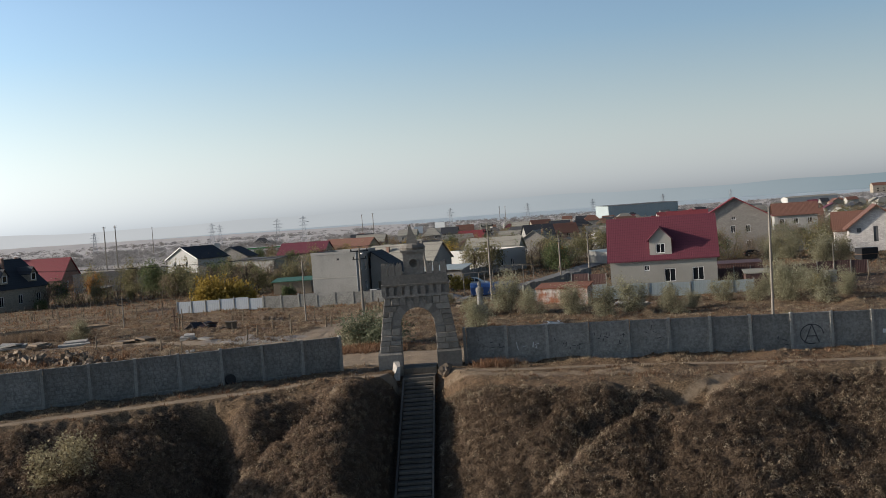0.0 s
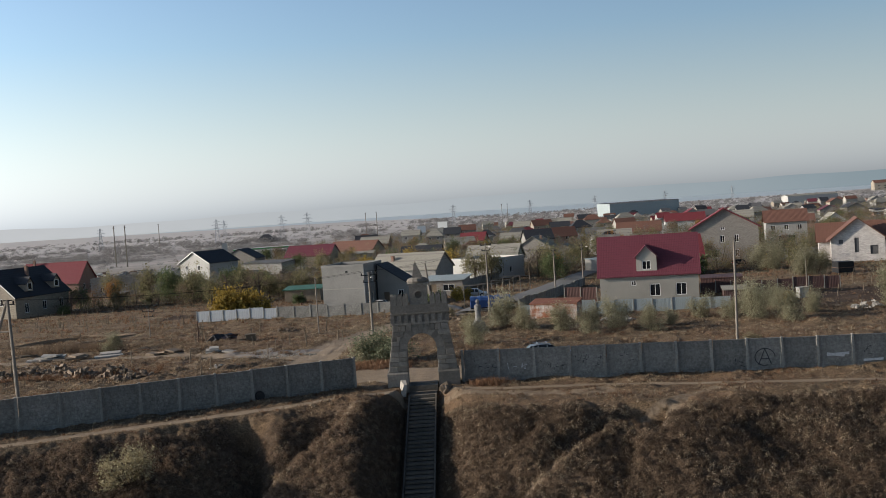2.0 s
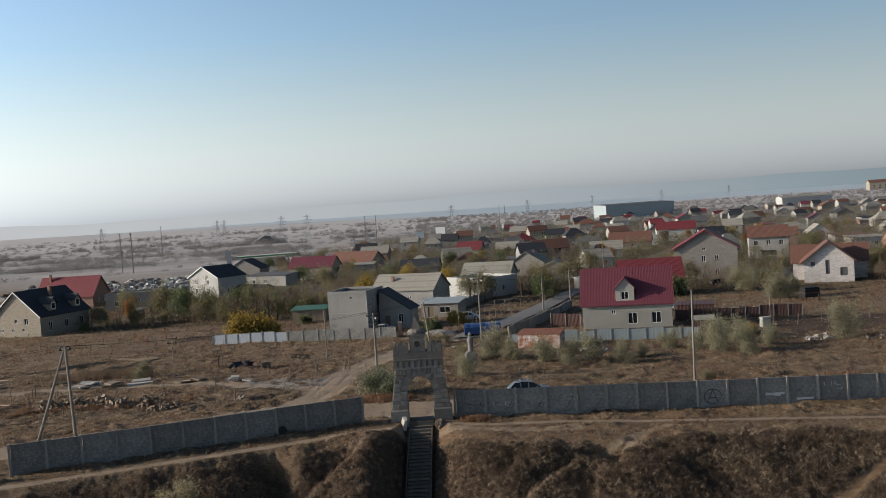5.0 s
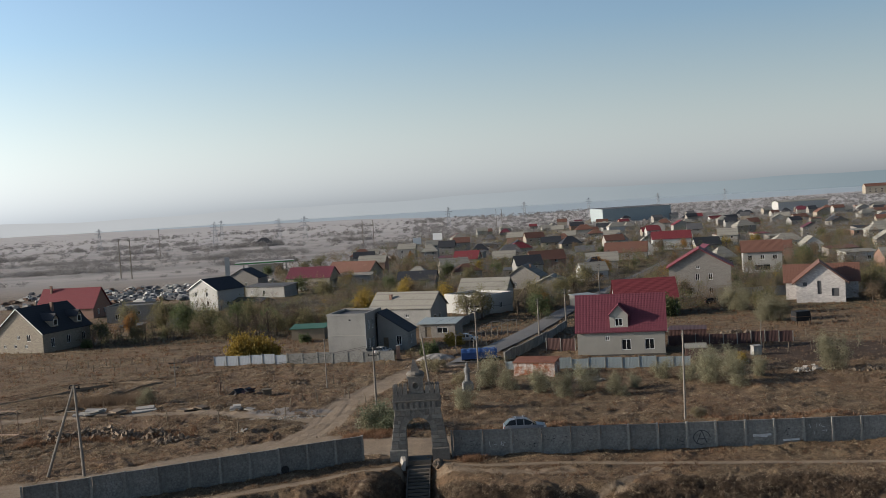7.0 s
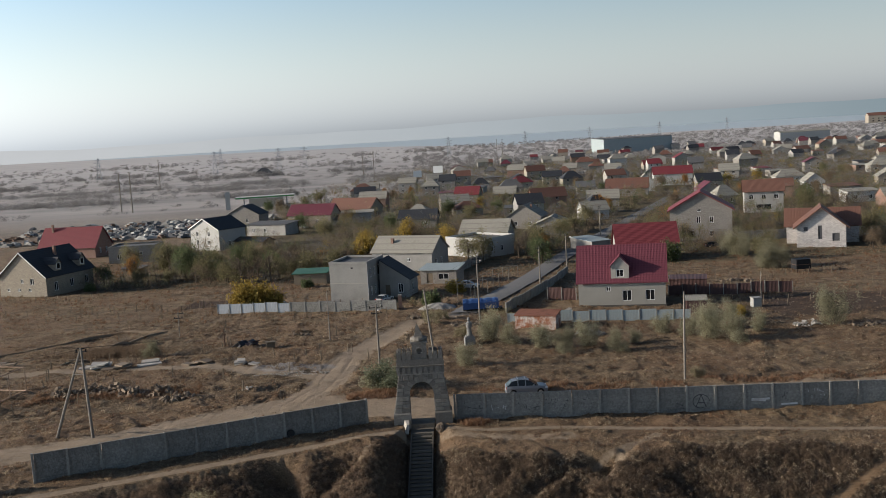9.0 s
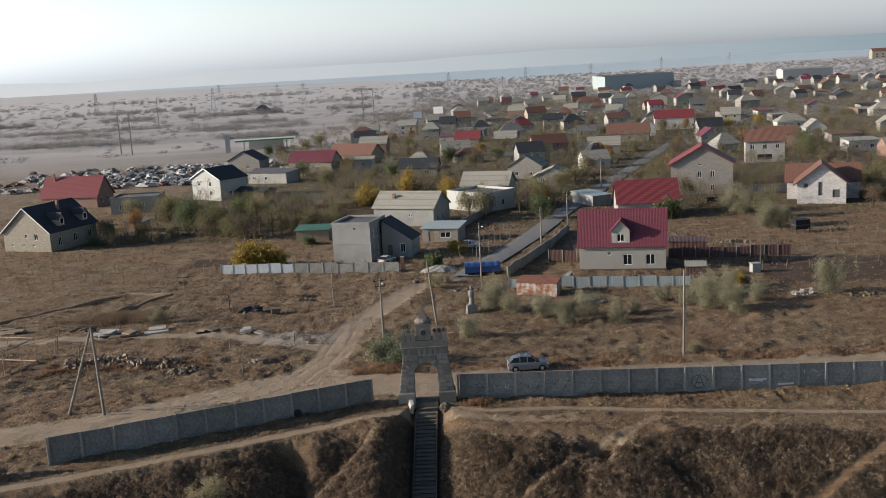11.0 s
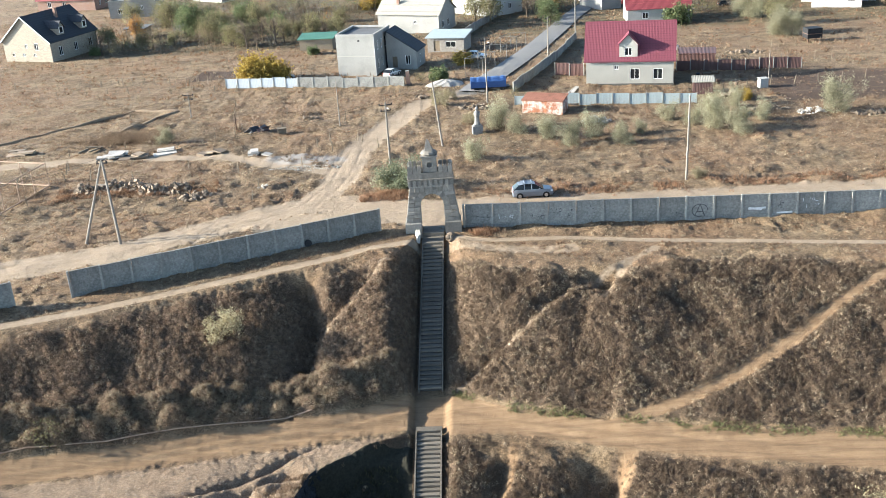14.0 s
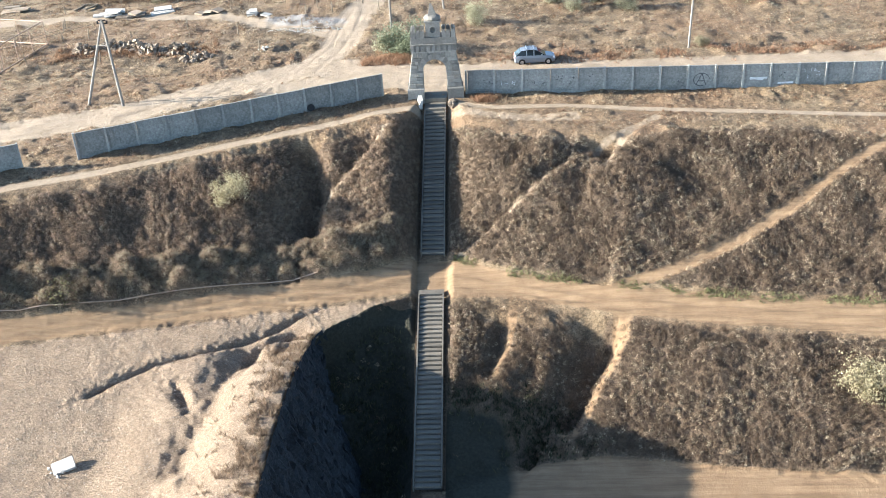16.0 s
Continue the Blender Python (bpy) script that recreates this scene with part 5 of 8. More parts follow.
    if dormer:
        for dx, dw, dz, dtop in dormer:
            k = rise / (depth / 2)
            yf = 0.15 if style == "x" else 0
            y_at = lambda zz: (zz - e) / k
            D = Mesh()
            P = wall_skin(D, (dx - dw / 2, yf), (dx + dw / 2, yf), dz, dtop, [(dw / 2, dz + 0.55, 1.2, 1.3)], (dw / 2, dtop + dw * 0.52))
            yb_ = y_at(dtop)
            D.face((dx + dw / 2, yf, dz), (dx + dw / 2, yb_, dtop), (dx + dw / 2, yf, dtop)).face((dx - dw / 2, yf, dz), (dx - dw / 2, yf, dtop), (dx - dw / 2, yb_, dtop))
            dob = part("dormer", D, walls, h)
            window(dob, P, dw / 2, dz + 0.55, 1.2, 1.3)
            R = Mesh()
            zt = dtop + dw * 0.52
            yt = y_at(zt)
            oo = 0.3
            for s in (-1, 1):
                q = [(dx + s * (dw / 2 + oo), yf - oo, dtop - oo * 1.04), (dx, yf - oo, zt), (dx, yt, zt), (dx + s * (dw / 2 + oo), y_at(dtop - oo), dtop - oo * 1.04)]
                slab_roof(R, [(x, y, zz + 0.14) for x, y, zz in (q[::-1] if s > 0 else q)], 0.12)
            part("dormer_roof", R, roof, h)
    if plinth:
        part("plinth", Mesh().box(-0.08, w + 0.08, -0.08, depth + 0.08, -1.0, plinth), RISER, h)
    return h


gate()
stairs()
fences()

# ---- the houses near the gate ----
house((23.7, 69.7), (37.9, 67.1), 9.0, 4.5, 5.4, "two-storey grey rendered house with a crimson metal tile roof and dormer", RENDER_WARM, ROOF_RED, front=[(8.1, 1.05, 1.5, 1.8), (11.9, 1.05, 1.5, 1.8), (5.0, 2.7, 0.7, 0.75)], right=[(3.0, 1.0, 1.2, 1.5)], over=0.4,
      dormer=[(7.0, 3.0, 4.5, 7.0)], plinth=0.35)
box_house = house((-21, 88.6), (-13.7, 86.8), 9.5, 7.5, 0.35, "grey concrete box house with flat roof and narrow windows", RENDER, ROOF_FELT, "flat", right=[(2.0, 4.6, 0.9, 1.7), (4.2, 4.6, 0.9, 1.7), (7.0, 4.4, 1.6, 2.0), (2.0, 1.2, 0.9, 1.7), (4.2, 1.2, 0.9, 1.7)], over=0.1)
house((-12.0, 92.4), (-6.2, 91.0), 5.6, 3.5, 3.7, "grey rendered porch wing with a dark lean-to roof", RENDER, ROOF_DARK, "y", front=[(1.6, 0.3, 1.0, 2.1, "door"), (4.2, 0.9, 1.0, 1.8)], right=[(2.4, 0.9, 1.0, 1.6)], over=0.3, peak_at=0.03)
house((-4.9, 108.2), (2.6, 106.3), 6.0, 2.9, 0.5, "low grey outbuilding with a flat sheet roof", BLOCK_GREY, SHEET_PALE, "mono", front=[(2.0, 0.2, 1.3, 2.1, "door"), (5.0, 1.0, 2.2, 1.2)], over=0.4)
house((-17.5, 137.1), (-3.2, 131.3), 9.5, 4.4, 3.2, "grey house with a ribbed slate roof and a brick chimney", RENDER, ROOF_SLATE, "x", front=[(9.5, 2.2, 0.9, 0.8)], right=[(2.5, 1.0, 1.1, 1.6), (5.5, 1.0, 1.1, 1.6), (4.2, 4.7, 0.7, 0.8)], chimney=[(4.3, 2.6, 7.2)], over=0.4)
house((-0.5, 160.7), (9.1, 151), 11.0, 4.4, 0.5, "whitewashed house with a flat grey roof and stepped parapet", WHITE, ROOF_FELT, "flat", right=[(3.0, 1.2, 1.0, 1.4), (6.5, 1.2, 1.0, 1.4)])
house((3, 180.9), (15.8, 177.1), 9.0, 3.8, 3.2, "grey house with a pale slate roof", RENDER, ROOF_SLATE, "x", front=[(4, 1.0, 1.2, 1.4), (8, 1.0, 1.2, 1.4)], right=[(4.5, 1.2, 1.2, 1.4)])
house((17.9, 228.1), (28.6, 224.5), 9.0, 4.0, 3.6, "grey house with a low grey gable roof", BLOCK_GREY, ROOF_SLATE, "y", front=[(3, 1.0, 1.2, 1.4), (7.6, 1.0, 1.2, 1.4), (5.3, 4.4, 0.9, 1.0)], chimney=[(7.5, 3.0, 7.6)])
house((39.5, 132.7), (53.4, 132.3), 9.0, 3.5, 4.6, "low house with a bright red metal roof", RENDER, ROOF_RED2, "x", front=[(4, 1.0, 1.3, 1.4), (9, 1.0, 1.3, 1.4)])
house((58.0, 165.0), (73.2, 161.4), 11.0, 8.6, 4.5, "tall unrendered grey block house with a red gable roof", BLOCK_GREY, ROOF_RED2, "y", front=[(4.5, 1.4, 2.6, 1.7), (10.5, 1.4, 1.0, 1.7), (7.2, 5.0, 1.0, 1.7), (10.5, 5.0, 1.0, 1.7), (7.4, 8.0, 1.0, 1.3)], over=0.7, plinth=0.6, verge=ROOF_RED2)
house((98.1, 242.8), (110.3, 240.2), 9.5, 7.3, 3.3, "two-storey grey house with a brown tile roof", RENDER, ROOF_BROWN, "x", front=[(2.2, 4.4, 1.4, 1.6), (6.2, 4.4, 1.4, 1.6), (10.2, 4.4, 1.4, 1.6), (6.2, 0.8, 5.0, 2.0)], over=0.6)
house((83.6, 150.5), (99.5, 145.6), 8.0, 4.6, 3.6, "rear wing of the unfinished house with a rusty brown roof", BLOCK_WHITE, ROOF_BROWN, "x", over=0.6)
house((83.2, 141.3), (93.6, 138.0), 9.0, 5.2, 4.3, "unfinished white block house with a rusty brown gable roof", BLOCK_WHITE, ROOF_BROWN, "y", front=[(5.2, 2.0, 0.9, 3.3, "void"), (8.7, 1.5, 1.6, 1.9, "void"), (2.0, 4.0, 0.9, 0.9, "void")], over=0.9, verge=ROOF_BROWN)
stone_house = house((-101.6, 126.4), (-89.2, 122.2), 16.0, 4.6, 5.4, "large tan limestone block house with a charcoal roof", TAN, ROOF_DARK, "y", front=[(2.4, 1.2, 0.8, 0.7), (5.4, 1.2, 0.8, 0.7), (8.4, 1.2, 0.8, 0.7), (9.2, 2.7, 1.1, 1.5), (6.4, 3.1, 0.8, 0.9)], right=[(3.2, 1.0, 1.2, 2.0), (8.4, 1.2, 1.2, 1.8), (13.5, 1.2, 1.2, 1.8)], over=0.5, verge=FRAME, chimney=[(8.4, 9.0, 10.4)])
house((-127.9, 211), (-109, 207.4), 10.0, 3.6, 5.6, "red brick house with a bright red metal roof", BRICK, ROOF_RED2, "x", front=[(4, 1.2, 1.2, 1.5), (9, 1.2, 1.2, 1.5)], right=[(3.0, 1.2, 1.1, 1.6), (6.6, 1.2, 1.1, 1.6), (5.0, 4.6, 1.0, 1.4)], chimney=[(3.0, 4.0, 10.2)])
house((-97.4, 186), (-84.1, 186.6), 10.0, 4.6, 0.3, "flat-roofed grey block house", BLOCK_GREY, ROOF_FELT, "flat", front=[(3.0, 1.2, 1.2, 1.4), (9.2, 2.2, 0.9, 1.0)], right=[(4.0, 1.2, 1.1, 1.4)])
house((-81.3, 215), (-70.5, 206.9), 10.5, 6.6, 3.2, "white rendered house with a charcoal gable roof", WHITE, ROOF_DARK, "y", front=[(3.2, 1.6, 1.1, 1.6), (8.6, 1.6, 1.1, 1.6), (8.6, 4.4, 1.1, 1.5), (3.2, 4.4, 1.1, 1.5)], right=[(4.0, 1.4, 1.0, 1.4)], over=0.5, verge=FRAME)
house((-91.5, 308.5), (-78.1, 305.3), 9.0, 4.4, 3.6, "grey block house with a charcoal roof", BLOCK_GREY, ROOF_DARK, "y", front=[(4, 1.2, 1.1, 1.4), (8.5, 1.2, 1.1, 1.4)])
house((-72.8, 256.3), (-57.8, 249.5), 8.0, 3.8, 0.5, "low grey house with a felt roof", RENDER, ROOF_FELT, "mono", front=[(3, 1.2, 1.1, 1.4), (8, 1.2, 1.1, 1.4)])
house((-63.1, 286.2), (-46.2, 281.5), 9.5, 4.4, 3.6, "tan house with a maroon metal roof", TAN, ROOF_RED, "x", front=[(3, 1.2, 1.1, 1.4), (8, 1.2, 1.1, 1.4), (12, 1.2, 1.1, 1.4)], right=[(3, 1.2, 1.1, 1.5), (6.5, 1.2, 1.1, 1.5)])
house((-51.9, 317.2), (-33.8, 307.3), 10.0, 4.0, 4.0, "tan house with a faded red roof", TAN, ROOF_BROWN, "x", front=[(5, 1.2, 1.1, 1.4), (11, 1.2, 1.1, 1.4)], right=[(5, 1.2, 1.1, 1.4)])
house((68.4, 364.8), (86.6, 360.9), 10.0, 3.6, 4.2, "low house with a rust red roof", RENDER, ROOF_BROWN, "x", front=[(4, 1.2, 1.3, 1.4), (10, 1.2, 1.3, 1.4)])
house((101.8, 429.6), (121.2, 427.3), 11.0, 6.0, 3.6, "white two-storey house with a bright red roof", WHITE, ROOF_RED2, "x", front=[(4, 1.2, 1.3, 1.4), (10, 1.2, 1.3, 1.4), (16, 1.2, 1.3, 1.4)])
house((86.4, 392.3), (95.2, 391), 9.0, 4.0, 4.2, "pale house with a dark gable roof", WHITE, ROOF_SLATE, "y", front=[(3, 1.2, 1.1, 1.4), (6, 4.2, 0.9, 1.0)])
part("floor_band", Mesh().box(-0.04, 7.56, -0.05, -0.004, 3.72, 3.86), RENDER_WARM, box_house)
part("vent", Mesh().box(4.3, 4.7, -0.02, 0.02, 6.5, 6.8), DARK, box_house)
part("downpipe", Mesh().rod((7.58, -0.1, 0), (7.58, -0.1, 7.4), 0.06, 0.06, 6), STEEL, box_house)
# two small gabled dormers on the stone house's long roof
for along_roof in (4.6, 12.6):
    d = Mesh()
    x0, x1, y0, y1 = 9.6, 12.9, along_roof - 0.9, along_roof + 0.9
    d.hexa([(x0 - 2, y0, 5.4), (x1, y0, 5.4), (x1, y1, 5.4), (x0 - 2, y1, 5.4)], [(x0 - 2, y0, 7.2), (x1, y0, 7.2), (x1, y1, 7.2), (x0 - 2, y1, 7.2)])
    d.face((x1, y0, 7.2), (x1, y1, 7.2), (x1, (y0 + y1) / 2, 8.3))
    dob = part("dormer", d, TAN, stone_house)
    r = Mesh()
    ym = (y0 + y1) / 2
    slab_roof(r, [(x1 + 0.3, y0 - 0.3, 6.95), (x1 + 0.3, ym, 8.45), (x0 - 3, ym, 8.45), (x0 - 3, y0 - 0.3, 6.95)])
    slab_roof(r, [(x1 + 0.3, ym, 8.45), (x1 + 0.3, y1 + 0.3, 6.95), (x0 - 3, y1 + 0.3, 6.95), (x0 - 3, ym, 8.45)])
    part("dormer_roof", r, ROOF_DARK, stone_house)
    part("pane", Mesh().box(x1 + 0.02, x1 + 0.05, y0 + 0.4, y1 - 0.4, 5.8, 7.0), GLASS, dob)
    part("window_frame", Mesh().box(x1 + 0.01, x1 + 0.08, y0 + 0.28, y0 + 0.4, 5.7, 7.1).box(x1 + 0.01, x1 + 0.08, y1 - 0.4, y1 - 0.28, 5.7, 7.1).box(x1 + 0.01, x1 + 0.08, y0 + 0.4, y1 - 0.4, 7.0, 7.1).box(x1 + 0.01, x1 + 0.08, y0 + 0.4, y1 - 0.4, 5.7, 5.8), FRAME, dob)
# sheds and yards
house((12, 51.7), (18, 49.6), 3.2, 2.1, 0.35, "small flaking metal shed with a rust red roof", RUST_WALL, RUST, "mono", name="metal_shed", over=0.12)
house((39.7, 59.6), (42.8, 59.1), 2.6, 2.0, 0.3, "small shed with a pale sheet roof", SHEET_BROWN, ROOF_SLATE, "mono", name="shed", over=0.2)
house((41.6, 82.4), (47.9, 81), 4.0, 2.3, 0.2, "dark brown sheet metal shed", SHEET_BROWN, SHEET_BROWN, "mono", name="shed", over=0.1)
house((-33.1, 118.5), (-25.9, 118.1), 5.0, 2.4, 0.4, "open shed with a green sheet roof", WOOD, SHEET_GREEN, "mono", name="shed", over=0.4)
house((-81.2, 149.8), (-76.4, 148.4), 3.5, 2.4, 0.3, "small dark wooden shed", WOOD, ROOF_FELT, "mono", name="shed")
house((-67, 211.3), (-56.9, 204.8), 5.0, 2.4, 1.0, "low shed with a dark roof", WOOD, ROOF_DARK, "x", name="shed")
house((36.2, 153.9), (41.2, 156.4), 10.0, 2.6, 0.4, "long pale garage with a sheet roof", RENDER, SHEET_PALE, "mono", name="garage", over=0.2)


def town():
    """Smaller houses that fill the quarter towards the estuary."""
    rnd = random.Random(21)
    taken = [(o.matrix_world.translation.x, o.matrix_world.translation.y) for o in bpy.data.objects if o.get("category") == "house"]
    roofs = [(ROOF_RED2, "bright red"), (ROOF_SLATE, "weathered grey"), (ROOF_DARK, "dark brown"), (ROOF_FELT, "felt"), (ROOF_SLATE, "grey"), (ROOF_DARK, "dark"), (ROOF_BROWN, "brown"), (ROOF_BROWN, "rusty brown"), (ROOF_SLATE, "grey slate"), (ROOF_SLATE, "pale slate"), (ROOF_DARK, "charcoal"), (ROOF_RED, "maroon")]
    walls = [(RENDER, "grey"), (RENDER_WARM, "grey"), (BLOCK_GREY, "unrendered grey"), (TAN, "tan"), (BRICK, "brick"), (WHITE, "white"), (BLOCK_GREY, "rough grey")]
    made = 0
    for _ in range(4000):
        y = rnd.uniform(185, 1250) if rnd.random() < 0.75 else rnd.uniform(185, 520)
        lo, hi = lerp(y, [(185, 20), (260, -40), (400, -60), (700, -60), (1000, 40), (1250, 150)]), 0.47 * y + 55
        x = rnd.uniform(lo, hi)
        if along(np.array(x), np.array(y), STREET)[0] < 11 or any(abs(x - a) < 17 and abs(y - b) < 15 + 0.02 * y for a, b in taken):
            continue
        if x < -20 and y > 520 or 52 < x < 135 and y < 238:
            continue
        taken.append((x, y))
        w, d = rnd.uniform(8, 14), rnd.uniform(7, 10)
        two = rnd.random() < 0.3
        e = rnd.uniform(5.2, 6.4) if two else rnd.uniform(2.8, 3.8)
        (rm, rn), (wm, wname) = rnd.choice(roofs), rnd.choice(walls)
        style = rnd.choice(["x", "x", "y", "hip", "mono" if not two else "x"])
        t = radians(rnd.uniform(-14, 14))
        win = [(w * k, 1.1, 1.2, 1.4) for k in ((0.25, 0.72) if y < 600 else (0.5,))] + ([(w * k, 3.9, 1.2, 1.4) for k in (0.25, 0.72)] if two and y < 600 else [])
        house((x, y), (x + w * math.cos(t), y + w * math.sin(t)), d, e, rnd.uniform(2.4, 3.6) if style != "mono" else 0.5, f"{'two-storey' if two else 'low'} {wname} house with a {rn} roof among gardens", wm, rm, style, front=win, over=0.4, group="houses of the far quarter")
        made += 1
        if made >= 185:
            break
    return taken


TAKEN = town()
# long sheds and blocks far off
house((178, 1190), (268, 1215), 40.0, 18.0, 1.0, "long grey industrial hall", SHEET_PALE, ROOF_FELT, "mono", name="industrial_hall", over=0.5)
house((880, 2160), (985, 2150), 25.0, 16.0, 6.0, "large orange-yellow apartment block on the far rise", TAN, ROOF_BROWN, "x", name="apartment_block", front=[(10 + 12 * i, 3 + 5 * k, 4, 2.5) for i in range(8) for k in range(2)])


def billboard(x, y, w, h, up, turn):
    b = thing("billboard", pose(x, y, gz(x, y), 0, 0, turn), "white roadside billboard on two posts", "billboard")
    part("panel", Mesh().box(-w / 2, w / 2, -0.15, 0.15, up, up + h, 0.02), FRAME, b)
    for k in (-0.3, 0.3):
        part("post", Mesh().rod((w * k, 0.2, -0.5), (w * k, 0.2, up + h * 0.8), 0.16, 0.14, 8), STEEL, b)


billboard(-26.5, 571, 5.4, 4.2, 6.0, 4)
billboard(-13.5, 592, 6.4, 4.6, 7.4, -8)
house((430, 1300), (500, 1310), 20.0, 12.0, 2.0, "long white workshop with slate roof", WHITE, ROOF_SLATE, "x", name="workshop")
house((-230, 1040), (-212, 1040), 12.0, 3.5, 5.5, "lone dark-roofed hall on the plain", WHITE, ROOF_DARK, "hip", name="hall")


def filling_station():
    s = thing("filling_station", pose(-114, 424, gz(-100, 424), 0, 0, 8), "white and green filling station canopy", "filling station")
    green = surface("green_fascia", (0.08, 0.3, 0.1), 0.5, stain=0.05)
    part("canopy", Mesh().box(0, 30, 0, 10, 5.0, 5.9), WHITE, s)
    part("fascia", Mesh().box(-0.1, 30.1, -0.12, -0.02, 5.2, 5.75), green, s, "green fascia board")
    for x in (4, 15, 26):
        part("column", Mesh().box(x - 0.3, x + 0.3, 4.5, 5.1, -0.5, 5.0), WHITE, s)
    part("kiosk", Mesh().box(6, 24, 12, 18, -0.5, 4.2), WHITE, s)
    part("sign", Mesh().box(-5, -2.6, -1, -0.6, 0, 9.5).box(-5.1, -2.5, -1.1, -0.5, 7, 9.4), WHITE, s, "white price pylon")


filling_station()

# ---- poles, pylons, wires ----


def pole(x, y, h, label, lean=(0, 0), arms=True, r=0.16, lamparm=False, turn=0.0, name="utility_pole"):
    z = gz(x, y)
    p = thing(name, pose(x, y, z, lean[0], lean[1], turn), label, "pole")
    part("shaft", Mesh().rod((0, 0, -0.5), (0, 0, h), r, r * 0.68, 10), POLE, p)
    if arms:
        for k, (zz, w) in enumerate(((h - 0.35, 0.9), (h - 1.1, 0.7))):
            part("crossarm", Mesh().box(-w, w, -0.05, 0.05, zz, zz + 0.09), DARK, p)
            for s in (-1, 1):
                part("insulator", Mesh().lathe([(0.05, zz + 0.09), (0.09, zz + 0.17), (0.06, zz + 0.24), (0.03, zz + 0.3)], 8, s * (w - 0.1), 0), DARK, p)
    if lamparm:
        part("bracket", Mesh().rod((0, 0, h - 0.8), (0.0, -0.9, h - 0.5), 0.03), DARK, p)
        part("lamp_head", Mesh().box(-0.09, 0.09, -1.3, -0.85, h - 0.56, h - 0.44, 0.02), PORCELAIN, p)
    return p


def near_poles():
    pole(30, 15, 10.4, "plain pale concrete pole in the dry field", lean=(0, 1.0), r=0.14, arms=False)
    pole(-6.5, 24.9, 8.5, "grey concrete pole with crossarms above a bush", lamparm=True, turn=20)
    pole(0.1, 34.1, 9.0, "leaning pale concrete pole in the weeds", lean=(-5.5, -6.0), arms=False, r=0.15)
    pole(6.7, 59.7, 10.4, "street pole with a lamp by the junction", lamparm=True, turn=30, r=0.14)
    pole(-16, 48.6, 7.4, "thin grey pole in the field", arms=False, r=0.1)
    pole(19, 95.5, 8.0, "concrete pole by the street", turn=60)
    pole(26.6, 120.4, 8.0, "concrete pole by the street", lamparm=True, turn=60)
    pole(53.5, 66.5, 5.0, "short thin post in the garden", arms=False, r=0.08)
    pole(43.1, 190.8, 9.0, "concrete pole by the street", turn=60)
    pole(-42, 60, 4.0, "short wooden pole with a crossarm in the field", r=0.1)
    # the A-shaped pole by the dirt road
    a, b = (-38.7, 1.0), (-34.4, 0.1)
    zt, ax, ay = 8.9, 1.0, 1.5
    p = thing("a_frame_pole", pose(-36.5, 0.5, 0), "A-shaped pair of concrete poles with crossarms by the dirt road", "pole")
    for q in (a, b):
        part("leg", Mesh().rod((q[0] + 36.5, q[1] - 0.5, gz(*q) - 0.4), (ax, ay, zt), 0.17, 0.12, 10), POLE, p)
    for zz, w in ((zt - 0.45, 0.6), (zt - 0.1, 0.4)):
        part("crossarm", Mesh().box(ax - w, ax + w, ay - 0.06, ay + 0.06, zz, zz + 0.1), DARK, p)
    for s in (-0.5, 0.5):
        part("insulator", Mesh().lathe([(0.05, zt - 0.4), (0.1, zt - 0.25), (0.05, zt - 0.1)], 8, ax + s, ay), DARK, p)
    part("tie", Mesh().rod((0.15, 1.1, 6.2), (1.35, 0.9, 6.2), 0.06), POLE, p)


def sagging(name, a, b, sag, label, r=0.018):
    m = Mesh()
    n = 14
    pts = []
    for i in range(n + 1):
        t = i / n
        q = Vector(a).lerp(Vector(b), t)
        q.z -= sag * 4 * t * (1 - t)
        pts.append(q)
    m = loft([[q + Vector(o) * r for o in ((0, 0, 1), (1, 0, 0), (0, 0, -1), (-1, 0, 0), (0, 0, 1))] for q in pts])
    solid(name, m, DARK, pose(0, 0, 0), label, "cable")


def pylons():
    base = thing("pylon", pose(-184, 1108, gz(-184, 1108), 0, 0, 10), "grey steel lattice power pylon on the plain", "pylon", "power line pylons")
    h, w = 31.0, 3.2
    m = Mesh()
    wid = lambda z: w * (1 - z / h * 0.8)
    levels = [0, 5, 10, 14.5, 18.5, 22, 25, 28, 31]
    for za, zb in zip(levels, levels[1:]):
        for i in range(4):
            s = [(-1, -1), (1, -1), (1, 1), (-1, 1)]
            p, q = s[i], s[(i + 1) % 4]
            A, B = wid(za), wid(zb)
            m.rod((p[0] * A, p[1] * A, za), (p[0] * B, p[1] * B, zb), 0.16, 0.14, 4)
            m.rod((p[0] * A, p[1] * A, za), (q[0] * B, q[1] * B, zb), 0.09, 0.09, 4)
            m.rod((q[0] * A, q[1] * A, za), (p[0] * B, p[1] * B, zb), 0.09, 0.09, 4)
    part("lattice", m, STEEL, base)
    for z, a in ((20, 5.0), (24, 6.2), (28, 4.2)):
        part("arm", Mesh().rod((-a, 0, z), (a, 0, z), 0.16, 0.16, 4).rod((-a, 0, z), (0, 0, z + 1.6), 0.1, 0.1, 4).rod((a, 0, z), (0, 0, z + 1.6), 0.1, 0.1, 4), STEEL, base)
    for x, y in ((-505, 1320), (-309, 1183), (-230, 1195), (-400, 1600), (232, 1780), (392, 1960), (-20, 1500), (110, 1700), (560, 2100)):
        copy_thing(base, pose(x, y, gz(x, y), 0, 0, 10))
    for x, y, h in ((-186, 461, 22), (-176, 449, 22), (-269, 813, 26), (-82, 772, 23), (-70, 740, 23), (42, 1097, 26), (48, 1086, 26)):
        pole(x, y, h, "tall concrete power line pole on the plain", r=0.36, turn=30)


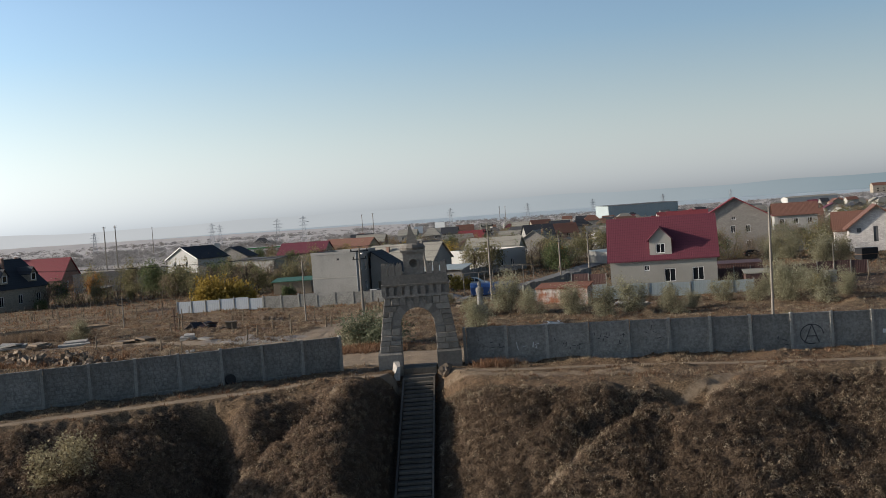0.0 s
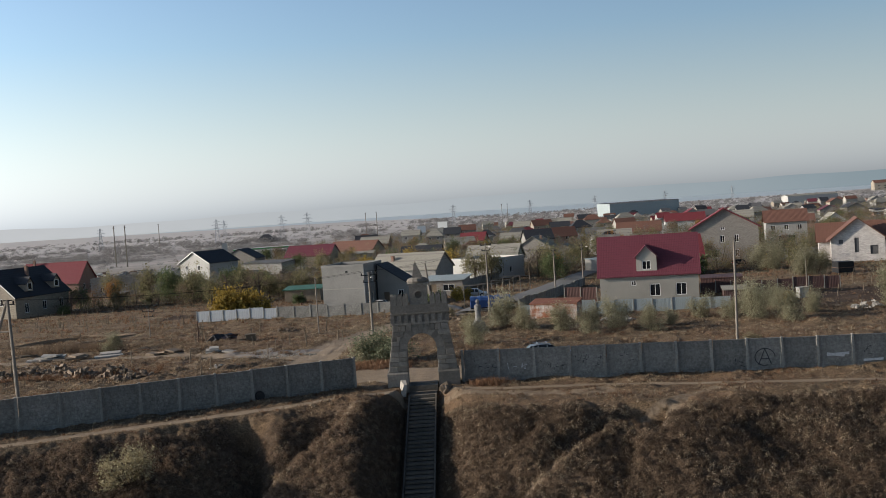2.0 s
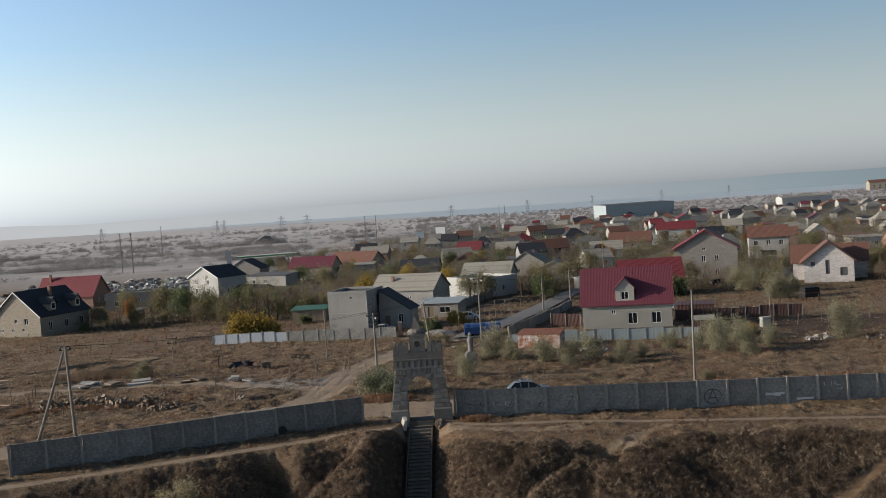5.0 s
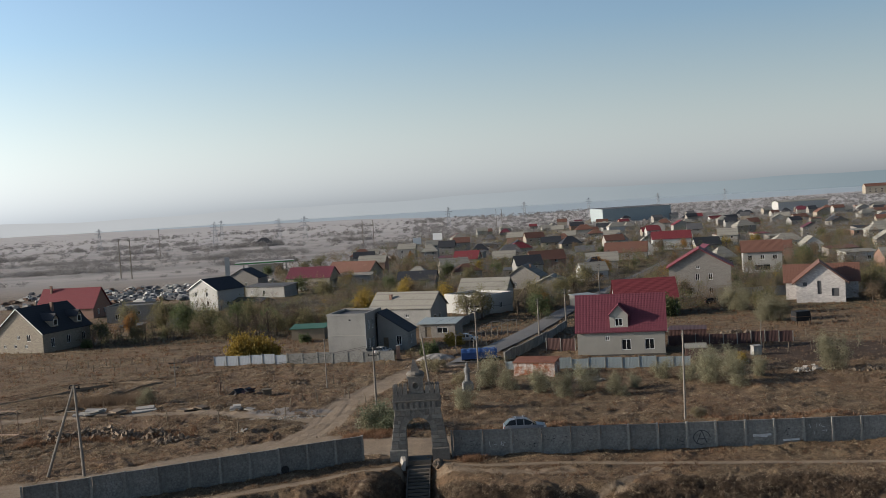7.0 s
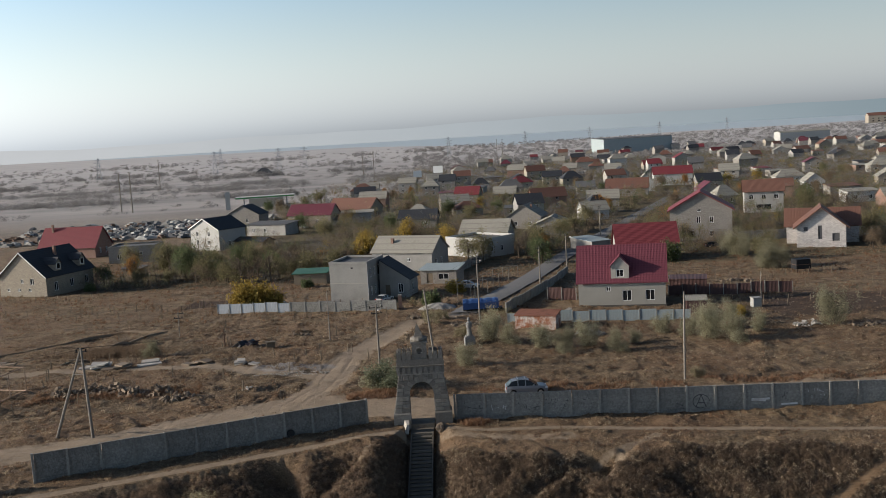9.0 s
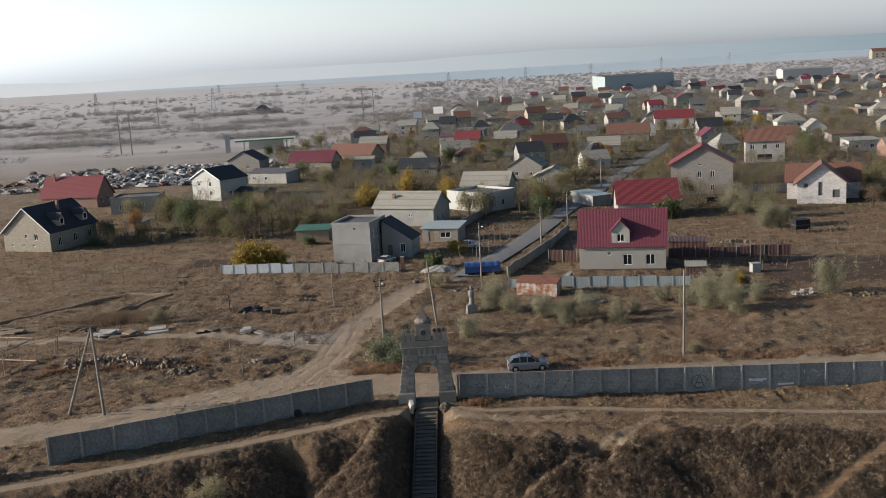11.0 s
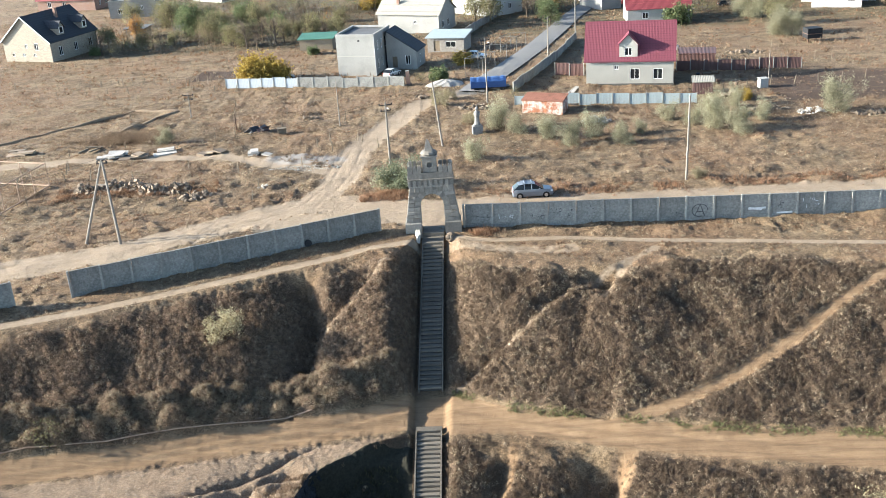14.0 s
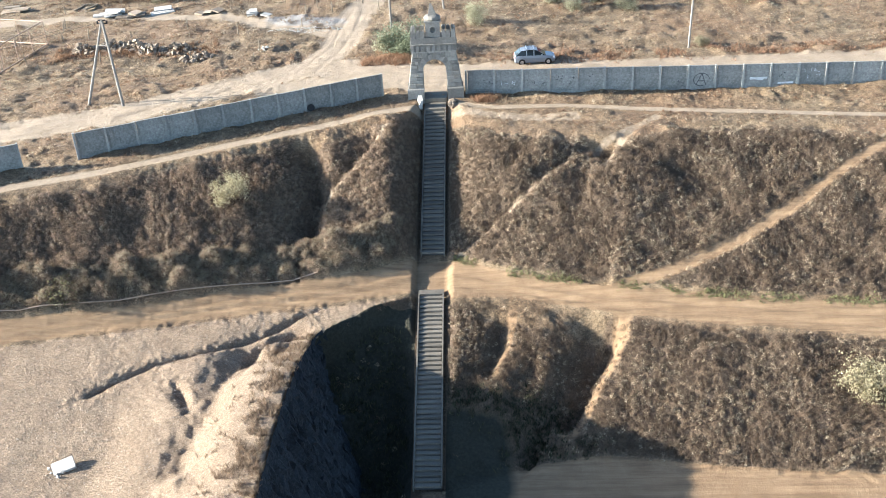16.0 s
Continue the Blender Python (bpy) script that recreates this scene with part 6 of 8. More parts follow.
# ---- loose things in the field ----
def chunk(seed):
    """An angular broken block about one metre across."""
    r = random.Random(seed)
    w, d, h = r.uniform(0.55, 1.0), r.uniform(0.4, 0.75), r.uniform(0.3, 0.6)
    j = lambda v: v * r.uniform(0.65, 1.15)
    low = [(-j(w), -j(d), -j(h)), (j(w), -j(d), -j(h)), (j(w), j(d), -j(h)), (-j(w), j(d), -j(h))]
    top = [(-j(w) * 0.8, -j(d) * 0.8, j(h)), (j(w) * 0.8, -j(d) * 0.8, j(h)), (j(w) * 0.8, j(d) * 0.8, j(h)), (-j(w) * 0.8, j(d) * 0.8, j(h))]
    return Mesh().hexa(low, top)


def rubble(x, y, w, d, n, size, mat, label, seed, name="rubble_heap", tall=0.6):
    rnd = random.Random(seed)
    n, size = int(n * 1.7), size * 0.72
    z0 = gz(x, y)
    h = thing(name, pose(x, y, z0), label, "rubble")
    kinds = [chunk(seed * 10 + k).data("stone", mat) for k in range(4)]
    for i in range(n):
        a, q = rnd.uniform(0, 6.283), math.sqrt(rnd.random())
        px, py = q * math.cos(a) * w / 2, q * math.sin(a) * d / 2
        s = size * rnd.uniform(0.5, 1.3)
        ob = part("stone", kinds[i % 4], mat, h)
        ob.matrix_local = pose(px, py, gz(x + px, y + py) - z0 + s * 0.2 + tall * max(0, 1 - q) * rnd.random(), rnd.uniform(-30, 30), rnd.uniform(-30, 30), rnd.uniform(0, 360)) @ Matrix.Diagonal((s, s, s, 1))
    return h


def slabs(x, y, n, label, seed, mat=None, size=1.6):
    """Stacked broken precast slabs."""
    rnd = random.Random(seed)
    t = thing("slab_stack", pose(x, y, gz(x, y), 0, 0, rnd.uniform(-20, 20)), label, "slabs")
    for i in range(n):
        w, d = size * rnd.uniform(0.6, 1.2), rnd.uniform(0.5, 0.9)
        ob = part("slab", Mesh().box(-w, w, -d, d, -0.09, 0.09, 0.02), mat or RUBBLE, t)
        ob.matrix_local = pose(rnd.uniform(-1.3, 1.3), rnd.uniform(-0.7, 0.7), 0.12 + 0.2 * (i % 3), rnd.uniform(-7, 7), rnd.uniform(-8, 8), rnd.uniform(-25, 25))


def posts():
    rnd = random.Random(11)
    base = None
    spots = [(-35.7, 65.2), (-26.8, 25.8), (-22.6, 18.1), (-22.7, 39.4), (-17.9, 37.8), (-15.9, 37.4), (-72.2, 80.3), (-68.2, 86.8), (-64.1, 90.9), (-53.3, 88.1), (-48.2, 89.4)]
    spots += [(-30 + rnd.uniform(-26, 22), rnd.uniform(12, 70)) for _ in range(34)]
    spots += [(-85 + 4.4 * i, 92 - 0.4 * i) for i in range(18)] + [(-72 + 4.2 * i, 84 - 0.7 * i) for i in range(9)]
    spots += [(45 + 4.0 * i, 62 + 0.6 * i) for i in range(9)] + [(44 + 4.5 * i, 96) for i in range(12)]
    for x, y in spots:
        z = gz(x, y)
        if base is None:
            base = solid("wooden_post", Mesh().rod((0, 0, -0.3), (0, 0, 1.35), 0.075, 0.06, 6), WOOD, pose(x, y, z), "weathered wooden fence post in dry grass", "post", "field posts")
        else:
            copy_thing(base, pose(x, y, z + rnd.uniform(-0.3, 0.3), rnd.uniform(-8, 8), rnd.uniform(-8, 8), 0))


def loose():
    rnd = random.Random(4)
    # dark sheet heap and box
    t = thing("sheet_heap", pose(-28.8, 47.7, gz(-28.8, 47.7)), "heap of dark bent roofing sheets in the field", "scrap")
    for i in range(7):
        ob = part("sheet", Mesh().box(-0.9, 0.9, -0.5, 0.5, -0.03, 0.03), [ROOF_FELT, SHEET_BROWN, ROOF_DARK][i % 3], t)
        ob.matrix_local = pose(rnd.uniform(-1.4, 1.6), rnd.uniform(-0.6, 0.6), 0.5 + rnd.uniform(-0.2, 0.4), rnd.uniform(-50, 50), rnd.uniform(-45, 45), rnd.uniform(0, 180))
    solid("wooden_crate", Mesh().box(-0.6, 0.6, -0.5, 0.5, 0.1, 0.75).box(-0.7, 0.7, -0.6, 0.6, 0.75, 0.85).box(-0.55, -0.4, -0.45, 0.45, -0.1, 0.1).box(0.4, 0.55, -0.45, 0.45, -0.1, 0.1), WOOD, pose(-24.5, 46.1, gz(-24.5, 46.1), 0, 0, 15), "old brown wooden crate in the field", "crate")
    t = thing("iron_post", pose(-32.2, 49.5, gz(-32.2, 49.5)), "rusty iron post with a short crossbar", "post")
    part("upright", Mesh().rod((0, 0, -0.3), (0, 0, 2.6), 0.09, 0.09, 6), IRON, t)
    part("crossbar", Mesh().box(-0.35, 0.35, -0.05, 0.05, 1.6, 1.75), IRON, t)
    slabs(-47.3, 37.1, 6, "stack of pale broken concrete slabs by the track", 2, CHALK, 1.2)
    slabs(-44.4, 36.5, 5, "loose pale concrete slabs by the track", 3, RUBBLE, 1.1)
    slabs(-39.6, 38.5, 2, "two long pale concrete beams in the grass", 6, CHALK, 1.5)
    slabs(-32.9, 36.6, 5, "broken slabs in the grass", 7, RUBBLE, 1.0)
    slabs(-25.5, 35.1, 4, "flat broken slabs beside the gravel", 9, CHALK, 0.8)
    slabs(-62.8, 41.9, 6, "heap of slabs and planks", 12, RUBBLE, 1.2)
    for i, (x, y, w) in enumerate([(-45.6, 20.7, 4.4), (-42.6, 21.7, 4), (-39, 20.9, 4.5), (-36.5, 19.5, 4), (-33.5, 19.4, 4), (-30.1, 16, 4)]):
        rubble(x, y, w, 2.8, 34, 0.5, RUBBLE, "long heap of broken stone and concrete in weeds", 30 + i, tall=1.3)
    rubble(-21.6, 54.9, 3.4, 2.2, 24, 0.35, RUBBLE, "low heap of earth and stone", 41, "earth_heap")
    rubble(-18, 26.6, 10, 2.6, 150, 0.14, GRAVEL, "spread grey gravel along the track", 42, "gravel_heap", 0.35)
    rubble(22.6, 44.5, 4.4, 2.6, 46, 0.36, CHALK, "heap of white chalky rubble", 43, tall=1.0)
    rubble(54, 44.8, 4.2, 2.4, 44, 0.34, CHALK, "heap of pale rubble", 44, tall=0.9)
    rubble(48.7, 47.6, 6.0, 1.8, 44, 0.4, RUBBLE, "ruined low stone wall", 45, "ruined_wall", 0.7)
    rubble(62.4, 42.4, 7.0, 2.6, 46, 0.42, RUBBLE, "heap of broken building blocks", 46)
    rubble(45.8, 57, 5.0, 3.0, 50, 0.5, RUBBLE, "jumble of garden scrap and boards", 47, "scrap_heap", 1.2)
    rubble(5.5, 56.3, 8.0, 3.0, 40, 0.45, RUBBLE, "dark heap of earth and stones by the junction", 48, "earth_heap", 0.8)
    rubble(-4.2, 65.2, 3.0, 1.6, 20, 0.35, RUBBLE, "heap of stones by the gate", 49)
    rubble(-22.2, 18.3, 1.6, 1.2, 8, 0.28, CHALK, "white plaster lumps in the grass", 50)
    rubble(-25.9, -50.3, 1.6, 1.2, 5, 0.3, CHALK, "broken white slab in a hole", 51, tall=0.1)
    solid("concrete_slab", Mesh().box(-0.8, 0.8, -0.55, 0.55, -0.1, 0.1, 0.03), CHALK, pose(-25.5, -49.8, gz(-25.5, -49.8) + 0.18, 14, -6, 28), "white concrete slab lying on bare soil", "slab")
    # rusty pipe frames by the dirt road
    t = thing("pipe_frame", pose(0, 0, 0), "pale rusty welded pipe frame standing in weeds", "frame")
    p = [(-67.8, 28.7), (-51.5, 23.6), (-54, 10.6), (-70.6, 15.2)]
    for i in range(4):
        a, b = p[i], p[(i + 1) % 4]
        za, zb = gz(*a), gz(*b)
        part("rail", Mesh().rod((a[0], a[1], za + 3.2), (b[0], b[1], zb + 3.2), 0.07, 0.07, 6), PIPE, t)
        part("rail", Mesh().rod((a[0], a[1], za + 0.15), (b[0], b[1], zb + 0.15), 0.09, 0.09, 6), PIPE, t)
        for k in range(4):
            x, y = a[0] + (b[0] - a[0]) * k / 4, a[1] + (b[1] - a[1]) * k / 4
            part("upright", Mesh().rod((x, y, gz(x, y) - 0.2), (x, y, gz(x, y) + 3.25), 0.065, 0.065, 6), PIPE, t)
    # timber balks
    for i, (x, y, r) in enumerate(((-53.4, 41.6, 82), (-51.4, 41, 75), (-52.1, 43.3, 10))):
        solid("timber_balk", Mesh().box(-1.6, 1.6, -0.1, 0.1, 0, 0.2), WOOD, pose(x, y, gz(x, y) + 0.06, 0, 4, r), "old timber balk lying by slabs", "timber")
    # planks edging old beds in the field
    for a, b in (((-70.2, 46.3), (-53.5, 66.4)), ((-53.5, 66.4), (-45.8, 65.2)), ((-45.8, 64.6), (-54.4, 45.8))):
        l = math.hypot(b[0] - a[0], b[1] - a[1])
        m = loft([[(a[0] + (b[0] - a[0]) * k / 12 + ox, a[1] + (b[1] - a[1]) * k / 12 + ox * 0.4, gz(a[0] + (b[0] - a[0]) * k / 12, a[1] + (b[1] - a[1]) * k / 12) + oz) for ox, oz in ((-0.5, -0.1), (-0.2, 0.25), (0.2, 0.28), (0.5, -0.1), (-0.5, -0.1))] for k in range(13)])
        solid("earth_ridge", m, EARTH, pose(0, 0, 0), "low earth ridge round an old garden bed", "ridge")
    # monument by the junction, one plain shape
    m = Mesh().box(-0.75, 0.75, -0.6, 0.6, -0.2, 1.3, 0.03).box(-0.55, 0.55, -0.45, 0.45, 1.3, 1.5, 0.03)
    m.lathe([(0.42, 1.5), (0.36, 2.0), (0.34, 2.5), (0.46, 3.0), (0.42, 3.35), (0.18, 3.5), (0.16, 3.58), (0.24, 3.75), (0.22, 3.95), (0.08, 4.1)], 12)
    solid("monument", m, surface("monument_plaster", (0.24, 0.235, 0.225), spread=0.35, stain=0.5), pose(5, 40.6, gz(5, 40.6), 0, 0, 10), "small grey monument on a plinth among bushes", "monument")
    # thrown-away tyre against the fence
    t = Mesh().lathe([(0.2, -0.1), (0.36, -0.12), (0.4, -0.06), (0.4, 0.06), (0.36, 0.12), (0.2, 0.1)], 16)
    solid("tyre", t, DARK, pose(-13.1, -3.4, gz(-13.1, -3.4) + 0.38, 80, 0, 30), "worn black tyre leaning at the fence", "tyre")


    # thin pipe along the foot of the bank
    run = [(-64.4, -33.2), (-44, -27.2), (-35.2, -25.6), (-27.1, -24.9), (-19.1, -23.4), (-10.2, -21.5)]
    run = [(x, float(lerp(x, FOOT)) + 0.5) for x, _ in run]
    t = thing("ground_pipe", pose(0, 0, 0), "thin pale rusty pipe lying along the foot of the bank", "pipe")
    for a, b in zip(run, run[1:]):
        k = 4
        for i in range(k):
            p = (a[0] + (b[0] - a[0]) * i / k, a[1] + (b[1] - a[1]) * i / k)
            q = (a[0] + (b[0] - a[0]) * (i + 1) / k, a[1] + (b[1] - a[1]) * (i + 1) / k)
            part("length", Mesh().rod((p[0], p[1], gz(*p) + 0.12), (q[0], q[1], gz(*q) + 0.12), 0.06, 0.06, 6), PIPE, t)
    # garden things beyond the crimson-roofed house
    t = thing("water_tank", pose(71, 100.5, gz(71, 100.5), 0, 0, 8), "dark square water tank on a low frame", "tank")
    part("tank", Mesh().box(-1.5, 1.5, -1.2, 1.2, 0.7, 2.6, 0.05), DARK, t)
    for x in (-1.3, 1.3):
        for y in (-1.0, 1.0):
            part("leg", Mesh().box(x - 0.08, x + 0.08, y - 0.08, y + 0.08, -0.2, 0.7), IRON, t)
    part("rim", Mesh().box(-1.58, 1.58, -1.28, 1.28, 1.5, 1.62), IRON, t)
    solid("storage_box", Mesh().box(-0.7, 0.7, -0.6, 0.6, 0, 1.5, 0.04).box(-0.78, 0.78, -0.68, 0.68, 1.5, 1.58), RENDER, pose(51.4, 62.1, gz(51.4, 62.1), 0, 0, 10), "white metal storage box in the garden", "box")
    for i, (x, y) in enumerate(((44, 66), (45.2, 66.4), (47.5, 63.5), (43, 72), (58.5, 81.5), (49.8, 71.0))):
        b = Mesh().lathe([(0.0, 0.0), (0.3, 0.0), (0.3, 0.28), (0.32, 0.3), (0.3, 0.32), (0.3, 0.6), (0.32, 0.62), (0.3, 0.64), (0.3, 0.9), (0.0, 0.9)], 12)
        solid("barrel", b, [DARK, IRON, IRON][i % 3], pose(x, y, gz(x, y)), "old iron barrel in the garden", "barrel", "garden barrels")
    for i, (x, y, r) in enumerate(((46, 75, 10), (52, 78.6, -6), (56, 77.4, 4), (49, 68.5, 30), (62, 79, 0))):
        t = thing("board_stack", pose(x, y, gz(x, y), 0, 0, r), "low stack of grey boards in the garden", "boards")
        for k in range(4):
            ob = part("board", Mesh().box(-1.5, 1.5, -0.14, 0.14, 0, 0.06), WOOD, t)
            ob.matrix_local = pose(rnd.uniform(-0.3, 0.3), 0.3 * (k % 2) + rnd.uniform(-0.1, 0.1), 0.02 + 0.1 * (k // 2), 0, 0, rnd.uniform(-12, 12))


# ---- yard fences ----
def sheet_fence(a, b, h, mat, label, step=2.5, capmat=None):
    f = thing("sheet_fence", pose(a[0], a[1], 0), label, "fence")
    L = math.hypot(b[0] - a[0], b[1] - a[1])
    n = max(1, round(L / step))
    run = math.degrees(math.atan2(b[1] - a[1], b[0] - a[0]))
    w = L / n
    k = 10
    sheet = loft([[(w * i / k, d - 0.015, 0), (w * i / k, d + 0.015, 0), (w * i / k, d + 0.015, h), (w * i / k, d - 0.015, h), (w * i / k, d - 0.015, 0)] for i in range(k + 1) for d in ((0.004 if i % 2 else -0.004),)]).data("sheet", mat)
    stake = Mesh().box(-0.06, 0.06, -0.09, 0.03, -0.3, h + 0.08).data("post", POST)
    for i in range(n + 1):
        x, y = (b[0] - a[0]) * i / n, (b[1] - a[1]) * i / n
        z = gz(a[0] + x, a[1] + y)
        p = part("post", stake, POST, f)
        p.matrix_local = pose(x, y, z, 0, 0, run)
        if i < n:
            p = part("sheet", sheet, mat, f)
            p.matrix_local = pose(x, y, z - 0.05, 0, 0, run)
    return f


def block_fence(a, b, h, label, mat=None, step=3.0):
    f = thing("yard_wall", pose(a[0], a[1], 0), label, "wall")
    L = math.hypot(b[0] - a[0], b[1] - a[1])
    n = max(1, round(L / step))
    run = math.degrees(math.atan2(b[1] - a[1], b[0] - a[0]))
    w = L / n
    slab = Mesh().box(0.08, w - 0.08, -0.06, 0.06, -0.4, h).box(0.05, w - 0.05, -0.09, 0.09, h, h + 0.07).data("panel", mat or CONCRETE)
    stake = Mesh().box(-0.12, 0.12, -0.12, 0.12, -0.4, h + 0.15).data("post", POST)
    for i in range(n + 1):
        x, y = (b[0] - a[0]) * i / n, (b[1] - a[1]) * i / n
        z = gz(a[0] + x, a[1] + y)
        p = part("post", stake, POST, f)
        p.matrix_local = pose(x, y, z, 0, 0, run)
        if i < n:
            p = part("panel", slab, mat or CONCRETE, f)
            p.matrix_local = pose(x, y, z, 0, 0, run)
    return f


def yards():
    sheet_fence((11, 57.1), (39, 53.3), 1.7, SHEET_PALE, "pale blue-grey profiled sheet fence before the grey house")
    sheet_fence((-41.2, 82.3), (-27.3, 79.4), 1.8, SHEET_WHITE, "white profiled sheet fence beside a yellow bush")
    block_fence((-27.3, 79.4), (-7.9, 75.9), 1.7, "grey concrete yard wall before the box house")
    block_fence((11.2, 67), (20.1, 92.7), 1.7, "concrete panel wall along the street")
    block_fence((20.1, 92.7), (26.2, 115.2), 1.5, "concrete panel wall along the street", None)
    block_fence((75.3, 162.9), (89.7, 162.2), 2.4, "grey concrete yard wall", RENDER)
    block_fence((94.6, 159.9), (124.4, 156.6), 2.4, "grey concrete yard wall", RENDER)
    sheet_fence((19.1, 79.2), (24.1, 78), 2.2, SHEET_BROWN, "dark brown sheet fence beside the house")
    sheet_fence((40.4, 77.7), (61.6, 75.7), 1.9, SHEET_BROWN, "dark brown sheet fence behind the garden")
    block_fence((10.6, 152.6), (-1.2, 112.8), 1.8, "grey yard wall along the street", BLOCK_GREY)
    for i in range(9):
        x0 = -50 + i * 4.5
        sheet_fence((x0, 174 + 0.3 * i), (x0 + 4.3, 174.3 + 0.3 * i), 1.3, WOOD, "low picket fence of a garden", 1.1)
    # wire fence on thin posts across the gardens
    for a, b, n in (((48.4, 83.5), (112, 77), 22), ((-72, 92), (-41.4, 86.5), 14), ((-88, 113), (-52, 108), 14)):
        f = thing("wire_fence", pose(a[0], a[1], 0), "sagging wire fence on thin wooden posts", "fence")
        last = None
        for i in range(n + 1):
            x, y = a[0] + (b[0] - a[0]) * i / n, a[1] + (b[1] - a[1]) * i / n
            z = gz(x, y)
            part("post", Mesh().rod((x - a[0], y - a[1], z - 0.2), (x - a[0], y - a[1], z + 1.5), 0.06, 0.05, 5), WOOD, f)
            if last:
                for hgt in (0.5, 1.0, 1.4):
                    part("wire", Mesh().rod((last[0] - a[0], last[1] - a[1], last[2] + hgt), (x - a[0], y - a[1], z + hgt), 0.012, 0.012, 3), IRON, f)
            last = (x, y, z)
    # brick gate posts by the box house
    t = thing("gate_pillar", pose(-7.2, 77.3, gz(-7.2, 77.3)), "red brick gate pillar by the yard wall", "pillar")
    part("pillar", Mesh().box(-0.3, 0.3, -0.3, 0.3, -0.4, 2.3), BRICK, t)
    part("cap", Mesh().box(-0.38, 0.38, -0.38, 0.38, 2.3, 2.42, 0.06), POST, t)


# ---- vehicles ----
TYRE = surface("tyre_rubber", (0.02, 0.02, 0.02), 0.9, stain=0.1)
RIM = surface("alloy_rim", (0.45, 0.45, 0.46), 0.35, 0.8, stain=0.1)
LAMP = surface("lamp_glass", (0.6, 0.6, 0.6), 0.15, stain=0.0, relief=0)
TAIL = surface("tail_lamp", (0.35, 0.02, 0.02), 0.2, stain=0.0, relief=0)


def paint(name, colour):
    m = surface(name, colour, 0.42, 0.2, spread=0.04, stain=0.08, relief=0)
    m.node_tree.nodes["Principled BSDF"].inputs["Coat Weight"].default_value = 0.25
    return m


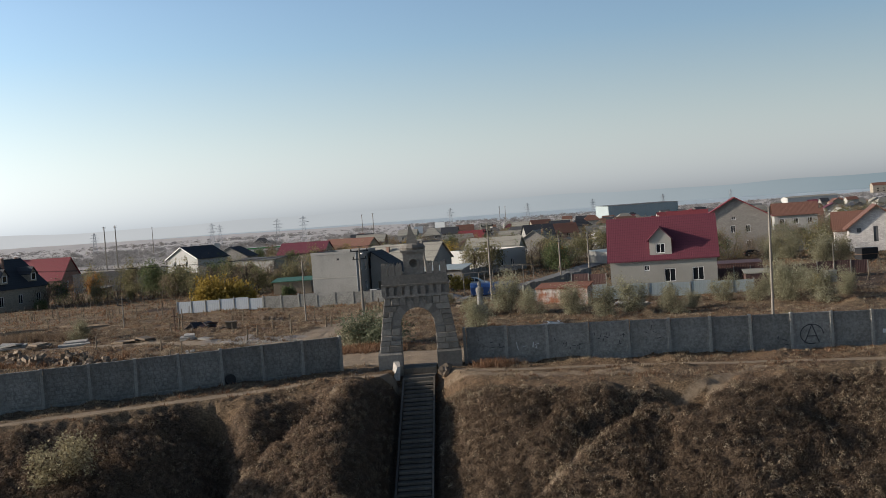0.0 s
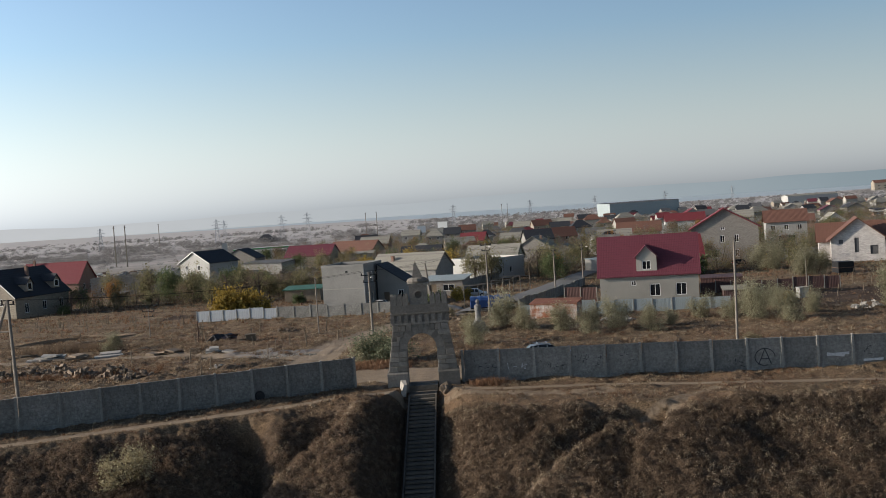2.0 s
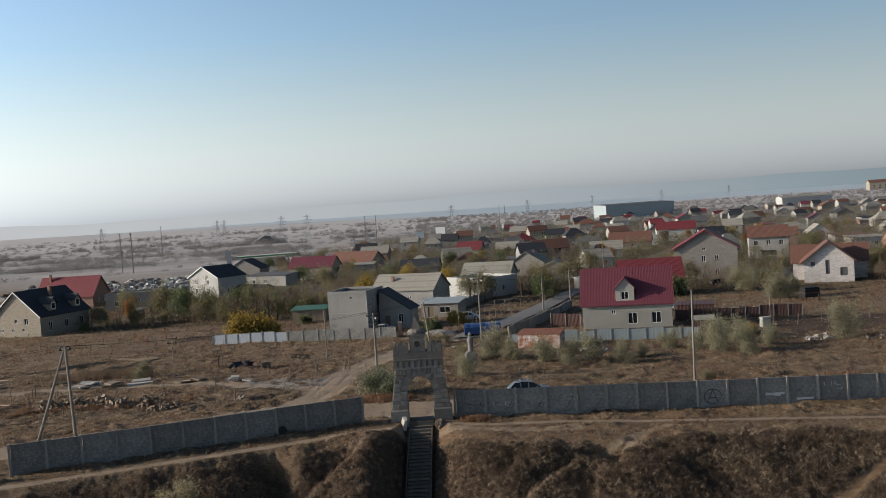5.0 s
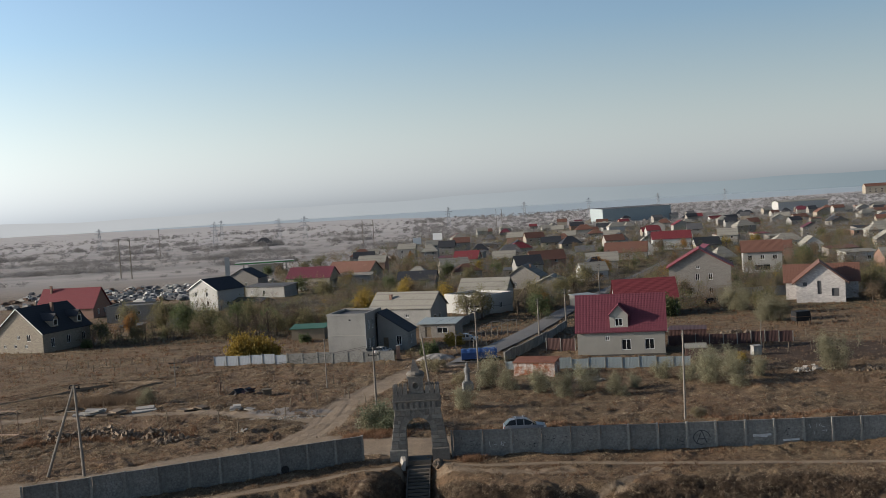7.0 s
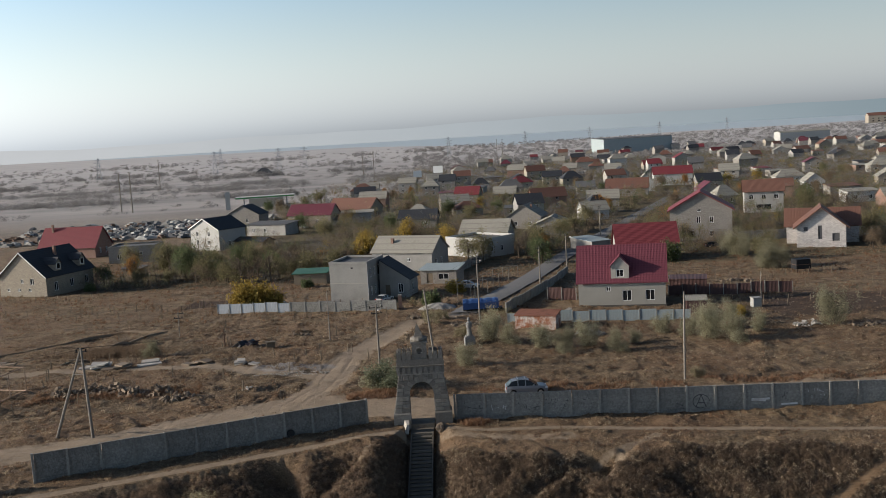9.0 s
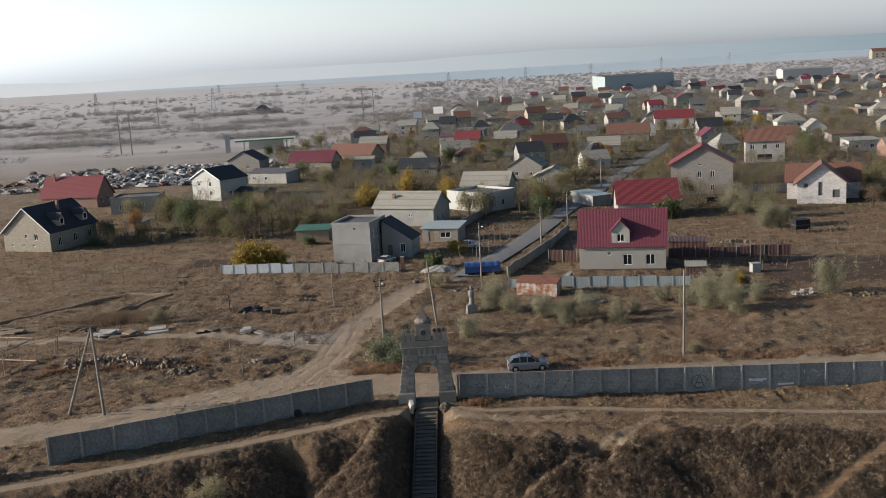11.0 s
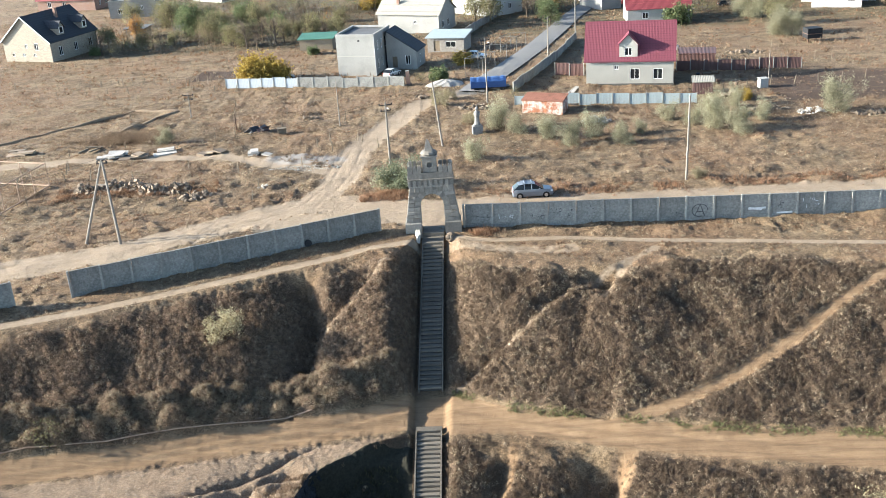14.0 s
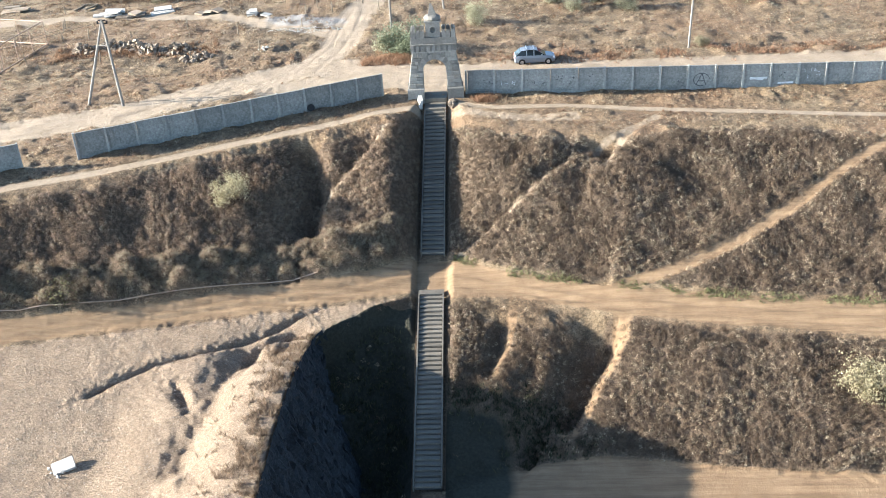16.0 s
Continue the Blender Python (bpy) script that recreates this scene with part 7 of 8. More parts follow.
def car(m, coat, label, L=4.3, tall=1.6, rails=False, boxy=False):
    c = thing("car", m, label, "car")
    W = 0.88
    k = tall / 1.6
    # x along the car, nose at +x: station, sill, belt, half width
    belt = [(-L / 2, 0.95, 0.74), (-L / 2 + 0.08, 1.02, 0.82), (-L / 2 + 0.5, 1.03, W), (0.3, 0.99, W), (L / 2 - 1.0, 0.95, W - 0.02), (L / 2 - 0.35, 0.86, W - 0.08), (L / 2 - 0.05, 0.72, W - 0.2), (L / 2, 0.6, W - 0.28)]
    sec = []
    for x, b, w in belt:
        b *= k
        sec.append([(x, -w + 0.06, 0.24), (x, -w, 0.42), (x, -w - 0.01, b * 0.75), (x, -w + 0.05, b), (x, w - 0.05, b), (x, w + 0.01, b * 0.75), (x, w, 0.42), (x, w - 0.06, 0.24), (x, -w + 0.06, 0.24)])
    part("body", loft(sec), coat, c)
    top = [(-L / 2 + 0.1, 1.02, 0.78), (-L / 2 + 0.7, 1.5, 0.65), (-0.8, 1.6, 0.64), (-0.1, 1.59, 0.64), (0.3, 1.49, 0.65), (L / 2 - 1.12, 0.98, 0.78)]
    roof, glass, rear = Mesh(), Mesh(), Mesh()
    prof = [(x, z * k, w) for x, z, w in top]
    for (xa, za, wa), (xb, zb, wb) in zip(prof, prof[1:]):
        (roof if min(za, zb) > 1.4 * k else glass if xb > 0 else rear).face((xa, -wa, za), (xb, -wb, zb), (xb, wb, zb), (xa, wa, za))
    part("roof", roof, coat, c)
    part("windscreen", glass, GLASS, c)
    part("rear_window", rear, GLASS, c)
    for s in (-1, 1):
        g = Mesh()
        low = [(-L / 2 + 0.12, 1.0 * k, 0.8), (L / 2 - 1.12, 0.96 * k, 0.8)]
        pts = [(low[0][0], s * 0.81, low[0][1]), (low[1][0], s * 0.81, low[1][1]), (0.3, s * 0.66, 1.48 * k), (-0.1, s * 0.65, 1.57 * k), (-0.8, s * 0.65, 1.58 * k), (-L / 2 + 0.7, s * 0.66, 1.48 * k)]
        g.face(*(pts if s < 0 else pts[::-1]))
        part("side_window", g, GLASS, c)
        for x in (-0.15, -1.0):
            pl = Mesh().hexa([(x - 0.05, s * 0.83, 1.0 * k), (x + 0.05, s * 0.83, 1.0 * k), (x + 0.05, s * 0.8, 1.0 * k), (x - 0.05, s * 0.8, 1.0 * k)], [(x - 0.05, s * 0.69, 1.55 * k), (x + 0.05, s * 0.69, 1.55 * k), (x + 0.05, s * 0.66, 1.55 * k), (x - 0.05, s * 0.66, 1.55 * k)])
            part("pillar", pl, coat, c)
        part("mirror", Mesh().box(0.65, 0.85, *sorted((s * 0.86, s * 1.02)), 0.98 * k, 1.12 * k, 0.02), coat, c)
        part("headlight", Mesh().box(L / 2 - 0.4, L / 2 - 0.04, *sorted((s * 0.5, s * 0.79)), 0.66 * k, 0.8 * k, 0.03), LAMP, c)
        part("tail_light", Mesh().box(-L / 2 - 0.015, -L / 2 + 0.16, *sorted((s * 0.55, s * 0.8)), 0.74 * k, 0.96 * k, 0.02), TAIL, c)
        for x in (-L / 2 + 0.82, L / 2 - 0.86):
            q = Matrix.Translation((x, s * 0.8, 0.34)) @ pose(0, 0, 0, 90)
            t = part("wheel", Mesh().lathe([(0.2, -0.1), (0.3, -0.11), (0.335, -0.07), (0.335, 0.07), (0.3, 0.11), (0.2, 0.1)], 18), TYRE, c)
            t.matrix_local = q
            part("rim", Mesh().lathe([(0.21, -0.115), (0.19, -0.085), (0.05, -0.1), (0.05, 0.1), (0.19, 0.085), (0.21, 0.115)], 14), RIM, t)
            part("wheel_arch", Mesh().lathe([(0.4, -0.115), (0.4, 0.1)], 18), TYRE, c).matrix_local = q
        if rails:
            part("roof_rail", Mesh().rod((-1.35, s * 0.58, 1.66 * k), (0.15, s * 0.58, 1.66 * k), 0.025, 0.025, 6), RIM, c)
    if rails:
        for x in (-1.0, -0.15):
            part("roof_bar", Mesh().box(x - 0.05, x + 0.05, -0.62, 0.62, 1.66 * k, 1.71 * k), RIM, c)
    part("bumper", Mesh().box(L / 2 - 0.12, L / 2 + 0.03, -0.62, 0.62, 0.3, 0.52, 0.02), TYRE, c)
    part("plate", Mesh().box(-L / 2 - 0.03, -L / 2 - 0.012, -0.26, 0.26, 0.62, 0.74), FRAME, c)
    return c


def vehicles():
    silver, white, blue, dark = paint("blue_grey_metallic", (0.2, 0.22, 0.25)), paint("white_paint", (0.5, 0.5, 0.5)), paint("blue_paint", (0.06, 0.12, 0.32)), paint("dark_paint", (0.03, 0.035, 0.04))
    car(pose(11.3, 10.9, gz(11.3, 10.9) - 0.03, 0, 0, 3), silver, "blue-grey metallic crossover car with roof bars parked on the dirt road", 4.75, 1.74, True)
    car(pose(5, 97.7, gz(5, 97.7), 0, 0, -12), white, "white hatchback parked by the street", 4.2, 1.5)
    car(pose(-10.6, 85.2, gz(-10.6, 85.2), 0, 0, 60), white, "white car parked beside the box house", 3.9, 1.45)
    car(pose(-31.5, 88, gz(-31.5, 88), 0, 0, 25), white, "white car in the yard by a yellow bush", 4.1, 1.45)
    car(pose(42.5, 98.8, gz(42.5, 98.8), 0, 0, 160), white, "white car parked behind the grey house", 4.1, 1.5)
    car(pose(66, 151, gz(66, 151), 0, 0, 5), dark, "dark saloon parked before the tall house", 4.5, 1.45)
    car(pose(37.2, 162.2, gz(37.2, 162.2), 0, 0, 70), white, "white van parked by the street", 4.9, 2.0)
    # truck with a blue tarpaulin
    x, y = 7, 69.3
    t = thing("truck", pose(x, y, gz(x, y), 0, 0, 2), "truck body under a blue tarpaulin by the junction", "truck")
    prof = [(-1.05, 0.7), (1.05, 0.7), (1.1, 1.75), (0.85, 2.15), (0.3, 2.32), (-0.3, 2.32), (-0.85, 2.15), (-1.1, 1.75)]
    sec = []
    for i in range(13):
        u = -3.0 + 0.5 * i
        sag = 0.06 * math.sin(i * 2.4)
        sec.append([(u, py, pz + (sag if pz > 1.5 else 0)) for py, pz in prof] + [(u, prof[0][0], prof[0][1])])
    part("tarpaulin", loft(sec), paint("blue_tarpaulin", (0.04, 0.09, 0.24)), t, "wrinkled blue tarpaulin")
    part("chassis", Mesh().box(-3.0, 3.6, -0.9, 0.9, 0.5, 0.7), DARK, t)
    for u in (-2.0, 2.4):
        for s in (-0.85, 0.85):
            w = part("wheel", Mesh().lathe([(0.2, -0.12), (0.42, -0.13), (0.46, -0.08), (0.46, 0.08), (0.42, 0.13), (0.2, 0.12)], 14), TYRE, t)
            w.matrix_local = Matrix.Translation((u, s, 0.45)) @ pose(0, 0, 0, 90)
    # scrap yard of old cars on the plain: too many and too far to count
    rnd = random.Random(77)
    for mat, n, what in ((WHITE, 130, "pale"), (RENDER, 190, "grey"), (ROOF_FELT, 150, "dark"), (IRON, 60, "rusty")):
        m = Mesh()
        for i in range(n):
            x, y = rnd.gauss(-118, 30), rnd.uniform(262, 350)
            if rnd.random() < 0.25:
                x, y = rnd.uniform(20, 110), rnd.uniform(560, 760)
            z = gz(x, y)
            a = rnd.uniform(0, 6.28)
            ca, sa = math.cos(a), math.sin(a)
            pt = lambda u, v, w: (x + u * ca - v * sa, y + u * sa + v * ca, z + w)
            for x0, x1, w0, h0, h1, tp in ((-2.1, 2.1, 0.85, 0.3, 0.9, 0.05), (-1.2, 0.9, 0.75, 0.9, 1.45, 0.25)):
                m.hexa([pt(x0, -w0, h0), pt(x1, -w0, h0), pt(x1, w0, h0), pt(x0, w0, h0)], [pt(x0 + tp, -w0 + 0.1, h1), pt(x1 - tp, -w0 + 0.1, h1), pt(x1 - tp, w0 - 0.1, h1), pt(x0 + tp, w0 - 0.1, h1)])
        solid("scrap_cars", m, mat, pose(0, 0, 0), f"rows of {what} old cars in a far yard", "cars", kind="stuff")


def street_side():
    """Pipe frames, a sand heap and boards at the mouth of the street."""
    t = thing("pipe_frame", pose(0, 0, 0), "grey pipe arbour standing along the street wall", "frame")
    feet = [(3.0, 82.0), (5.4, 89.0), (7.8, 96.0), (10.0, 103.0), (12.2, 110.0)]
    for x, y in feet:
        for dx in (0.0, 3.2):
            part("upright", Mesh().rod((x + dx, y, gz(x + dx, y) - 0.2), (x + dx, y, gz(x, y) + 3.0), 0.06, 0.06, 6), POLE, t)
        part("crosspiece", Mesh().rod((x, y, gz(x, y) + 3.0), (x + 3.2, y, gz(x, y) + 3.0), 0.05, 0.05, 6), POLE, t)
    for (xa, ya), (xb, yb) in zip(feet, feet[1:]):
        for dx in (0.0, 3.2):
            part("rail", Mesh().rod((xa + dx, ya, gz(xa, ya) + 3.0), (xb + dx, yb, gz(xb, yb) + 3.0), 0.05, 0.05, 6), POLE, t)
    rnd = random.Random(91)
    heap = Mesh()
    n = 18
    rings = []
    for r, z in ((3.0, -0.15), (2.4, 0.25), (1.6, 0.6), (0.8, 0.85), (0.15, 0.95)):
        rings.append(len(heap.v))
        heap.v += [(r * 1.3 * math.cos(6.283 * i / n) * rnd.uniform(0.88, 1.1), r * 0.75 * math.sin(6.283 * i / n) * rnd.uniform(0.88, 1.1), z * rnd.uniform(0.85, 1.1)) for i in range(n)]
    for a, b in zip(rings, rings[1:]):
        heap.f += [(a + i, a + (i + 1) % n, b + (i + 1) % n, b + i) for i in range(n)]
    heap.f.append(tuple(rings[-1] + i for i in range(n)))
    solid("sand_mound", heap, CHALK, pose(-0.6, 75.2, gz(-0.6, 75.2), 0, 0, 12), "pale heap of building sand at the street corner", "sand")
    t = thing("board_stack", pose(21.6, 66.4, gz(21.6, 66.4), 0, 0, 70), "stack of pale new boards beside the house", "boards")
    for k in range(6):
        ob = part("board", Mesh().box(-2.2, 2.2, -0.13, 0.13, 0, 0.06), CHALK, t)
        ob.matrix_local = pose(rnd.uniform(-0.3, 0.3), 0.3 * (k % 3), 0.02 + 0.08 * (k // 3), 0, 0, rnd.uniform(-5, 5))
    # clutter in the yards behind the garden
    rubble(70.5, 170.5, 16.0, 4.0, 40, 1.0, RENDER, "jumble of building scrap beside the tall house", 71, "scrap_heap", 1.4)
    rubble(-29.5, 84.8, 5.0, 3.0, 26, 0.7, CHALK, "white plastic sacks and scrap by the yellow bush", 72, "scrap_heap", 0.9)
    rubble(56.0, 92.0, 9.0, 2.2, 26, 0.5, RUBBLE, "low heap of earth and scrap in the garden", 73, "earth_heap", 0.6)


street_side()
near_poles()
pylons()
posts()
loose()
yards()
vehicles()
for a, b in (((-6.5, 24.9, 8.0), (6.7, 59.7, 8.8)), ((6.7, 59.7, 8.8), (19, 95.5, 5.6)), ((19, 95.5, 5.6), (26.6, 120.4, 5.2)), ((-6.5, 24.9, 8.0), (-35.5, 2.0, 8.9)), ((-35.5, 2.0, 8.9), (-80, -36, 9))):
    for off in (-0.7, 0.7):
        sagging("overhead_wire", (a[0] + off, a[1], a[2]), (b[0] + off, b[1], b[2]), 0.7, "thin sagging overhead wire between poles", 0.012)

# ---- plants ----


def leaves(rnd, centres, per, spread, size, flat=0.0):
    """Small pointed leaf clumps scattered round the centres, as one mesh of loose triangles."""
    n = len(centres) * per
    g = np.random.default_rng(rnd.randrange(1 << 30))
    c = np.repeat(np.array(centres, float), per, 0)
    c = c + g.normal(0, 1, (n, 3)) * np.array(spread)
    d1 = g.normal(0, 1, (n, 3))
    d1 /= np.linalg.norm(d1, axis=1)[:, None]
    d2 = np.cross(d1, g.normal(0, 1, (n, 3)))
    d2 /= np.linalg.norm(d2, axis=1)[:, None]
    s = size * g.uniform(0.6, 1.4, (n, 1))
    v = np.stack([c - d2 * s * 0.45, c + d1 * s, c + d2 * s * 0.45, c - d1 * s * 0.7], 1).reshape(-1, 3)
    return v


def tri_leaves(rnd, centres, per, spread, size):
    """As leaves(), with three-cornered sprigs for what stands far off."""
    v = leaves(rnd, centres, per, spread, size)
    return v.reshape(-1, 4, 3)[:, :3].reshape(-1, 3)


def loose_faces(name, v, k, mat):
    me = bpy.data.meshes.new(name)
    n = len(v) // k
    me.vertices.add(len(v))
    me.vertices.foreach_set("co", v.astype(np.float32).ravel())
    me.loops.add(n * k)
    me.loops.foreach_set("vertex_index", np.arange(n * k, dtype=np.int32))
    me.polygons.add(n)
    me.polygons.foreach_set("loop_start", np.arange(0, n * k, k, dtype=np.int32))
    me.update(calc_edges=True)
    me.materials.append(mat)
    return me


def plant(name, seed, h, r, leaf_mat, label, category, trunk=True, density=1.0, leaf=0.16, group="", low=0.25):
    """A tree or bush at the origin: trunk with limbs, and a ragged crown of small leaf clumps."""
    rnd = random.Random(seed)
    t = thing(name, pose(0, 0, -500), label, category, group)
    m = Mesh()
    tips = []
    if trunk:
        p, q = Vector((0, 0, -0.3)), Vector((rnd.uniform(-0.2, 0.2), rnd.uniform(-0.2, 0.2), h * 0.45))
        m.rod(p, q, 0.035 * h, 0.022 * h, 6)
        top = q + Vector((rnd.uniform(-0.3, 0.3), rnd.uniform(-0.3, 0.3), h * 0.35))
        m.rod(q, top, 0.022 * h, 0.008 * h, 6)
        starts = [p.lerp(q, f) for f in (0.6, 0.75, 0.9, 1.0)] * 3 + [q.lerp(top, f) for f in (0.3, 0.5, 0.7, 1.0)] * 2
    else:
        starts = [Vector((rnd.uniform(-0.2, 0.2) * r, rnd.uniform(-0.2, 0.2) * r, -0.1)) for _ in range(16)]
    for s in starts:
        a = rnd.uniform(0, 6.283)
        out = r * rnd.uniform(0.35, 0.95)
        e = Vector((math.cos(a) * out, math.sin(a) * out, rnd.uniform(h * low, h * (0.98 - 0.35 * (out / r) ** 2))))
        mid = s.lerp(e, 0.5) + Vector((0, 0, 0.08 * h))
        k = 0.012 * h if trunk else 0.02
        m.rod(s, mid, k, k * 0.65, 4).rod(mid, e, k * 0.65, k * 0.25, 3)
        tips.append((e, out))
        for _ in range(3):
            b = mid.lerp(e, rnd.uniform(0.1, 0.9)) + Vector((rnd.gauss(0, 0.22 * r), rnd.gauss(0, 0.22 * r), rnd.gauss(0, 0.1 * h)))
            b.z = max(b.z, 0.1 * h)
            m.rod(mid, b, k * 0.4, k * 0.15, 3)
            tips.append((b, out))
    part("trunk" if trunk else "stem", m, BARK, t)
    if density > 0:
        centres = [e for e, _ in tips]
        v = leaves(rnd, centres, max(1, int(34 * density)), (0.16 * r, 0.16 * r, 0.1 * h), leaf)
        v[:, 2] = np.maximum(v[:, 2], 0.02)
        part("crown" if trunk else "foliage", loose_faces("leaves", v, 4, leaf_mat), leaf_mat, t)
    return t


def put(t, spots, rnd, lo=0.8, hi=1.2):
    first = True
    for x, y, *s in spots:
        k = s[0] if s else rnd.uniform(lo, hi)
        m = pose(x, y, gz(x, y) - 0.05, 0, 0, rnd.uniform(0, 360)) @ Matrix.Diagonal((k, k, k * rnd.uniform(0.9, 1.1), 1))
        if first:
            t.matrix_world = m
            first = False
        else:
            o = copy_thing(t, pose(0, 0, 0))
            o.matrix_basis = m


def plants():
    rnd = random.Random(31)
    put(plant("bush", 1, 3.6, 2.4, L_SAGE, "dense grey-green bush beside the gate", "bush", False, 3.4, 0.11, low=0.1), [(-4.4, 15.9, 1.16)], rnd)
    put(plant("bush", 9, 2.8, 1.9, L_SILVER, "pale silver-leaved bush beside the gate", "bush", False, 1.4, 0.14, low=0.15), [(-6.0, 16.6, 1.0)], rnd)
    silver = [(67.1, 109.3, 1.7), (69.5, 108.5, 1.4), (68.3, 132.1, 1.7), (65.5, 134, 1.5), (8.2, 42.2, 1.25), (4.6, 26.9, 0.95), (14.6, 36.4, 1.1), (17.6, 32.8, 0.95), (21, 36.4, 1.1), (24.6, 32.1, 0.9), (38.2, 38.2, 1.2), (41.2, 35.7, 1.1), (39.8, 45.1, 1.25), (57.3, 43.7, 1.5), (32.9, 43.6, 0.9),
              (35.9, 41.3, 0.85), (46.2, 41.4, 0.9), (-41.7, 43.9, 0.8), (27.9, 37.6, 0.6), (10.5, 39.5, 0.9), (44.3, 50, 1.0)]
    silver = [(x, y, k * 1.05) for x, y, k in silver]
    a, b = plant("bush", 2, 4.0, 1.55, L_SILVER, "silvery dry-leaved bush in the field", "bush", False, 3.2, 0.07, "silvery bushes", 0.1), plant("bush", 3, 3.5, 1.6, L_SILVER, "silvery dry-leaved bush in the field", "bush", False, 3.2, 0.07, "silvery bushes", 0.1)
    put(a, silver[0::2], rnd)
    put(b, silver[1::2], rnd)
    put(plant("bush", 4, 2.8, 2.0, L_YELLOW, "bright yellow autumn bush", "bush", False, 1.6, 0.16, low=0.15), [(-35.6, 86.6, 1.9), (-33.2, 86.2, 1.5), (-37.6, 86.4, 1.5), (46.5, 54.4, 0.6), (2.4, 93.8, 1.0), (-22.1, 175.7, 1.8)], rnd)
    put(plant("bush", 5, 2.4, 1.5, L_STRAW, "straw-coloured bush on the bank", "bush", False, 1.5, 0.085, low=0.15), [(-19.0, -19.3, 1.15), (35.3, -38.7, 1.35), (37.4, -39.6, 1.0), (31.8, 15.6, 0.6), (-1.3, 59, 1.0), (0.4, 63, 0.8), (4, 46.1, 0.8)], rnd)
    put(plant("bush", 6, 2.0, 1.4, L_OLIVE, "bare twiggy bush on the bank", "bush", False, 0.12, 0.1, low=0.15), [(-31.5, -31, 1.2), (-2.1, 68.5, 1.0), (11, 63.7, 0.9), (-5.2, 79.5, 1.0)], rnd)
    put(plant("bush", 7, 2.0, 1.3, L_GREEN, "small green shrub by the yard wall", "bush", False, 1.4, 0.14, low=0.1), [(-1.7, 78.5, 1.3), (-81.8, 128.4, 1.0), (50.2, 129.6, 2.2), (-29.5, 113.3, 1.0)], rnd)
    trees = [("green", L_GREEN, 7.0, 3.0, 1.0), ("olive", L_OLIVE, 7.5, 3.2, 0.9), ("russet", L_BROWN, 7.0, 3.0, 0.6), ("orange", L_ORANGE, 7.0, 2.2, 0.9), ("golden", L_YELLOW, 6.5, 2.6, 0.9)]
    kinds = []
    for i, (nm, lm, h, r, d) in enumerate(trees):
        for k in range(2):
            kinds.append(plant("tree", 50 + i * 2 + k, h, r, lm, f"{nm} autumn garden tree with a ragged crown", "tree", True, d, 0.22, "garden trees"))
    bare = plant("tree", 70, 7.5, 3.2, L_BROWN, "nearly bare grey tree", "tree", True, 0.06, 0.15, "garden trees")
    spots = {i: [] for i in range(11)}
    fixed = [(-75.1, 163.5, 3), (-69.4, 164.9, 1), (-47.4, 128.3, 3), (-51, 131, 10), (-44, 133, 10), (-40, 128, 10), (-57, 138, 3), (-64, 145.2, 0), (-59.9, 149, 1), (-67.5, 152.8, 0), (-72.9, 161.6, 2), (-52.3, 156.6, 1), (-49, 154.1, 2), (-55.5, 165.3, 0), (-45.7, 159.9, 10), (-39.3, 148.7, 10), (-35, 139.8, 10), (-42.5, 142.9, 1), (-77.4, 146.1, 6), (-23.1, 178.9, 8), (-70.3, 237.5, 2), (23, 158.2, 2),
             (24.2, 155.1, 6), (17.6, 149.8, 10), (19.7, 153.6, 10), (31.7, 190.9, 2), (46.2, 157, 4), (56.7, 274.4, 6), (53.7, 277.6, 6), (100.5, 164.7, 2), (123.5, 259.5, 1), (69.9, 121.8, 2), (8.6, 141.9, 2), (5, 144.3, 2), (22.2, 135.4, 1), (-12.6, 184.9, 8),
             (-84.9, 167.6, 2), (-75, 172.2, 1), (-50.2, 129.2, 2), (-45.8, 124.2, 10)]
    for x, y, k in fixed:
        spots[k].append((x, y, rnd.uniform(0.75, 1.05)))
    for _ in range(26):
        x, y = rnd.uniform(-84, -26), rnd.uniform(120, 172)
        if not any(-5 < x - a < 16 and -6 < y - b < 12 for a, b in TAKEN):
            spots[rnd.choice((0, 1, 2, 3, 2, 3, 10, 10, 10))].append((x, y, rnd.uniform(0.45, 0.8)))
    for _ in range(170):
        y = rnd.uniform(115, 480)
        lo, hi = lerp(y, [(115, 45), (190, -30), (260, -75), (400, -90), (700, -90), (950, 20)]), 0.47 * y + 60
        x = rnd.uniform(lo, hi)
        if along(np.array(x), np.array(y), STREET)[0] < 5 or any(-3 < x - a < 15 and -3 < y - b < 11 for a, b in TAKEN):
            continue
        if 28 < x < 95 and y < 142:
            continue
        k = rnd.choices(range(11), [3, 3, 4, 4, 5, 5, 1, 1, 1, 1, 5])[0]
        spots[k].append((x, y, rnd.uniform(0.55, 1.05)))
    for k, s in spots.items():
        if s:
            put(bare if k == 10 else kinds[k], s, rnd)


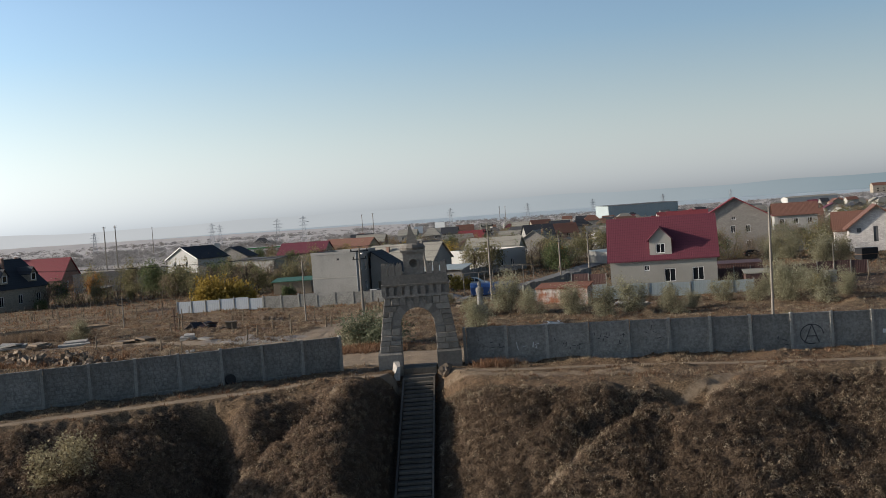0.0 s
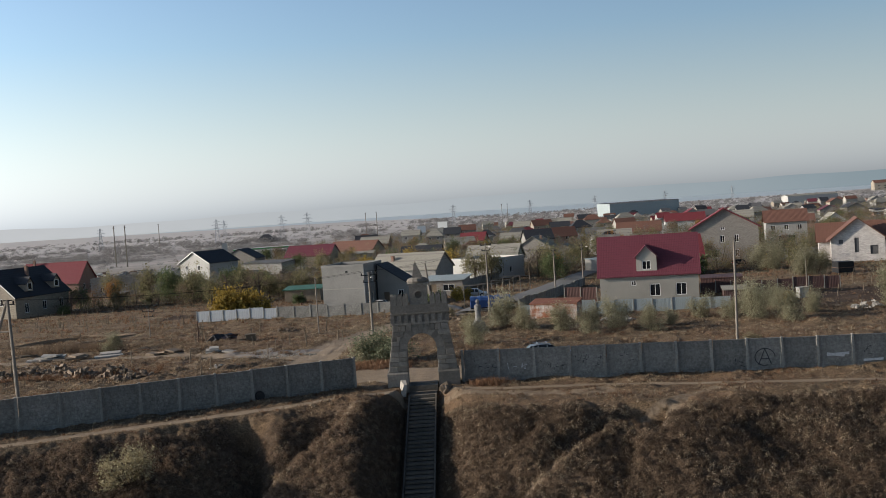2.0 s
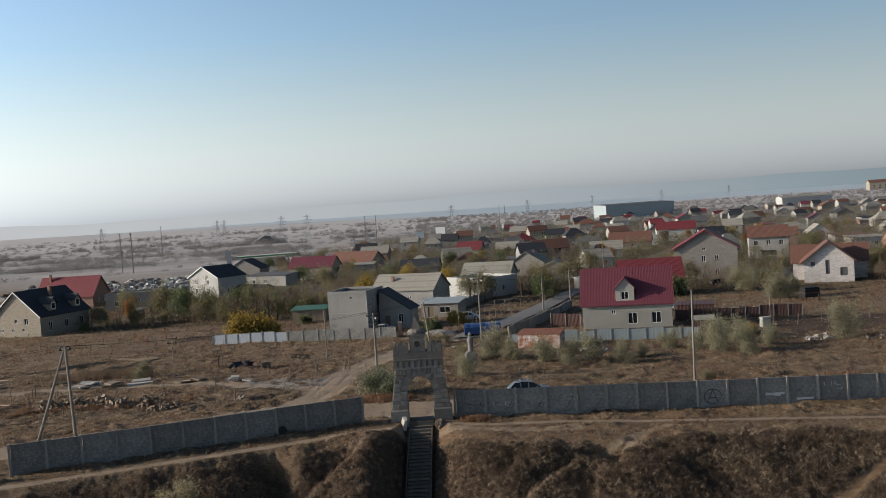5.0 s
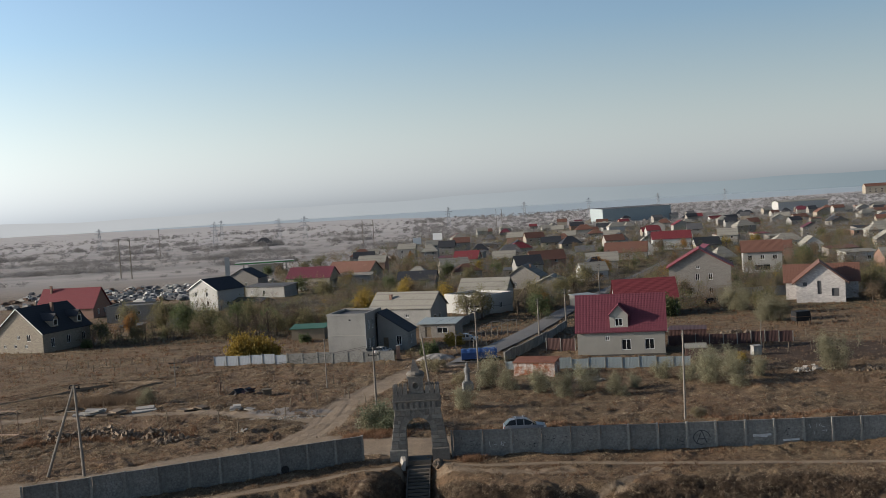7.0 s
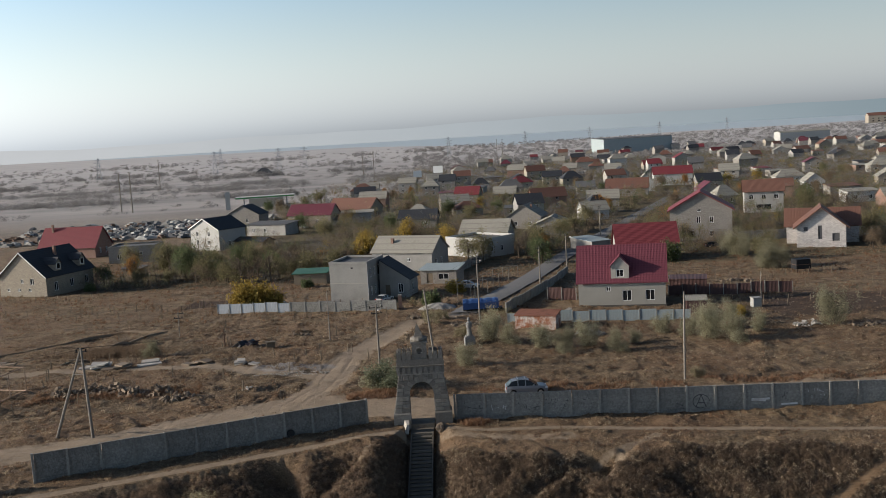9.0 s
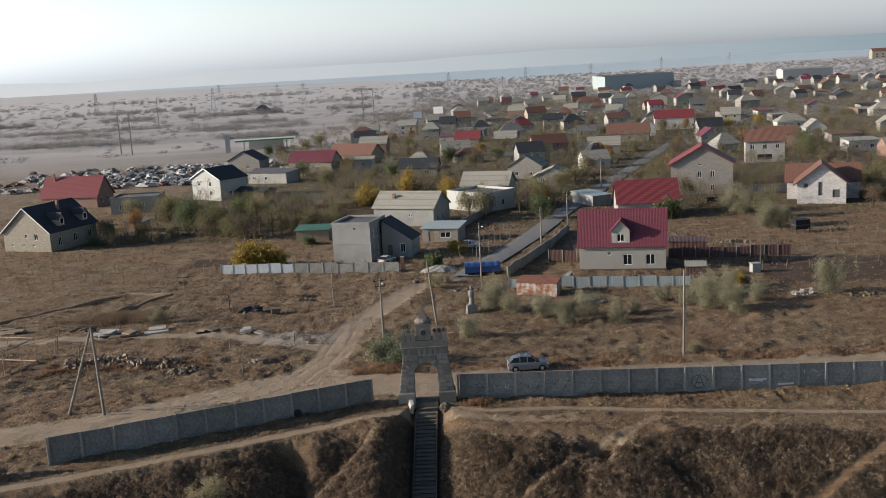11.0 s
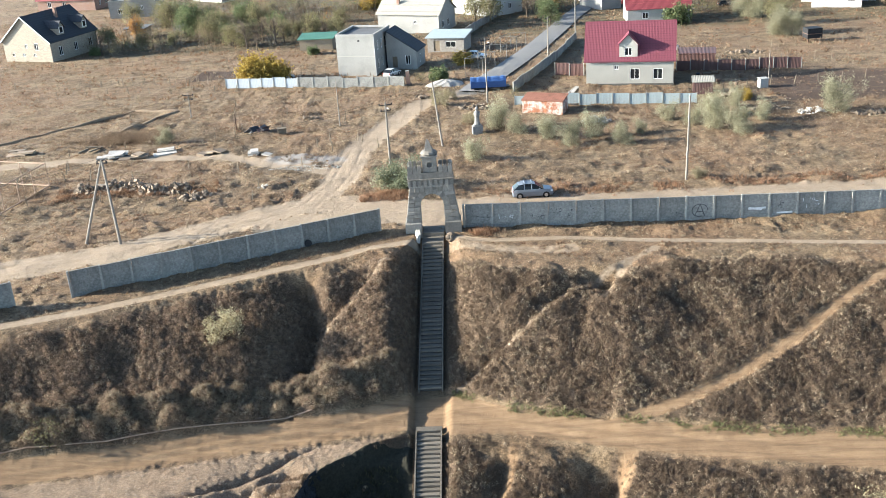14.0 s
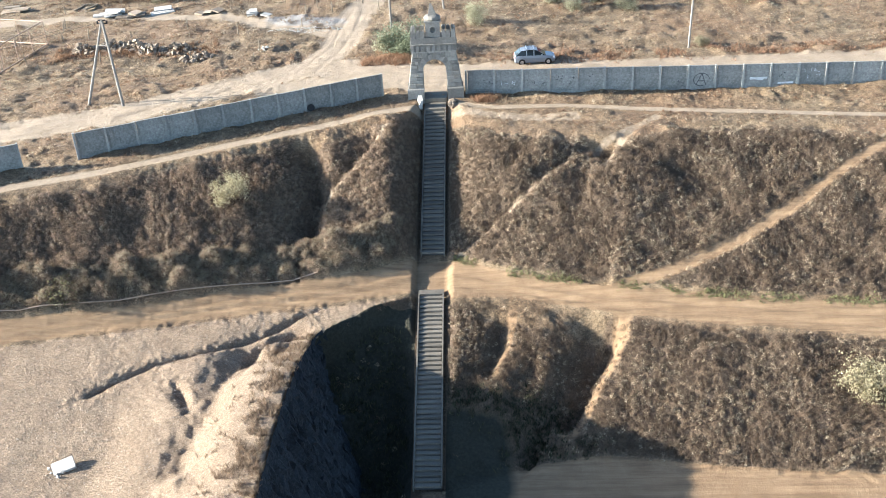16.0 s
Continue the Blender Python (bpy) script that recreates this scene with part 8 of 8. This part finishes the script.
def far_woods():
    """Belts of trees and shrubs on the plain and among the far houses."""
    belts = ((560, 10, -0.1, 5.0), (690, 14, 0.05, 7.0), (800, 10, 0.1, 5.0), (1050, 16, 0.12, 7.0), (1400, 24, 0.12, 8.0), (1900, 40, 0.1, 9.0))
    # pale greys here imitate haze over the far belts
    for mat, n, sd, what in ((L_TWIG, 3000, 1, "grey leafless"), (L_HAZY, 4200, 4, "haze-paled leafless")):
        rnd = random.Random(sd)
        near, far = [], []
        for _ in range(n):
            y = rnd.uniform(430, 2300)
            x = rnd.uniform(-0.52 * y - 30, 0.5 * y + 50)
            hh = rnd.uniform(1.2, 4.5)
            if x < -0.05 * y:
                if rnd.random() < 0.8:
                    by, sig, tilt, hh = rnd.choice(belts)
                    x = rnd.uniform(-0.5 * by - 40, -0.02 * by)
                    y = by + rnd.gauss(0, sig) + tilt * (x + 150)
                    hh *= rnd.uniform(0.35, 1.0)
                    if math.sin(x * 0.021 + by) + math.sin(x * 0.05 + 2 * by) < -0.5:
                        continue
                else:
                    hh = rnd.uniform(0.6, 1.6)
            z = gz(x, y)
            for _ in range(5):
                (near if y < 900 else far).append((x + rnd.gauss(0, 1.9), y + rnd.gauss(0, 1.9), z + hh * rnd.uniform(0.05, 0.75)))
        v = np.concatenate([tri_leaves(rnd, near, 26, (0.9, 0.9, 0.6), 0.42), tri_leaves(rnd, far, 14, (1.3, 1.3, 0.9), 0.9)])
        tagged(new("far_woods", loose_faces("far_woods", v, 3, mat)), f"{what} belts of trees and shrubs on the plain", "woods", kind="stuff")


def thickets():
    """Tangled garden scrub and orchard growth between the houses."""
    for mat, n, sd, what in ((L_TWIG, 1100, 15, "grey leafless"), (L_BROWN, 1300, 11, "brown"), (L_OLIVE, 1150, 12, "olive"), (L_GREEN, 480, 13, "green"), (L_ORANGE, 60, 14, "rusty orange"), (L_YELLOW, 36, 16, "yellow")):
        rnd = random.Random(sd)
        pts, far, twigs = [], [], Mesh()
        k = 0
        while k < n:
            if rnd.random() < 0.045:
                x, y = rnd.uniform(-84, -20), rnd.uniform(122, 205)
                if -32 < x and y < 150:
                    continue
            else:
                y = rnd.uniform(142, 900) if rnd.random() < 0.6 else rnd.uniform(142, 420)
                x = rnd.uniform(lerp(y, [(142, 50), (200, -30), (300, -75), (520, -90), (900, -40)]), 0.47 * y + 50)
            if along(np.array(x), np.array(y), STREET)[0] < 5 or any(-4 < x - a < 15 and -5 < y - b < 12 for a, b in TAKEN):
                continue
            if 25 < x < 96 and y < 142:
                continue
            k += 1
            z = gz(x, y)
            hh = rnd.uniform(0.8, 4.2) if rnd.random() < 0.6 else rnd.uniform(4, 7.5)
            for _ in range(4):
                q = (x + rnd.gauss(0, 1.2), y + rnd.gauss(0, 1.2), z + hh * rnd.uniform(0.25, 0.95))
                (pts if y < 260 else far).append(q)
                if y < 300:
                    twigs.rod((x, y, z - 0.2), q, 0.06, 0.02, 3)
        v = tri_leaves(rnd, pts, 70 if mat is not L_TWIG else 34, (0.55, 0.55, 0.45), 0.17)
        v = np.concatenate([v, tri_leaves(rnd, far, 26, (0.65, 0.65, 0.55), 0.32)])
        tagged(new("garden_thicket", loose_faces("garden_thicket", v, 3, mat)), f"{what} garden scrub between the houses", "scrub", kind="stuff")
        solid("thicket_twigs", twigs, BARK, pose(0, 0, 0), "bare twigs of garden scrub", "scrub", kind="stuff")


def weeds():
    """Dry weeds: pointed blades in clumps."""
    g = np.random.default_rng(12)

    def clumps(name, x, y, h, w, blades, mat, label, lean=0.35, wide=0.45):
        n = len(x)
        z = height(x, y)
        X, Y, Z = (np.repeat(a, blades) for a in (x, y, z))
        N = n * blades
        hh = np.repeat(h * g.uniform(0.6, 1.4, n), blades) * g.uniform(0.6, 1.1, N)
        ww = w * g.uniform(0.6, 1.4, N)
        ang = g.uniform(0, 2 * np.pi, N)
        ox, oy = g.normal(0, wide, N) * np.repeat(h, blades), g.normal(0, wide, N) * np.repeat(h, blades)
        lx, ly = g.normal(0, lean, N) * hh + ox * 0.5, g.normal(0, lean, N) * hh + oy * 0.5
        bx, by = X + ox, Y + oy
        base = np.stack([bx, by, Z - 0.06], -1)
        side = np.stack([np.cos(ang) * ww, np.sin(ang) * ww, np.zeros(N)], -1)
        tip = np.stack([bx + lx, by + ly, Z + hh], -1)
        v = np.stack([base - side, base + side, tip], 1).reshape(-1, 3)
        tagged(new(name, loose_faces(name, v, 3, mat)), label, "weeds", kind="stuff")

    def tussocks(name, x, y, r, h, sprigs, size, mat, label):
        """Rounded clumps of dead weed: many small sprigs over a low dome."""
        n = len(x)
        N = n * sprigs
        k = g.uniform(0.65, 1.35, n)
        R, H = np.repeat(r * k, sprigs), np.repeat(h * k * g.uniform(0.7, 1.3, n), sprigs)
        X, Y, Z = (np.repeat(a, sprigs) for a in (x, y, height(x, y)))
        d = g.normal(0, 1, (N, 3))
        d[:, 2] = np.abs(d[:, 2])
        d /= np.linalg.norm(d, axis=1)[:, None]
        u = g.uniform(0.7, 1.08, N)
        c = np.stack([X + d[:, 0] * R * u, Y + d[:, 1] * R * u, Z - 0.04 + d[:, 2] * H * u], -1)
        nrm = d + g.normal(0, 0.4, (N, 3))
        t1 = np.cross(nrm, g.normal(0, 1, (N, 3)))
        t1 /= np.linalg.norm(t1, axis=1)[:, None] + 1e-9
        t2 = np.cross(nrm, t1)
        t2 /= np.linalg.norm(t2, axis=1)[:, None] + 1e-9
        s = (size * g.uniform(0.6, 1.4, N))[:, None]
        v = np.stack([c - t1 * s * 0.6 - t2 * s * 0.45, c + t1 * s * 0.6 - t2 * s * 0.45, c + t2 * s * 0.75], 1).reshape(-1, 3)
        tagged(new(name, loose_faces(name, v, 3, mat)), label, "weeds", kind="stuff")

    def scatter(n, x0, x1, y0, y1, keep):
        x, y = g.uniform(x0, x1, n), g.uniform(y0, y1, n)
        k = g.uniform(0, 1, n) < keep(x, y)
        return x[k], y[k]

    def bare(x, y):
        m = masks(x, y)
        return np.clip(np.maximum.reduce([m["dirt"], m["soil"], m["clay"], m["tar"], m["cut"] * 0.9, m["plough"] * 0.95]), 0, 1)
    inner = lambda x, y: (np.abs(x) > 1.6) | (y > 1.5) | (y < -46)
    patch = lambda x, y, s, k: smooth(-0.2, 0.5, bumps(x, y, s, k))
    # the banks
    grown = lambda x, y: banked(x, y) * (1 - bare(x, y)) * inner(x, y) * (0.12 + 0.88 * masks(x, y)["scrub"])
    x, y = scatter(78000, -48, 54, -47, -2, grown)
    upper = np.where(y > lerp(x, FOOT), np.where(x > -14, 1 - smooth(1.0, 3.6, lerp(x, CREST) - y), 1 - smooth(0.3, 1.6, lerp(x, CREST) - y)), 0)
    k = g.uniform(0, 1, len(x)) > upper * 0.85
    x, y, upper = x[k], y[k], upper[k]
    pale = g.uniform(0, 1, len(x)) < 0.1 + 0.25 * patch(x, y, 9, 15) + np.where((x < -2) & (y > lerp(x, FOOT)), 0.75, 0) + upper
    # weeds go darker where the mound's shadow lies; the shade is in their colour
    in_shade = (x > 1.4) & (g.uniform(0, 1, len(x)) < smooth(35.5, 38, -y) * (1 - smooth(8, 15, x)))
    clumps("damp_weeds", x[in_shade], y[in_shade], np.full(in_shade.sum(), 0.32), 0.045, 9, TUFT_DARK, "green weeds on the lower bank, darkened for its shade", 0.4, 0.3)
    x, y, upper, pale = x[~in_shade], y[~in_shade], upper[~in_shade], pale[~in_shade]
    tall = np.where(x < -2, 0.3, 0.3) * (1 - 0.45 * upper)
    tussocks("bank_weeds", x[~pale], y[~pale], 0.21, tall[~pale] * 1.05, 46, 0.056, TUFT, "dense brown dead weeds on the bank")
    grey = pale & (x < -2) & (y > lerp(x, FOOT) - 0.3) & (g.uniform(0, 1, len(x)) < 0.9)
    pale = pale & ~grey
    tussocks("bank_straw", x[pale], y[pale], 0.21, tall[pale], 46, 0.056, TUFT_PALE, "pale dead straw on the bank")
    tussocks("grey_bank_weeds", x[grey], y[grey], 0.22, tall[grey], 46, 0.056, TUFT_GREY, "grey dead weeds on the bank")
    x, y = scatter(16000, -48, 54, -47, -2, grown)
    clumps("bank_stalks", x, y, np.full(len(x), 0.32), 0.022, 6, TUFT, "thin dry stalks among the bank weeds", 0.45, 0.5)
    # verge between crest and fence, field behind
    free = lambda x, y: (1 - banked(x, y)) * (1 - bare(x, y)) * np.where(np.hypot(x, y) < 4.5, 0, 1)
    x, y = scatter(70000, -75, 80, -30, 72, lambda x, y: free(x, y) * np.where(y > lerp(x, CREST) - 1, 1, 0) * (0.25 + 0.75 * patch(x, y, 6, 16)))
    red = g.uniform(0, 1, len(x)) < 0.08 + 0.38 * patch(x, y, 14, 18)
    dark = (~red) & (g.uniform(0, 1, len(x)) < 0.3)
    pale = ~(red | dark)
    clumps("field_straw", x[pale], y[pale], np.full(pale.sum(), 0.17), 0.032, 8, TUFT_PALE, "dry straw grass in the field")
    clumps("field_weeds", x[dark], y[dark], np.full(dark.sum(), 0.2), 0.036, 8, TUFT, "brown weeds in the field")
    clumps("field_russet", x[red], y[red], np.full(red.sum(), 0.2), 0.036, 8, TUFT_RED, "russet weeds in the field")
    x, y = scatter(9000, -75, 80, 11, 72, lambda x, y: free(x, y) * patch(x, y, 11, 25))
    k = bumps(x, y, 9, 47) > 0.1
    x, y = x[k], y[k]
    clumps("field_brush", x, y, np.full(len(x), 0.42), 0.035, 14, TUFT, "brown brush clumps in the field", 0.5)
    # dark dry brush behind the slab stacks
    x, y = g.normal(-49, 3.6, 420), g.normal(47, 1.4, 420)
    clumps("dry_brush", x, y, np.full(420, 0.9), 0.03, 16, TUFT, "tall dark dry brush behind the slabs", 0.4, 0.4)
    x, y = g.uniform(-49, -28, 340), g.normal(19.2, 1.6, 340)
    clumps("heap_weeds", x, y, np.full(340, 0.45), 0.035, 12, TUFT_RED, "dry weeds growing through the stone heaps", 0.4, 0.4)
    # farther fields and gardens
    x, y = scatter(36000, -130, 150, 72, 190, lambda x, y: free(x, y) * (0.2 + 0.8 * patch(x, y, 9, 19)))
    k = g.uniform(0, 1, len(x)) < 0.5
    clumps("garden_straw", x[k], y[k], np.full(k.sum(), 0.34), 0.09, 4, TUFT_PALE, "dry grass between the gardens")
    clumps("garden_weeds", x[~k], y[~k], np.full((~k).sum(), 0.4), 0.1, 4, TUFT_RED, "russet weeds between the gardens")
    # bright weed rows: foot of the bank, roadside, stair sides
    x = g.uniform(2, 48, 1500)
    y = lerp(x, FOOT) + g.normal(0.1, 0.3, 1500)
    k = bumps(x, y, 6, 62) > -0.3
    x, y = x[k], y[k]
    clumps("verge_grass", x, y, np.full(len(x), 0.14), 0.04, 6, TUFT_GREEN, "green grass along the lower lane")
    x = np.concatenate([g.uniform(-9, -1.8, 250), g.normal(-5, 1.8, 250)])
    y = np.concatenate([g.uniform(11.0, 13.6, 250), g.normal(13.2, 0.9, 250)])
    clumps("russet_fringe", x, y, np.full(500, 0.42), 0.035, 9, TUFT_RED, "tall russet weeds before the bush")
    x = g.uniform(4, 70, 1500)
    y = 12.4 + 0.05 * (x - 10) + g.normal(0, 1.1, 1500)
    k = bumps(x, y, 5, 40) > -0.2
    x, y = x[k], y[k]
    clumps("roadside_weeds", x, y, np.full(len(x), 0.3), 0.05, 6, TUFT_RED, "tall russet weeds along the dirt road")
    x, y = g.normal(5.4, 0.6, 90), g.normal(-1.3, 0.35, 90)
    clumps("fence_weeds", x, y, np.full(90, 0.5), 0.035, 12, TUFT_RED, "tall rusty weeds at the fence")
    y = g.uniform(-56, -33.5, 900)
    x = lerp(y, CLIFF) - np.abs(g.normal(0.3, 1.5, 900))
    k = bumps(x, y, 2.4, 44) > -0.1
    clumps("edge_brush", x[k], y[k], np.full(k.sum(), 0.3), 0.04, 12, TUFT, "dark brush along the edge of the stone face", 0.45, 0.4)
    # gully weeds take the same shade-darkened colour
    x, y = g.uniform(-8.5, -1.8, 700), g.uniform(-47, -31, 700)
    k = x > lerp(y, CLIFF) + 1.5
    clumps("gully_weeds", x[k], y[k], np.full(k.sum(), 0.35), 0.05, 8, TUFT_DARK, "weeds in the gully, its shade in their colour", 0.45, 0.4)
    x = g.uniform(-38, -3, 1500)
    y = lerp(x, FOOT) + g.uniform(0.8, 3.8, 1500)
    tussocks("bank_foot_weeds", x, y, 0.34, np.full(1500, 0.4), 60, 0.06, TUFT_PALE, "rounded pale weed clumps at the foot of the bank")


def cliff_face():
    """The rough dark-grey stone face under the flat mound, coloured darker still for its shade."""
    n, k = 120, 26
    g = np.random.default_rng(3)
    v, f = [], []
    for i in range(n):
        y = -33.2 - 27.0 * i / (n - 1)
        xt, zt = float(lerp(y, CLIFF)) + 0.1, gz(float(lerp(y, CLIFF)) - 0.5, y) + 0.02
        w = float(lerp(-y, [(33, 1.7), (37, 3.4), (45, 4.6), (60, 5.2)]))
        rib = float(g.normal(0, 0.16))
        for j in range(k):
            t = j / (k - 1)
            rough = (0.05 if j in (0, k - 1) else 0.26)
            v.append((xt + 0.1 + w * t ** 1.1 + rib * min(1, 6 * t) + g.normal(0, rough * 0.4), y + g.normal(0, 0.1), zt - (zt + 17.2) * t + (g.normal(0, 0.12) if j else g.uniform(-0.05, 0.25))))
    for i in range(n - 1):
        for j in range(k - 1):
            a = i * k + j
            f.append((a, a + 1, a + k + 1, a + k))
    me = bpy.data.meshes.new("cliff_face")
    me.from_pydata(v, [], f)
    # near-black base colour: the face's shade is mixed into the grey stone
    me.materials.append(surface("shade_dark_stone", (0.019, 0.022, 0.027), 0.95, big=1.5, fine=5, spread=0.8, stain=0.4, relief=0.14))
    tagged(new("cliff_face", me), "rough stone face under the flat mound, shade in its colour", "cliff", kind="structure")


def clods():
    """Small lumps of dry earth on the bare mound and the lanes."""
    g = np.random.default_rng(55)
    n = 9000
    x, y = g.uniform(-47, -9, n), g.uniform(-57, -28, n)
    keep = (y < lerp(x, EDGE) - 0.4) & (x < lerp(y, CLIFF) - 0.3)
    x, y = x[keep], y[keep]
    n = len(x)
    s = g.uniform(0.04, 0.11, n)
    z = height(x, y)
    a = g.uniform(0, 6.283, n)
    v = []
    ring = []
    for k in range(4):
        r = s * g.uniform(0.7, 1.2, n)
        ring.append(np.stack([x + r * np.cos(a + k * 1.571), y + r * np.sin(a + k * 1.571), z - 0.03], -1))
    top = np.stack([x + g.normal(0, 0.02, n), y + g.normal(0, 0.02, n), z + s * 0.75], -1)
    for k in range(4):
        v.append(np.stack([ring[k], ring[(k + 1) % 4], top], 1))
    v = np.stack(v, 1).reshape(-1, 3)
    tagged(new("earth_clods", loose_faces("earth_clods", v, 3, CLOD)), "small clods of dry pale earth on the mound", "clods", kind="stuff")


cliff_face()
clods()
plants()
far_woods()
thickets()
weeds()
